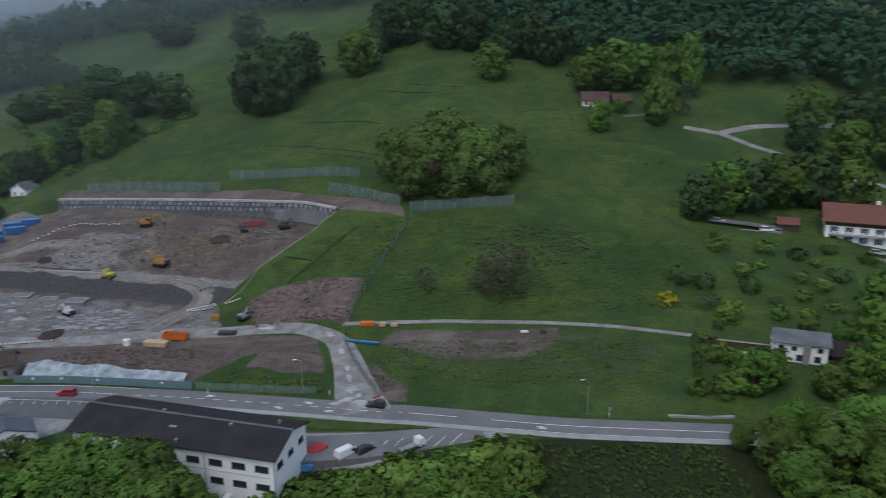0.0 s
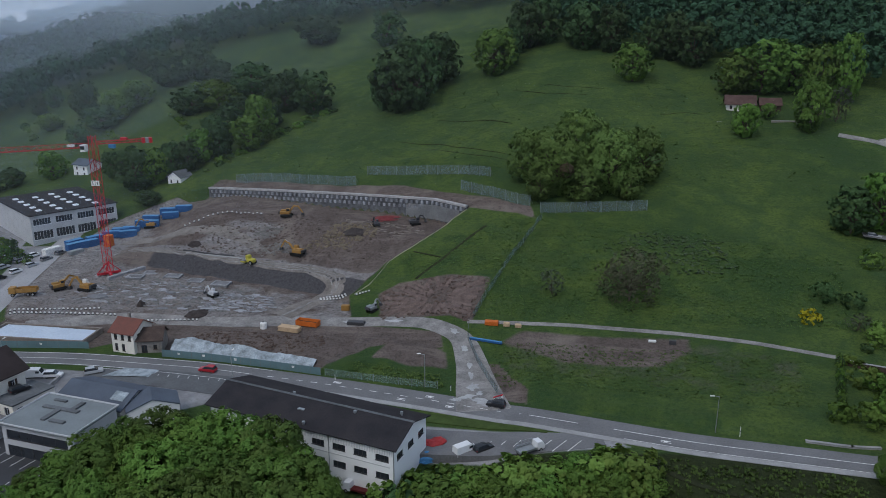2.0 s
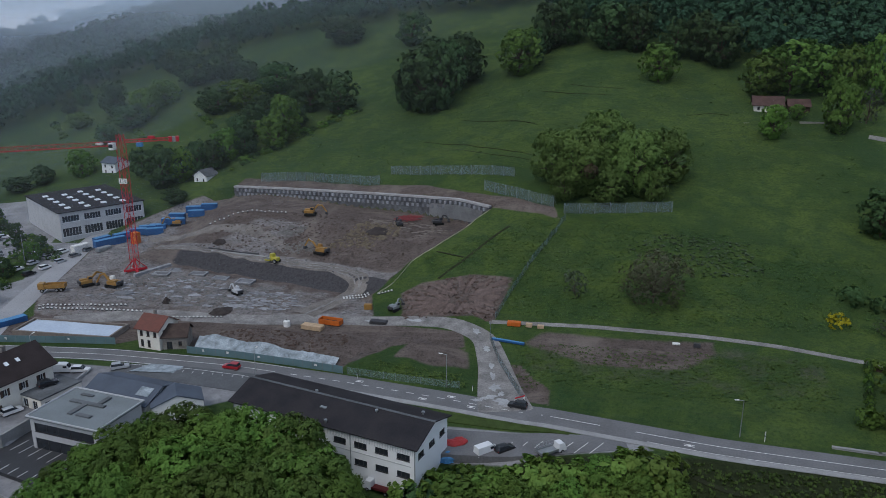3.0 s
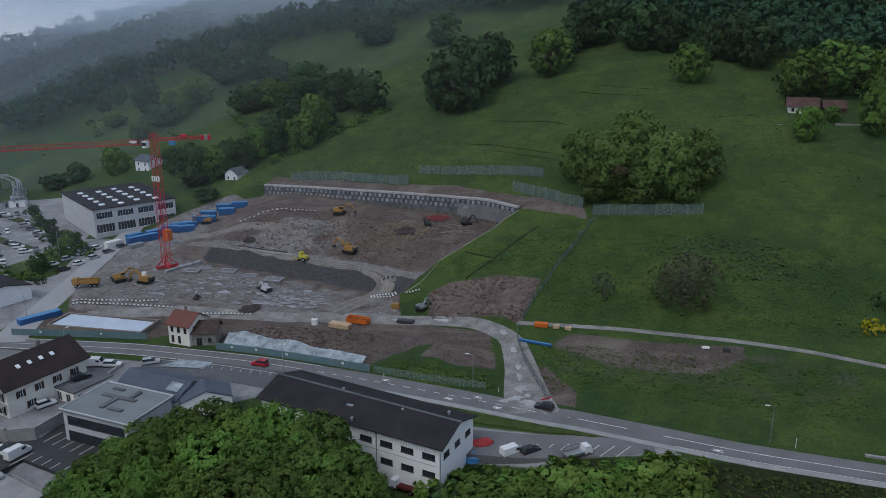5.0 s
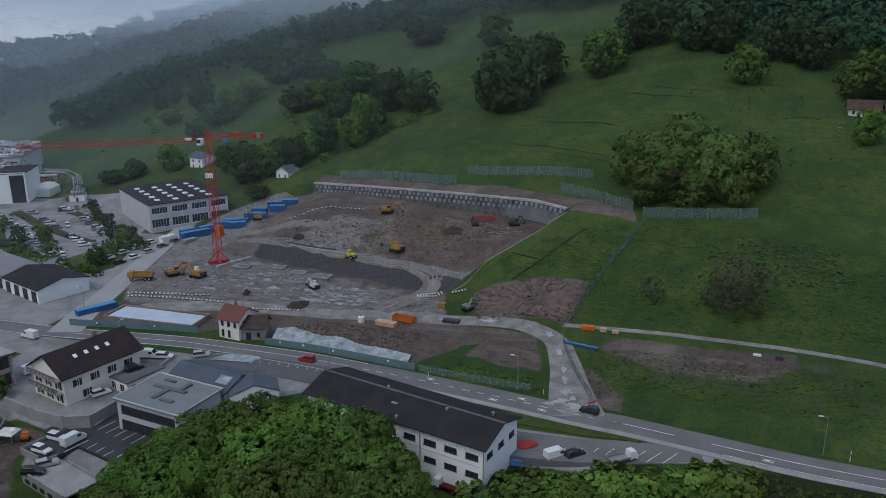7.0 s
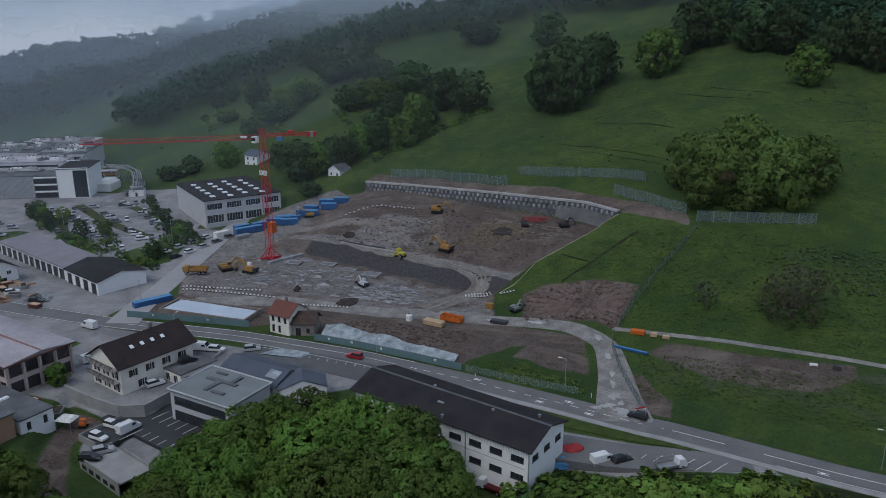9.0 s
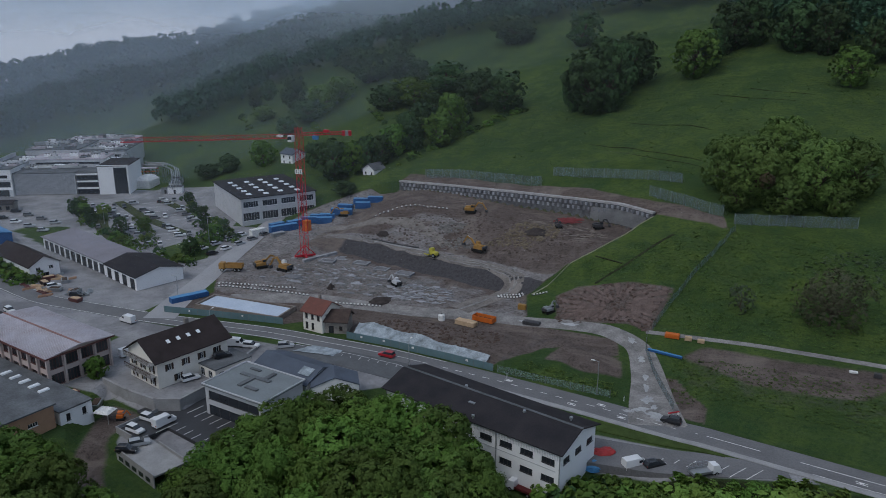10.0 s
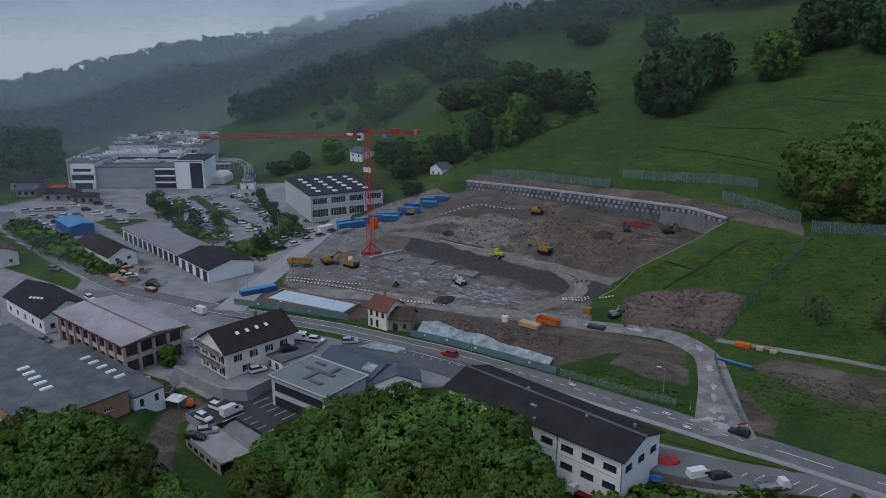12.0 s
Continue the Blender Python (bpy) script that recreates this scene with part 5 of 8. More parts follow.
for i in range(56):
    box(bm, 0.1 + i * 0.488, 0.3 + i * 0.488, -0.12, -0.01, 0.6, 10.0)
part("cladding_ribs", bm, STEEL, f2)
part("plinth", boxed(0, 27.5, -0.3, -0.01, -0.2, 0.6), CONCRETE, f2)
K0 = along(A0, 40.2, 2.0)
f4, _ = block(K0, along(K0, 9.5), 13, 10.0, DARK_METAL, GREY_ROOF, "dark link block with pale floor bands", {"s": [(4.7, z, 9.0, 1.9) for z in (0.4, 3.6, 6.8)]})
for z in (2.7, 5.9, 9.2):
    part("floor_band", boxed(-0.1, 9.6, -0.9, -0.01, z, z + 0.6), WHITE_WALL, f4)
T0 = along(A0, 50.4, 0.6)
f3, _ = block(T0, along(T0, 13.6), 21, 13.2, WHITE_WALL, DARK_ROOF, "tall white factory block with a dark glazed end", {"s": [(10.1, 0.3, 6.0, 12.3)]}, bars=3)
part("edge_post", boxed(13.5, 13.9, -0.9, -0.25, 0, 13.6), WHITE_WALL, f3, "bright white corner fin")
part("parapet", boxed(-0.2, 13.9, -0.25, 0.1, 13.5, 13.8), WHITE_WALL, f3)
for k in range(5):
    part("fin_lamp", boxed(13.2, 13.5, -0.9, -0.6, 1.5 + k * 2.6, 1.9 + k * 2.6), SKYLIGHT, f3)
R0 = along(A0, 4.0, 37.0)
f5, _ = block(R0, along(R0, 26), 30, 15.4, GREY_WALL, GREY_ROOF, "white rear factory hall")
R1 = along(A0, 12.5, 19.5)
f6, _ = block(R1, along(R1, 35), 17, 13.4, material("dull_cladding", (0.6, 0.61, 0.64), 0.6, 0.2, 0.2, 0.05, 5.0), PALE_ROOF, "white middle factory hall with a pale roof", {"s": [(18, 11.2, 30, 1.0)]})
R2 = along(A0, 30.4, 37.2)
f7, _ = block(R2, along(R2, 22), 30, 14.2, GREY_WALL, GREY_ROOF, "long grey rear factory hall", {"s": [(11, 11.8, 18, 0.9)]})
R3 = along(A0, 12.0, 72.0)
f8, _ = block(R3, along(R3, 36), 14, 15.0, GREY_WALL, PALE_ROOF, "far grey factory hall with a pale roof edge")
part("parapet", boxed(-0.2, 36.2, -0.4, 0.0, 15.3, 15.9), GREY_WALL, f8)
R4 = along(A0, 48.2, 22.0)
f9, _ = block(R4, along(R4, 9), 13, 11.5, GREY_WALL, GREY_ROOF, "white factory hall behind the glazed tower")
rng = random.Random(5)
for p, u0, u1, v0, v1, zt, n in ((R0, 2, 24, 2, 28, 15.7, 26), (R2, 2, 20, 2, 28, 14.5, 30), (R1, 2, 33, 2, 15, 13.7, 10), (A0, 1, 11, 4, 34, 12.9, 12), (H0, 2, 26, 10, 16, 10.5, 14), (R3, 2, 34, 2, 12, 15.3, 16), (R4, 1, 8, 2, 12, 11.8, 4)):
    for i in range(n):
        x, y = along(p, rng.uniform(u0, u1), rng.uniform(v0, v1))
        w, d, h = rng.uniform(0.5, 3.2), rng.uniform(0.8, 2.4), rng.uniform(0.5, 1.9)
        o = thing("roof_plant", x, y, zt, 28.7, "pale ventilation plant on a factory roof", "plant", "factory roof plant")
        part("casing", boxed(-w, w, -d / 2, d / 2, 0, h, bevel=0.08), rng.choice((STEEL, PALE_ROOF, WHITE_WALL, GREY_WALL, GREY_ROOF)), o)
        bm = bmesh.new()
        for k in range(2):
            tube(bm, (-w + (k + 0.5) * w, 0, h), (-w + (k + 0.5) * w, 0, h + 0.5), 0.3, n=7)
        part("fan_housing", bm, DARK_METAL, o)


def pipe_run(x, y, z, turn, runs, label):
    """Parallel silver pipes; runs are lists of points relative to the start."""
    o = thing("pipe_bridge", x, y, z, turn, label, "pipework", "pipe bridges")
    for run in runs:
        bm = bmesh.new()
        for a, b in zip(run, run[1:]):
            tube(bm, a, b, 0.28, n=7)
        part("pipe", bm, STEEL, o)
    return o


for v, z in ((10.5, 11.0), (11.6, 11.3), (14.8, 11.1)):
    pipe_run(*along(H0, 1, v), 0, 28.7, [[(0, 0, z), (26, 0, z)], [(3, 0.7, z + 0.3), (22, 0.7, z + 0.3)]], "long silver pipes along the hall roof")
for v in (4, 18, 27):
    pipe_run(*along(R2, 1, v), 0, 28.7, [[(0, 0, 15.1), (20, 0, 15.1)], [(0, 0.9, 15.4), (20, 0.9, 15.4), (21, -3, 15.4)]], "silver pipes across the rear roof")
for k in range(5):
    z, q = 5.4 + 0.7 * (k % 3), k * 1.3
    o = pipe_run(-300, 305 - q, 0, 0, [[(0, 0, z + 1), (12, 2, z + 1), (22, -3, z + 0.6), (30, -11, z), (37, -19, z - 1), (43, -27, z - 2.4)]], "curved silver pipes on tall trestles")
    bm = bmesh.new()
    for px, py in ((12, 2), (22, -3), (30, -11), (37, -19)):
        bar(bm, (px, py, -0.5), (px, py, z - 0.2), 0.25)
    part("trestle", bm, STEEL, o)
rack = thing("storage_rack", -301.3, 302.8, 0, 28.7, "long orange storage rack beside the factory", "rack")
for k in range(3):
    part("shelf", boxed(-7, 7, -0.8, 0.8, 0.8 + k * 1.6, 1.3 + k * 1.6), ORANGE if k else PALE_WOOD, rack)
for k in range(5):
    part("upright", boxed(-7 + k * 3.4, -6.8 + k * 3.4, -0.9, 0.9, -0.2, 5.0), STEEL, rack)
canopy = thing("loading_canopy", -296.0, 293.5, 0, 28.7, "pale flat loading canopy on posts", "canopy")
part("roof", boxed(-9, 9, -2, 2, 6.2, 6.7), PALE_ROOF, canopy)
for k in range(4):
    part("post", boxed(-8.8 + k * 5.8, -8.5 + k * 5.8, -1.9, -1.6, -0.2, 6.2), STEEL, canopy)
for x, y, w, h, mat in ((-262, 281.5, 2.4, 4.2, WHITE_WALL), (-258.5, 278.0, 3.2, 3.4, WHITE_WALL), (-266, 287, 2.0, 5.5, STEEL), (-270, 292, 2.6, 3.6, GREY_WALL), (-262.5, 276, 2.0, 2.4, STEEL)):
    o = thing("plant_cabin", x, y, 0, 28.7, "small pale plant cabin beside the factory", "cabin", "plant cabins")
    part("casing", boxed(-w, w, -w * 0.7, w * 0.7, -0.3, h, bevel=0.06), mat, o)
    part("roof", boxed(-w - 0.15, w + 0.15, -w * 0.7 - 0.15, w * 0.7 + 0.15, h + 0.004, h + 0.2), GREY_ROOF, o)
    part("door", boxed(-0.5, 0.5, -w * 0.7 - 0.06, -w * 0.7 - 0.005, 0, 2.1), DARK_METAL, o)
# low buildings and walls in front of the factory
for x, y, l, d, h, mat, lab in ((-322, 214, 14, 9, 3.6, DARK_ROOF, "low dark-roofed pavilion before the factory"), (-306, 217, 10, 6, 3.2, DARK_ROOF, "low dark-roofed pavilion before the factory"), (-356, 221, 15, 9, 4.0, BROWN_ROOF, "low house under a dark roof among trees"), (-341, 214, 9, 8, 3.4, SLATE_ROOF, "low house under a dark roof among trees")):
    building("low_pavilion", (x, y), along((x, y), l), d, 0.0, h, STONE_WALL, lab, "building", roof="gable", ridge=1.2, roof_mat=mat, over=0.5, frame_mat=DARK_METAL, holes={"s": rows(l, 3, 0.8, 1.6, 1.6)})
awning = thing("red_awning", -331.5, 229.5, 0, 28.7, "flat red awning at the factory door", "awning")
part("cloth", boxed(-3.5, 3.5, -2.6, 2.6, 2.9, 3.2, taper=0.2), RED_SHEET, awning)
for sx in (-1, 1):
    for sy in (-1, 1):
        part("post", boxed(sx * 3.2 - 0.08, sx * 3.2 + 0.08, sy * 2.3 - 0.08, sy * 2.3 + 0.08, -0.2, 2.9), STEEL, awning)


# ---- retaining wall at the head of the pit ----
def run_points(line, gap):
    """Places every so many metres along a line, with the heading in degrees."""
    out, carry = [], 0.0
    for (ax, ay), (bx, by) in zip(line, line[1:]):
        n = math.hypot(bx - ax, by - ay)
        d = carry
        while d < n:
            out.append((ax + (bx - ax) * d / n, ay + (by - ay) * d / n, math.degrees(math.atan2(by - ay, bx - ax))))
            d += gap
        carry = d - n
    return out


def wall_top(x):
    return float(np.interp(x, [-144, -118, -83, -60, -47, -35], [14.2, 15.9, 17.9, 19.1, 19.9, 19.6]))


ANCHORED = material("shotcrete", (0.15, 0.155, 0.165), 0.9, 0.5, 0.5, 0.5, 3.0, 0, (0.07, 0.072, 0.078))


def anchored_wall():
    ob = thing("wall_north", 0, 0, 0, 0, "anchored grey shotcrete retaining wall with a concrete cap", "retaining wall", kind="structure")
    for name, lo, hi, thick, mat, label in (("wall_face", -7.5, -0.45, 1.0, ANCHORED, ""), ("cap_beam", -0.45, 0.2, 1.5, material("cap_concrete", (0.42, 0.41, 0.41), 0.85, 0.3, 0.4, 0.15, 5.0), "pale concrete capping beam")):
        v, f = [], []
        pts = run_points(WALL_LINE, 2.0) + [(*WALL_LINE[-1], -30)]
        for x, y, a in pts:
            nx, ny = math.sin(math.radians(a)), -math.cos(math.radians(a))
            z = wall_top(x)
            v += [(x + nx * thick / 2, y + ny * thick / 2, z + lo), (x + nx * thick / 2, y + ny * thick / 2, z + hi), (x - nx * thick / 2, y - ny * thick / 2, z + hi), (x - nx * thick / 2, y - ny * thick / 2, z + lo)]
        for i in range(len(pts) - 1):
            a, b = 4 * i, 4 * i + 4
            f += [(a, b, b + 1, a + 1), (a + 1, b + 1, b + 2, a + 2), (a + 2, b + 2, b + 3, a + 3)]
        k = 4 * (len(pts) - 1)
        f += [(0, 1, 2, 3), (k + 3, k + 2, k + 1, k)]
        link_mesh(name, v, f, mat, ob, label)
    first = None
    for r, (drop, gap) in enumerate(((1.3, 2.1), (3.0, 2.1))):
        for i, (x, y, a) in enumerate(run_points(WALL_LINE, gap)):
            if i == 0 or (r == 1 and x > -52):
                continue
            nx, ny = math.sin(math.radians(a)), -math.cos(math.radians(a))
            m = pose(x + nx * 0.52 + (1.0 if r else 0), y + ny * 0.52, wall_top(x) - drop, 0, 0, a)
            if first is None:
                first = part("anchor_block", boxed(-0.45, 0.45, -0.6, 0.05, -0.55, 0.55, bevel=0.07), material("anchor_plate", (0.33, 0.34, 0.37), 0.85, 0.45, 0.5, 0.2, 5.0, per=0.25), ob, at=m)
            else:
                share("anchor_block", first, ob, m)
    v = []
    panel = bmesh.new()
    line = [(-58, 260.3), (-47, 256), (-36.5, 250)]
    pts = run_points(line, 1.5)
    for (x, y, a), (x2, y2, a2) in zip(pts, pts[1:]):
        q = [(x, y - 0.75, wall_top(x) - 7), (x2, y2 - 0.75, wall_top(x2) - 7), (x2, y2 - 0.7, wall_top(x2) - 2.0), (x, y - 0.7, wall_top(x) - 2.0)]
        panel.faces.new([panel.verts.new(p) for p in q])
    bmesh.ops.solidify(panel, geom=panel.faces[:], thickness=0.1)
    part("fresh_panel", panel, PALE_CRETE, ob, "pale newly sprayed concrete panel")


anchored_wall()


# ---- fences and hoardings ----
def net(name, colour, cover):
    m = bpy.data.materials.new(name)
    m.use_nodes = True
    n, l = m.node_tree.nodes, m.node_tree.links
    p = n["Principled BSDF"]
    p.inputs["Base Color"].default_value, p.inputs["Roughness"].default_value = (*colour, 1), 0.7
    t, s = n.new("ShaderNodeBsdfTransparent"), n.new("ShaderNodeMixShader")
    s.inputs[0].default_value = cover
    l.new(t.outputs[0], s.inputs[1])
    l.new(p.outputs[0], s.inputs[2])
    l.new(s.outputs[0], n["Material Output"].inputs[0])
    return m


FENCE_STEEL = material("dull_fence_steel", (0.17, 0.2, 0.205), 0.7, 0.2, 0.5, 0.05, 8.0)
NET = net("wire_netting", (0.15, 0.205, 0.21), 0.3)
GREEN_NET = net("green_netting", (0.16, 0.24, 0.2), 0.35)


def fence(line, height, gap, mat, label, post=0.06, brace=0.0, solid=0.0, name="fence"):
    pts = run_points(line, gap)
    x0, y0, _ = pts[0]
    ob = thing(name, x0, y0, land_z(x0, y0), 0, label, "fence", "site fences")
    inv = ob.matrix_basis.inverted()
    zs = [land_z(x, y) for x, y, _ in pts]
    first = None
    for (x, y, a), z in zip(pts, zs):
        m = inv @ pose(x, y, z - 0.3, 0, 0, a)
        if first is None:
            bm = bmesh.new()
            tube(bm, (0, 0, 0), (0, 0, height + 0.35), post, n=6)
            if brace:
                tube(bm, (0, brace, 0.2), (0, 0.05, height * 0.8), post * 0.7, n=5)
            first = part("post", bm, FENCE_STEEL, ob, at=m)
        else:
            share("post", first, ob, m)
    for (x, y, a), (x2, y2, _), z, z2 in zip(pts, pts[1:], zs, zs[1:]):
        t = 0.02 if not solid else solid
        nx, ny = -math.sin(math.radians(a)) * t, math.cos(math.radians(a)) * t
        q = [(x, y, z + 0.05), (x2, y2, z2 + 0.05), (x2, y2, z2 + height), (x, y, z + height)]
        v = [inv @ Vector(p) for p in q] + [inv @ Vector((p[0] + nx, p[1] + ny, p[2])) for p in q]
        link_mesh("panel", [tuple(p) for p in v], [(0, 1, 2, 3), (7, 6, 5, 4), (3, 2, 6, 7), (0, 4, 5, 1)], mat, ob)
    return ob


fence([(-133, 286.5), (-105, 280.5), (-76, 272.5)], 3.6, 4.2, NET, "long rockfall fence of grey wire netting on steel posts", 0.09, 2.2)
fence([(-77.5, 281), (-50, 273.5), (-27, 266)], 3.4, 4.2, NET, "long rockfall fence of grey wire netting on steel posts", 0.09, 2.2)
fence([(-38.5, 259.5), (-29, 253.5), (-11, 245.5)], 3.6, 4.6, NET, "rockfall fence of grey netting stepping down the slope", 0.1, 2.4)
fence([(-10.5, 243.5), (3.5, 244.5), (27.5, 248)], 3.4, 4.8, NET, "straight rockfall fence below the great tree", 0.1, 2.4)
fence([(-9.8, 239.7), (-16.8, 220.0), (-22.5, 201.0), (-25.1, 187.4)], 2.0, 3.5, GREEN_NET, "thin green mesh fence running down the meadow")
fence([(-25.2, 184.0), (-24.6, 178.8), (-21.0, 168.8), (-15.6, 157.1), (-13.6, 152.6)], 2.0, 2.6, NET, "temporary mesh fence beside the access road")
fence([(-34.6, 246.8), (-44.7, 233.4), (-54.6, 221.2), (-57.8, 209.6), (-61.5, 203.7)], 0.45, 3.0, net("straw_netting", (0.6, 0.57, 0.38), 0.8), "low pale tape fence along the edge of the pit", 0.04)
fence([(-55, 157.6), (-45, 156.6), (-34, 155.6), (-26, 155.4)], 1.8, 3.0, GREEN_NET, "green mesh fence along the road bank")
fence([(-97.5, 160.8), (-85, 160.6), (-70, 159.2), (-55, 157.4)], 1.9, 2.6, TEAL, "teal sheeted hoarding along the road", 0.06, 0, 0.06, "hoarding")
fence([(-154, 156.4), (-138, 159.2), (-121, 161.8), (-116.5, 162.2)], 1.9, 2.6, TEAL, "teal sheeted hoarding along the road", 0.06, 0, 0.06, "hoarding")
for i, (x, y) in enumerate(((-93, 160.9), (-86.5, 160.9), (-78, 160.1), (-63, 158.6), (-146, 157.8), (-130, 160.6))):
    s = thing("site_sign", x, y - 0.35, land_z(x, y) + 0.9, -5, "small white notice board on the hoarding", "sign", "notice boards")
    part("board", boxed(-0.3, 0.3, -0.03, 0.03, 0.1, 0.6), LINE, s)
    part("writing", boxed(-0.22, 0.22, -0.045, -0.032, 0.3, 0.37), DARK_METAL, s)


# ---- sheets over slopes and trenches ----
def draped(name, corners, lift, mat, label, category="sheet", wrinkle=0.12, seed=3, edge=None):
    """A plastic sheet laid on the ground or over a frame between four corners."""
    (ax, ay), (bx, by), (cx, cy), (dx, dy) = corners
    n, k = 40, 14
    v, f = [], []
    for j in range(k + 1):
        for i in range(n + 1):
            u, w = i / n, j / k
            x = (ax * (1 - u) + bx * u) * (1 - w) + (dx * (1 - u) + cx * u) * w
            y = (ay * (1 - u) + by * u) * (1 - w) + (dy * (1 - u) + cy * u) * w
            z = lift(u, w) + wrinkle * (noise.noise((x * 0.7, y * 0.7, seed)) + 0.6 * noise.noise((x * 2, y * 2, seed)))
            v.append((x, y, z))
    v = np.array(v)
    v[:, 2] += land(v[:, 0], v[:, 1])
    v = v.tolist()
    for j in range(k):
        for i in range(n):
            a = j * (n + 1) + i
            f.append((a, a + 1, a + n + 2, a + n + 1))
    ob = link_mesh(name, v, f, mat, None)
    so = ob.modifiers.new("thickness", "SOLIDIFY")
    so.thickness = 0.06
    return tagged(ob, label, category)


draped("slope_sheet", [(-96.5, 161.6), (-59, 159.2), (-58.5, 162.2), (-97.5, 167.5)], lambda u, w: 0.4 + (0.5 + 1.1 * (1 - u)) * w, PALE_SHEET, "wrinkled grey-blue plastic sheet over an earth bank", wrinkle=0.22)
draped("trench_sheet", [(-147.5, 162.6), (-121.5, 164.6), (-121.8, 171.2), (-147.5, 171.2)], lambda u, w: 1.0, POOL_SHEET, "long pale blue plastic sheet over a foundation trench", seed=9, wrinkle=0.05)
draped("pallet_cover", [(-106, 148.2), (-95, 149.6), (-94, 153.2), (-103, 153)], lambda u, w: 0.35 if 0.03 < u < 0.97 else 0.1, PALE_SHEET, "pale blue sheet spread on the asphalt", wrinkle=0.1, seed=5)
trench = thing("formwork", -134.5, 167.3, land_z(-134.5, 167.3), 2.2, "timber formwork round a foundation trench", "formwork")
for x0, x1, y0, y1 in ((-13.9, 13.9, -4.6, -4.1), (-13.9, 13.9, 4.1, 4.6), (-13.9, -13.4, -4.1, 4.1), (13.4, 13.9, -4.1, 4.1)):
    part("shutter_board", boxed(x0, x1, y0, y1, -0.4, 1.35), OLD_WOOD, trench)


# ---- tower crane ----
def lattice(bm, a, b, w, h, bay, tri=False):
    """An open lattice beam of four chords with zigzag webs from a to b."""
    a, b = Vector(a), Vector(b)
    d = (b - a).normalized()
    side = d.cross(Vector((0, 0, 1)))
    side = side.normalized() if side.length > 0.1 else Vector((1, 0, 0))
    up = side.cross(d).normalized()
    corners = [(-1, 0), (1, 0), (0, 1)] if tri else [(-1, -1), (1, -1), (1, 1), (-1, 1)]
    pts = [side * (c[0] * w / 2) + up * ((c[1] - (0 if tri else 0)) * h / (1 if tri else 2)) for c in corners]
    n = max(1, int((b - a).length / bay))
    for p in pts:
        bar(bm, a + p, b + p, 0.14)
    for i in range(n):
        p0, p1 = a + (b - a) * (i / n), a + (b - a) * ((i + 1) / n)
        for q, r in zip(pts, pts[1:] + pts[:1]):
            bar(bm, p0 + (q if i % 2 else r), p1 + (r if i % 2 else q), 0.08)


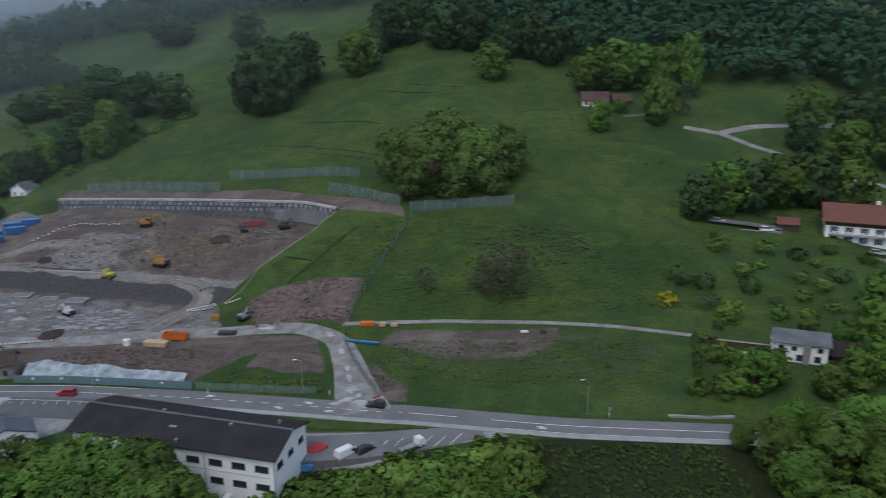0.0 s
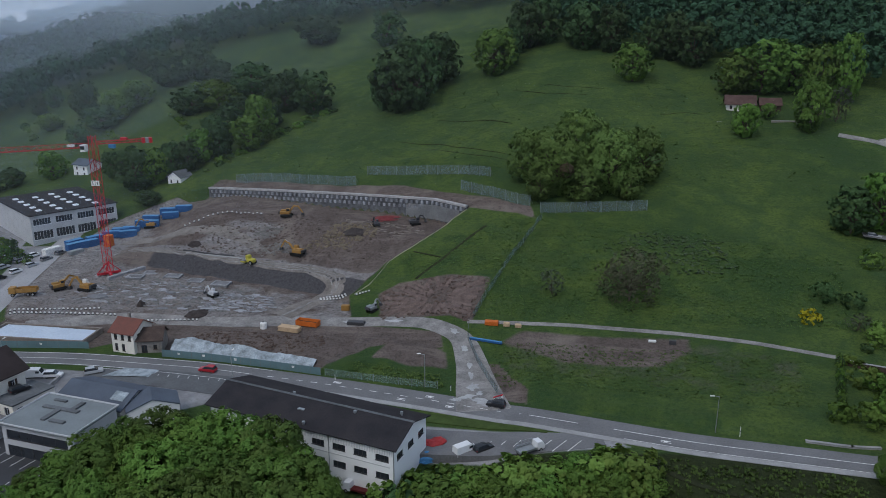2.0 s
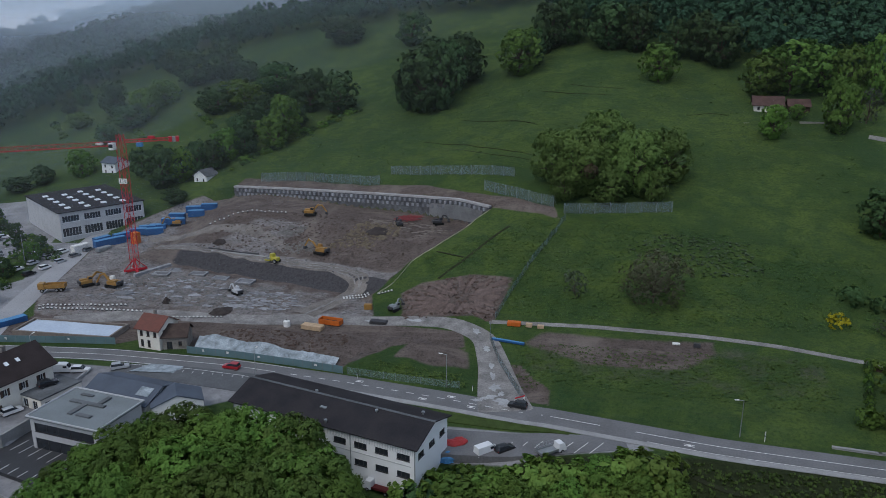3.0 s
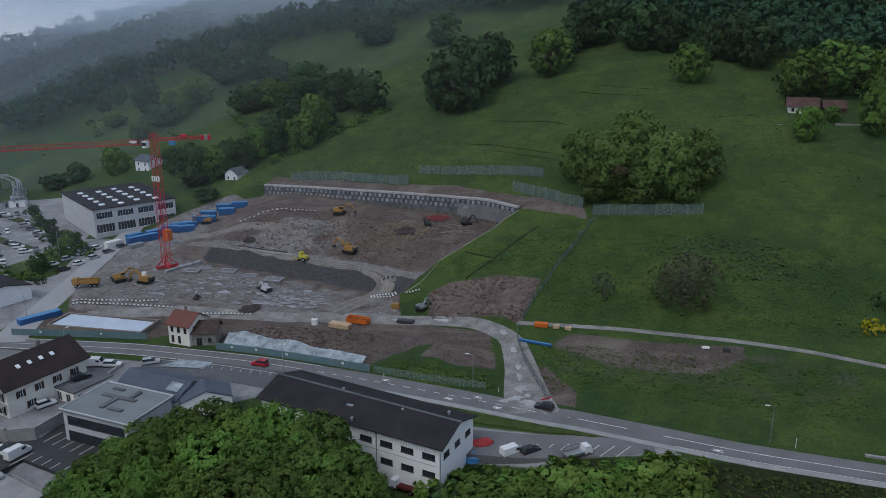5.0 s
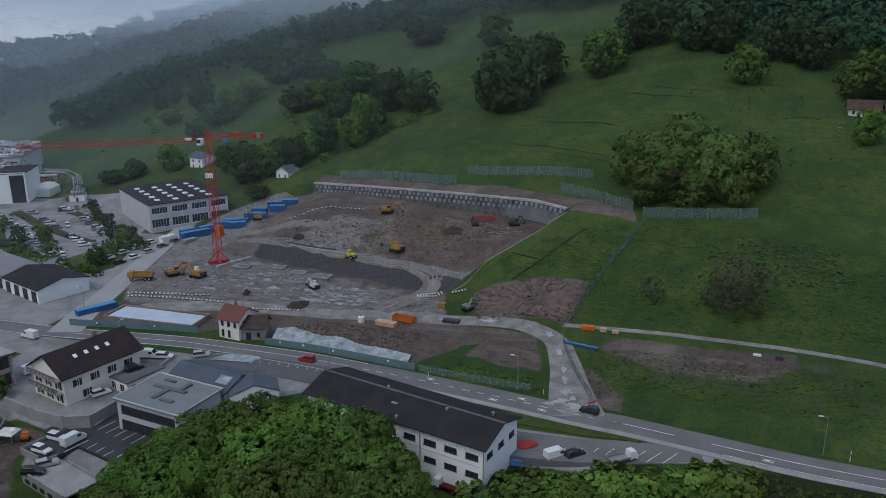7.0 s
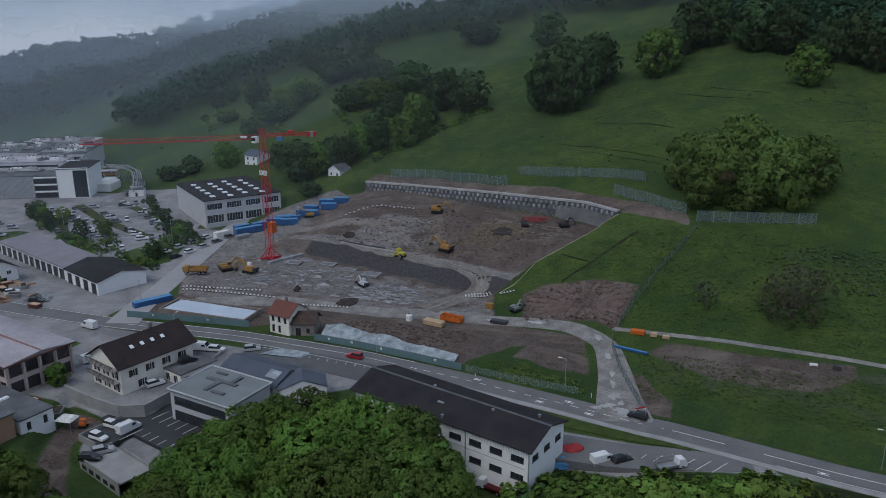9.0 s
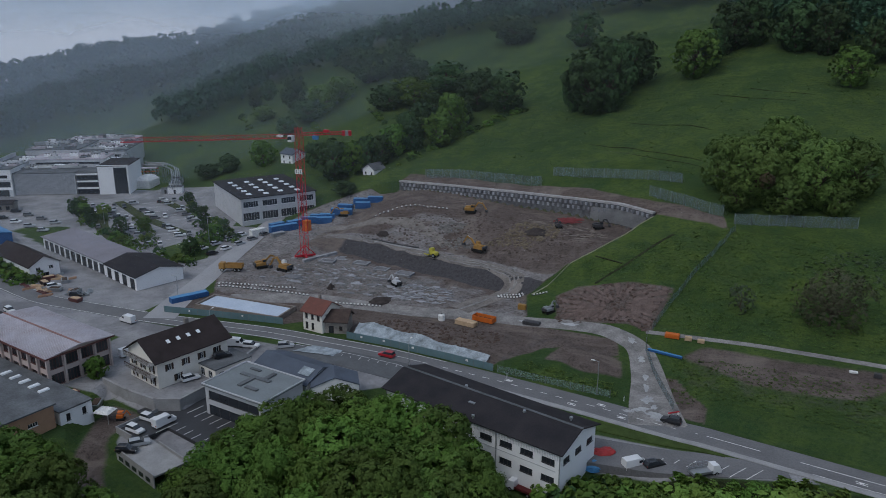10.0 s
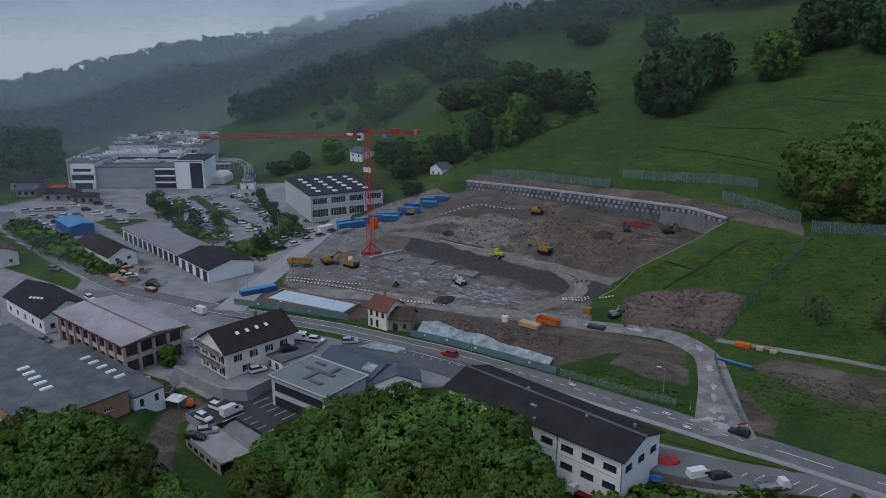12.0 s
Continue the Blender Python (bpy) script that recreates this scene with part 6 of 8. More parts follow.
def crane():
    x, y = -145.0, 214.0
    z = land_z(x, y) + 0.2
    ob = thing("tower_crane", x, y, z, 0, "tall red tower crane with a long level jib", "crane")
    top = 43.0 - z
    bm = bmesh.new()
    lattice(bm, (0, 0, 0.8), (0, 0, top - 1), 2.0, 2.0, 2.0)
    part("mast", bm, RED_STEEL, ob)
    bm = bmesh.new()
    for a in (45, 135):
        c, s = 3.6 * math.cos(math.radians(a)), 3.6 * math.sin(math.radians(a))
        bar(bm, (-c, -s, 0.5), (c, s, 0.5), 0.6, 0.7)
        part("base_beam", bm, RED_STEEL, ob)
        for k in (-1, 1):
            bm = bmesh.new()
            bar(bm, (k * c, k * s, 0.7), (0, 0, 4.2), 0.25)
            part("base_brace", bm, RED_STEEL, ob)
        bm = bmesh.new()
    bm.free()
    for a in (45, 135, 225, 315):
        c, s = 3.6 * math.cos(math.radians(a)), 3.6 * math.sin(math.radians(a))
        part("foot_block", boxed(c - 0.8, c + 0.8, s - 0.8, s + 0.8, -0.4, 0.3, bevel=0.05), CONCRETE, ob)
    d = Vector((-43, -30, 0)).normalized()
    bm = bmesh.new()
    lattice(bm, d * 1.2 + Vector((0, 0, top - 1.2)), d * 55 + Vector((0, 0, top - 1.0)), 1.3, 1.3, 1.6, True)
    part("jib", bm, RED_STEEL, ob)
    bm = bmesh.new()
    lattice(bm, -d * 1.2 + Vector((0, 0, top)), -d * 17 + Vector((0, 0, top)), 1.4, 0.8, 1.6)
    part("counter_jib", bm, RED_STEEL, ob)
    bm = bmesh.new()
    lattice(bm, (0, 0, top - 1), (0, 0, top + 2.2), 1.6, 1.6, 1.6)
    part("slewing_head", bm, RED_STEEL, ob)
    for i in range(3):
        p = -d * (14.5 + i * 1.1) + Vector((0, 0, top - 0.4))
        part("counterweight", boxed(-0.45, 0.45, -0.9, 0.9, -0.5, 1.1, bevel=0.04), RED_STEEL if i != 1 else CONCRETE, ob, at=Matrix.Translation(p) @ Matrix.Rotation(math.atan2(d.y, d.x), 4, "Z"))
    cab = part("cab", boxed(-0.8, 0.8, -0.9, 0.9, 0, 2.1, bevel=0.12), LINE, ob, "white operator's cab", at=Matrix.Translation(d * 2.2 + Vector((0.6, -1.4, top - 2.2))))
    part("pane", boxed(-0.7, 0.7, -0.95, -0.91, 0.7, 1.8), GLASS, cab)
    part("trolley", boxed(-0.9, 0.9, -0.6, 0.6, -0.6, 0), LINE, ob, "white hoist trolley", at=Matrix.Translation(d * 6 + Vector((0, 0, top - 0.1))))
    bm = bmesh.new()
    tube(bm, d * 6 + Vector((0, 0, top - 3.5)), d * 6 + Vector((0, 0, top - 0.5)), 0.05, n=5)
    part("hook_rope", bm, DARK_METAL, ob)
    part("winch", boxed(-1.0, 1.0, -0.5, 0.5, 0, 0.8, bevel=0.1), RED_STEEL, ob, at=Matrix.Translation(-d * 9 + Vector((0, 0, top + 0.4))))
    part("control_box", boxed(-1.0, 1.0, -0.5, 0.5, -0.7, 0.5, bevel=0.08), BLUE_SHEET, ob, "light blue box under the counter jib", at=Matrix.Translation(-d * 5.4 + Vector((0, 0, top - 1.2))))
    for s in (-1, 1):
        sg = part("sign_board", boxed(s * 0.75 - 0.65, s * 0.75 + 0.65, -1.2, -1.12, 0, 1.6), LINE, ob, "white square sign on the mast", at=Matrix.Translation((0, 0, top - 13)))
        part("sign_bar", boxed(s * 0.75 - 0.12, s * 0.75 + 0.12, -1.25, -1.21, 0.25, 1.35), DARK_METAL, sg)


crane()


# ---- machines ----
def wheel(parent, x, y, r, w, z=None):
    t = bmesh.new()
    z = r if z is None else z
    tube(t, (x, y - w / 2, z), (x, y + w / 2, z), r, n=14)
    o = part("wheel", t, TYRE, parent)
    h = bmesh.new()
    tube(h, (x, y - w / 2 - 0.01, z), (x, y + w / 2 + 0.01, z), r * 0.58, n=10)
    part("rim", h, STEEL, o)


def tracks(ob, length, gauge, width, h):
    for s in (-1, 1):
        bm = boxed(-length / 2, length / 2, s * gauge / 2 - width / 2, s * gauge / 2 + width / 2, 0, h, bevel=h * 0.3)
        for i in range(int(length / 0.28)):
            x = -length / 2 + 0.2 + i * 0.28
            box(bm, x, x + 0.1, s * gauge / 2 - width / 2, s * gauge / 2 + width / 2, h, h + 0.05)
        part("track", bm, TYRE, ob)
    part("undercarriage", boxed(-length * 0.3, length * 0.3, -gauge / 2, gauge / 2, h * 0.4, h + 0.15), DARK_METAL, ob)


def excavator(x, y, turn, mat, label, size=1.0, reach=(3.2, 3.4), low=0.0, swing=0):
    ob = thing("excavator", x, y, land_z(x, y), turn, label, "excavator", "earth-moving machines")
    ob.scale = (size,) * 3
    tracks(ob, 4.2, 2.3, 0.6, 0.85)
    m = Matrix.Rotation(radians(swing), 4, "Z")
    bd = part("body", boxed(-2.2, 1.3, -1.3, 1.3, 1.05, 2.1, bevel=0.15), mat, ob, at=m)
    part("counterweight", boxed(-2.75, -2.1, -1.25, 1.25, 1.1, 2.15, bevel=0.2), DARK_METAL, bd)
    part("engine_cover", boxed(-2.0, 0.0, -0.2, 1.2, 2.1, 2.5, bevel=0.12), mat, bd)
    cb = part("cab", boxed(0.0, 1.5, -1.25, -0.2, 2.0, 3.2, taper=0.08, bevel=0.1), LINE if size > 1.01 else mat, ob, at=m)
    part("pane", boxed(1.44, 1.5, -1.15, -0.3, 2.3, 3.0), GLASS, cb)
    part("pane", boxed(0.2, 1.3, -1.27, -1.22, 2.3, 3.0), GLASS, cb)
    r1, r2 = reach
    bm = bmesh.new()
    p0, p1, p2 = Vector((1.0, 0.25, 1.7)), Vector((1.0 + r1 * 0.5, 0.25, 3.9)), Vector((1.0 + r1, 0.25, 3.9 - low))
    bar(bm, p0, p1, 0.42, 0.55)
    bar(bm, p1, p2, 0.4, 0.5)
    part("boom", bm, mat, ob, at=m)
    p3 = p2 + Vector((r2 * 0.45, 0, -r2 * 0.75))
    bm = bmesh.new()
    bar(bm, p2 + Vector((-0.4, 0, 0.3)), p3, 0.34, 0.4)
    part("stick", bm, mat, ob, at=m)
    bm = bmesh.new()
    tube(bm, p1 + Vector((0.2, 0, 0.3)), p2 + Vector((-0.4, 0, 0.3)), 0.09, n=6)
    tube(bm, (1.3, 0.25, 1.5), p1 + Vector((0, 0, -0.2)), 0.1, n=6)
    part("ram", bm, STEEL, ob, at=m)
    part("bucket", boxed(p3.x - 0.7, p3.x + 0.35, -0.4, 0.9, p3.z - 0.75, p3.z + 0.1, taper=0.15, bevel=0.1), DARK_METAL, ob, at=m)
    return ob


excavator(-101, 256.5, 10, YELLOW, "yellow-orange tracked excavator on the upper bench", 1.0, (3.4, 3.2), 0.2)
excavator(-87.5, 229.5, 165, YELLOW, "yellow tracked excavator with a grey counterweight on the slope", 1.0, (3.6, 3.4), -0.6)
excavator(-152, 199, 55, YELLOW, "long-armed yellow excavator beside the lower pit", 0.95, (5.0, 3.6), 1.2)
excavator(-143, 199, 170, YELLOW, "yellow excavator with a white cab beside the lower pit", 1.05, (3.6, 3.2), 0.8)
excavator(-103, 200, 150, GREY_WALL, "white and black compact excavator on the foundations", 0.75, (3.0, 2.6), 0.9)
excavator(-53, 251.5, 30, DARK_METAL, "grey compact excavator on the upper bench", 0.8, (2.6, 2.6), 0.4)
excavator(-66, 248.5, 120, DARK_METAL, "dark compact excavator on the upper bench", 0.7, (2.6, 2.6), 0.2)
excavator(-155, 257, 200, YELLOW, "yellow excavator beside the blue containers", 0.9, (3.2, 3.0), 0.5)
excavator(-53.5, 195, 60, STEEL, "grey-green compact excavator beside the site road", 0.75, (2.6, 2.6), 0.3)


def roller(x, y, turn):
    ob = thing("road_roller", x, y, land_z(x, y), turn, "lemon-yellow soil roller on the bench track", "roller", "earth-moving machines")
    bm = bmesh.new()
    tube(bm, (1.7, -1, 0.75), (1.7, 1, 0.75), 0.75, n=18)
    part("drum", bm, STEEL, ob)
    part("drum_frame", boxed(0.6, 2.6, -1.2, 1.2, 0.6, 0.95, bevel=0.06), LEMON, ob)
    part("body", boxed(-2.2, 0.2, -0.9, 0.9, 0.8, 1.9, bevel=0.2), LEMON, ob)
    c = part("cab", boxed(-0.6, 0.7, -0.8, 0.8, 1.5, 3.0, taper=0.08, bevel=0.08), LEMON, ob)
    part("pane", boxed(0.64, 0.7, -0.65, 0.65, 1.9, 2.8), GLASS, c)
    for s in (-1, 1):
        wheel(ob, -1.5, s * 0.85, 0.75, 0.5)


roller(-100.5, 221, 160)


def dumper(x, y, turn, mat, label):
    ob = thing("dump_truck", x, y, land_z(x, y) + 0.1, turn, label, "truck", "earth-moving machines")
    part("chassis", boxed(-3.6, 3.8, -0.5, 0.5, 0.8, 1.2), DARK_METAL, ob)
    c = part("cab", boxed(2.0, 3.9, -1.2, 1.2, 0.9, 2.8, taper=0.1, bevel=0.15), mat, ob)
    part("pane", boxed(3.82, 3.92, -1.0, 1.0, 1.8, 2.5), GLASS, c)
    bm = bmesh.new()
    box(bm, -3.8, 1.8, -1.3, 1.3, 1.25, 1.45)
    for a in ((-3.8, 1.8, -1.3, -1.15), (-3.8, 1.8, 1.15, 1.3), (1.65, 1.8, -1.15, 1.15), (-3.8, -3.65, -1.15, 1.15)):
        box(bm, *a, 1.45, 2.4)
    part("skip", bm, mat, ob)
    for px in (2.8, -1.4, -2.7):
        for s in (-1, 1):
            wheel(ob, px, s * 1.0, 0.55, 0.4)




def open_skip(x, y, turn, mat, label, l=6.2, w=2.4, h=1.5):
    """An open roll-off skip: floor, four leaning sides with ribs, and a hook frame."""
    ob = thing("skip", x, y, land_z(x, y) + 0.08, turn, label, "skip", "site containers")
    part("floor", boxed(-l / 2, l / 2, -w / 2, w / 2, 0.15, 0.3), mat, ob)
    for a in ((-l / 2, l / 2, -w / 2, -w / 2 + 0.1), (-l / 2, l / 2, w / 2 - 0.1, w / 2), (-l / 2, -l / 2 + 0.1, -w / 2 + 0.1, w / 2 - 0.1), (l / 2 - 0.1, l / 2, -w / 2 + 0.1, w / 2 - 0.1)):
        part("side", boxed(*a, 0.3, h), mat, ob)
    first = None
    for s in (-1, 1):
        for k in range(7):
            m = Matrix.Translation((-l / 2 + 0.35 + k * (l - 0.7) / 6, s * (w / 2 + 0.05), 0))
            if first is None:
                first = part("rib", boxed(-0.06, 0.06, -0.05, 0.05, 0.15, h + 0.02), mat, ob, at=m)
            else:
                share("rib", first, ob, m)
    part("runner", boxed(-l / 2, l / 2, -0.6, -0.45, 0, 0.15), DARK_METAL, ob)
    part("runner", boxed(-l / 2, l / 2, 0.45, 0.6, 0, 0.15), DARK_METAL, ob)
    part("rubble_load", boxed(-l / 2 + 0.15, l / 2 - 0.15, -w / 2 + 0.15, w / 2 - 0.15, 0.3, 0.75, bevel=0.15), DARK_WOOD, ob)


open_skip(-68.8, 185.4, 172, ORANGE, "open orange steel skip beside the site road")
dumper(-159, 192.5, 200, YELLOW, "yellow site dumper at the edge of the pit")


def container(x, y, turn, mat, label, l=6.0, w=2.4, h=2.5, z=None):
    ob = thing("container", x, y, land_z(x, y) - 0.05 if z is None else z, turn, label, "container", "site containers")
    bm = boxed(-l / 2, l / 2, -w / 2, w / 2, 0.1, h, bevel=0.04)
    n = int(l / 0.3)
    for i in range(n):
        for s in (-1, 1):
            xx = -l / 2 + 0.15 + i * 0.3
            box(bm, xx, xx + 0.14, s * w / 2 - 0.04 * (s < 0), s * w / 2 + 0.04 * (s > 0), 0.25, h - 0.2)
    part("shell", bm, mat, ob)
    part("roof_panel", boxed(-l / 2 + 0.1, l / 2 - 0.1, -w / 2 + 0.1, w / 2 - 0.1, h, h + 0.06), BLUE_SHEET if mat is BLUE else mat, ob)
    part("door", boxed(l / 2, l / 2 + 0.05, -w / 2 + 0.15, w / 2 - 0.15, 0.2, h - 0.2), mat, ob)
    return ob


for x, y, a in ((-171, 235, 62), (-169, 243.5, 60), (-165.5, 248.5, 25), (-161, 254.5, 20), (-155, 257.8, 22), (-164, 252.5, 22), (-158.5, 259, 20), (-153.5, 268.5, 20), (-150.5, 264.5, 24), (-158, 263.5, 12), (-168.5, 239.5, 58), (-160, 250.5, 30), (-174, 239, 66), (-148, 270.5, 18)):
    container(x, y, a, BLUE, "blue steel site container beside the hall")
container(-161.5, 240.5, 80, ORANGE, "orange upright site cabin", 2.4, 2.4, 4.2)
container(-168, 231, 65, STEEL, "grey flat site skip", 5, 2.2, 1.3)
container(-178, 232, 70, LINE, "white lorry box on the side road", 6, 2.4, 2.8)
for x, y in ((-156.0, 165.4), (-153.6, 169.6)):
    container(x, y, 62, BLUE, "blue open container beside the trench", 6.2, 2.3, 1.6)
container(-61.5, 196, 5, YELLOW, "small yellow generator cabin", 2.2, 1.3, 1.5)
container(-20, 178.2, -12, BLUE, "low blue steel beam box on the grass", 8.5, 0.8, 0.6)
container(-19.5, 186.6, 0, ORANGE, "orange skip beside the path", 3.4, 1.6, 1.1)
container(-15.6, 186.4, 0, PALE_WOOD, "stack of pale wooden pallets", 1.6, 1.2, 1.0)
container(-12.6, 186.2, 0, PALE_WOOD, "stack of pale wooden pallets", 1.6, 1.2, 0.8)
container(-56, 187.4, -2, DARK_METAL, "dark open steel trailer", 4.6, 1.9, 0.9)


container(20.6, 183.0, 4, LINE, "small white trough on the cleared plot", 1.8, 0.8, 0.5)
container(25.4, 182.6, -8, DARK_METAL, "small dark pump on the cleared plot", 1.6, 1.1, 1.0)


def timber(x, y, turn):
    ob = thing("timber_stack", x, y, land_z(x, y), turn, "neat stack of pale sawn timber", "timber")
    first = None
    for r in range(4):
        for k in range(7):
            m = Matrix.Translation((0.1 * ((r + k) % 3), -1.0 + k * 0.33, 0.15 + r * 0.3))
            if first is None:
                first = part("plank", boxed(-2.9, 2.9, -0.14, 0.14, 0, 0.26), PALE_WOOD, ob, at=m)
            else:
                share("plank", first, ob, m)


timber(-72.5, 181.3, -8)
tank = thing("water_tank", -80, 182, land_z(-80, 182), 0, "round white plastic water tank", "tank")
bm = bmesh.new()
tube(bm, (0, 0, 0), (0, 0, 1.5), 0.9, n=16)
tube(bm, (0, 0, 1.5), (0, 0, 1.85), 0.9, 0.35, n=16)
part("shell", bm, LINE, tank)
part("lid", boxed(-0.25, 0.25, -0.25, 0.25, 1.84, 1.98, bevel=0.05), DARK_METAL, tank)

# rows of barrier blocks
BLOCK = thing("barrier_block", 0, 0, 0, 0, "small white-topped barrier block on the earth", "barrier", "barrier rows")
part("base", boxed(-0.34, 0.34, -0.22, 0.22, 0, 0.25), DARK_METAL, BLOCK)
part("top", boxed(-0.26, 0.26, -0.17, 0.17, 0.25, 0.6, taper=0.06), LINE, BLOCK)
used = False
for line, gap in (([(-154.7, 181), (-129.7, 185.3)], 1.25), ([(-153.1, 178.9), (-122.3, 182.2)], 1.25), ([(-113, 181.4), (-99.5, 184)], 1.1), ([(-71.3, 203.6), (-64.4, 207.6)], 0.9), ([(-70.6, 202), (-63.4, 205.4)], 0.9), ([(-60.5, 204), (-56.6, 206)], 0.9),
                  ([(-137, 250), (-133, 254), (-122.1, 259.5), (-110, 257.8)], 1.7)):
    for x, y, a in run_points(line, gap):
        m = pose(x, y, land_z(x, y) - 0.03, 0, 0, a + (x * 71 % 30) - 15)
        if not used:
            BLOCK.matrix_basis, used = m, True
        else:
            copy_thing(BLOCK, m)


# ---- foundations, rubble and ruts in the pit ----
rng = random.Random(11)
PAD = material("damp_concrete", (0.2, 0.205, 0.215), 0.85, 0.35, 0.4, 0.15, 4.0, 0, (0.12, 0.122, 0.13))
PALE_PAD = material("pale_site_concrete", (0.36, 0.365, 0.385), 0.85, 0.5, 0.5, 0.15, 4.0, 0, (0.17, 0.172, 0.18))
for x, y, a in ((-134.9, 212.2, 8), (-132.4, 218.4, 8), (-123.4, 214.8, 4), (-114.7, 212.6, 2), (-105.2, 210.2, 0)):
    o = thing("footing", x, y, land_z(x, y), a, "square concrete footing with a pale rim in the pit", "footing", "footings")
    w, d = rng.uniform(2.3, 2.9), rng.uniform(1.5, 2.0)
    part("base", boxed(-w, w, -d, d, -0.4, 0.25, bevel=0.05), PAD, o)
    for x0, x1, y0, y1 in ((-w, w, -d, -d + 0.35), (-w, w, d - 0.35, d), (-w, -w + 0.35, -d + 0.35, d - 0.35), (w - 0.35, w, -d + 0.35, d - 0.35)):
        part("rim", boxed(x0, x1, y0, y1, 0.254, 0.5), PALE_PAD, o)
beam = thing("kerb_beam", -142.4, 209.0, land_z(-140, 215), math.degrees(math.atan2(12.5, 5.2)), "long pale concrete ground beam", "beam")
part("beam", boxed(0, 13.6, -0.6, 0.6, -0.5, 0.55, bevel=0.04), PALE_PAD, beam)
for i, (x, y, r, k) in enumerate(((-136.9, 194.4, 4.0, 2.0), (-121.1, 203.2, 2.6, 2.2), (-128.3, 206.6, 1.6, 2.0), (-110.1, 197.9, 2.6, 1.8), (-115.1, 196.9, 2.2, 2.0), (-123.4, 209.6, 1.8, 2.6), (-116.7, 207.9, 1.6, 2.4), (-120, 194.6, 1.8, 2.4), (-125.9, 196.1, 1.8, 2.2),
                                 (-112.9, 188.8, 1.6, 3.0), (-107.3, 189.4, 1.5, 2.4), (-104.4, 198.7, 1.8, 2.0), (-98.4, 201.5, 1.6, 2.4), (-126.2, 203, 1.6, 2.6), (-131, 200, 1.7, 2.4), (-117, 201, 2.0, 1.6), (-106, 203.5, 1.6, 2.2), (-92, 196, 1.8, 2.6), (-140, 203, 1.6, 2.5), (-133, 190.5, 1.6, 3.4))):
    o = thing("foundation_slab", x, y, land_z(x, y) - 0.02, rng.uniform(-14, 10), "ragged pale broken concrete slab in the pit", "slab", "foundation slabs")
    n = 13
    ring = [(r * k * 0.5 * rng.uniform(0.55, 1.15) * math.cos(q * math.tau / n), r * 0.55 * rng.uniform(0.5, 1.2) * math.sin(q * math.tau / n)) for q in range(n)]
    bm = bmesh.new()
    lo, hi = [bm.verts.new((p, q, -0.4)) for p, q in ring], [bm.verts.new((p * 0.96, q * 0.94, 0.14 + rng.uniform(-0.04, 0.1))) for p, q in ring]
    mid = bm.verts.new((0, 0, 0.2))
    for q in range(n):
        bm.faces.new((lo[q], lo[(q + 1) % n], hi[(q + 1) % n], hi[q]))
        bm.faces.new((hi[q], hi[(q + 1) % n], mid))
    part("slab", bm, PALE_PAD if i % 3 else PAD, o)
for i, (x, y, r, h, lab) in enumerate(((-126.5, 236.4, 2.6, 1.5, "dark cone of tipped earth on the bench"), (-101.3, 187.2, 3.6, 1.0, "low black heap of spoil beside the track"), (-120, 190, 1.6, 1.4, "dark heap of spoil in the pit"), (-72, 243, 4.5, 1.6, "brown heap of spoil on the slope"))):
    o = thing("spoil_heap", x, y, land_z(x, y) - 0.2, i * 50, lab, "heap", "spoil heaps")
    bm = bmesh.new()
    bmesh.ops.create_icosphere(bm, subdivisions=3, radius=1)
    for v in bm.verts:
        q = 1 + 0.3 * noise.noise(v.co * 1.6 + Vector((x, y, i)))
        k = max(0.0, v.co.z)
        v.co = Vector((v.co.x * r * q * (1 - 0.45 * k), v.co.y * r * 0.8 * q * (1 - 0.45 * k), k * h * q))
    part("earth", bm, material("spoil", (0.06, 0.05, 0.047), 0.95, 0.4, 0.8, 0.5, 4.0), o)


def boards(seed, count, corners, mat, label):
    """Loose planks and sheets, mostly lying one way."""
    rng = np.random.default_rng(seed)
    places = in_poly(corners)(rng, count)
    z = land(places[:, 0], places[:, 1])
    quads = np.array([(4, 5, 6, 7), (0, 1, 5, 4), (1, 2, 6, 5), (2, 3, 7, 6), (3, 0, 4, 7)])
    unit = np.array([(-1, -1, -1), (1, -1, -1), (1, 1, -1), (-1, 1, -1), (-1, -1, 1), (1, -1, 1), (1, 1, 1), (-1, 1, 1)], float)
    vs, fs = [], []
    for k, ((x, y), h) in enumerate(zip(places, z)):
        p = unit * (rng.uniform(0.4, 1.5), rng.uniform(0.1, 0.35), 0.07)
        a = radians(8) + rng.normal() * 0.35
        vs.append(np.stack([p[:, 0] * np.cos(a) - p[:, 1] * np.sin(a) + x, p[:, 0] * np.sin(a) + p[:, 1] * np.cos(a) + y, p[:, 2] + h + 0.1], -1))
        fs.append(quads + 8 * k)
    return tagged(link_mesh("loose_boards", np.concatenate(vs).tolist(), np.concatenate(fs).tolist(), mat), label, "boards", kind="stuff")


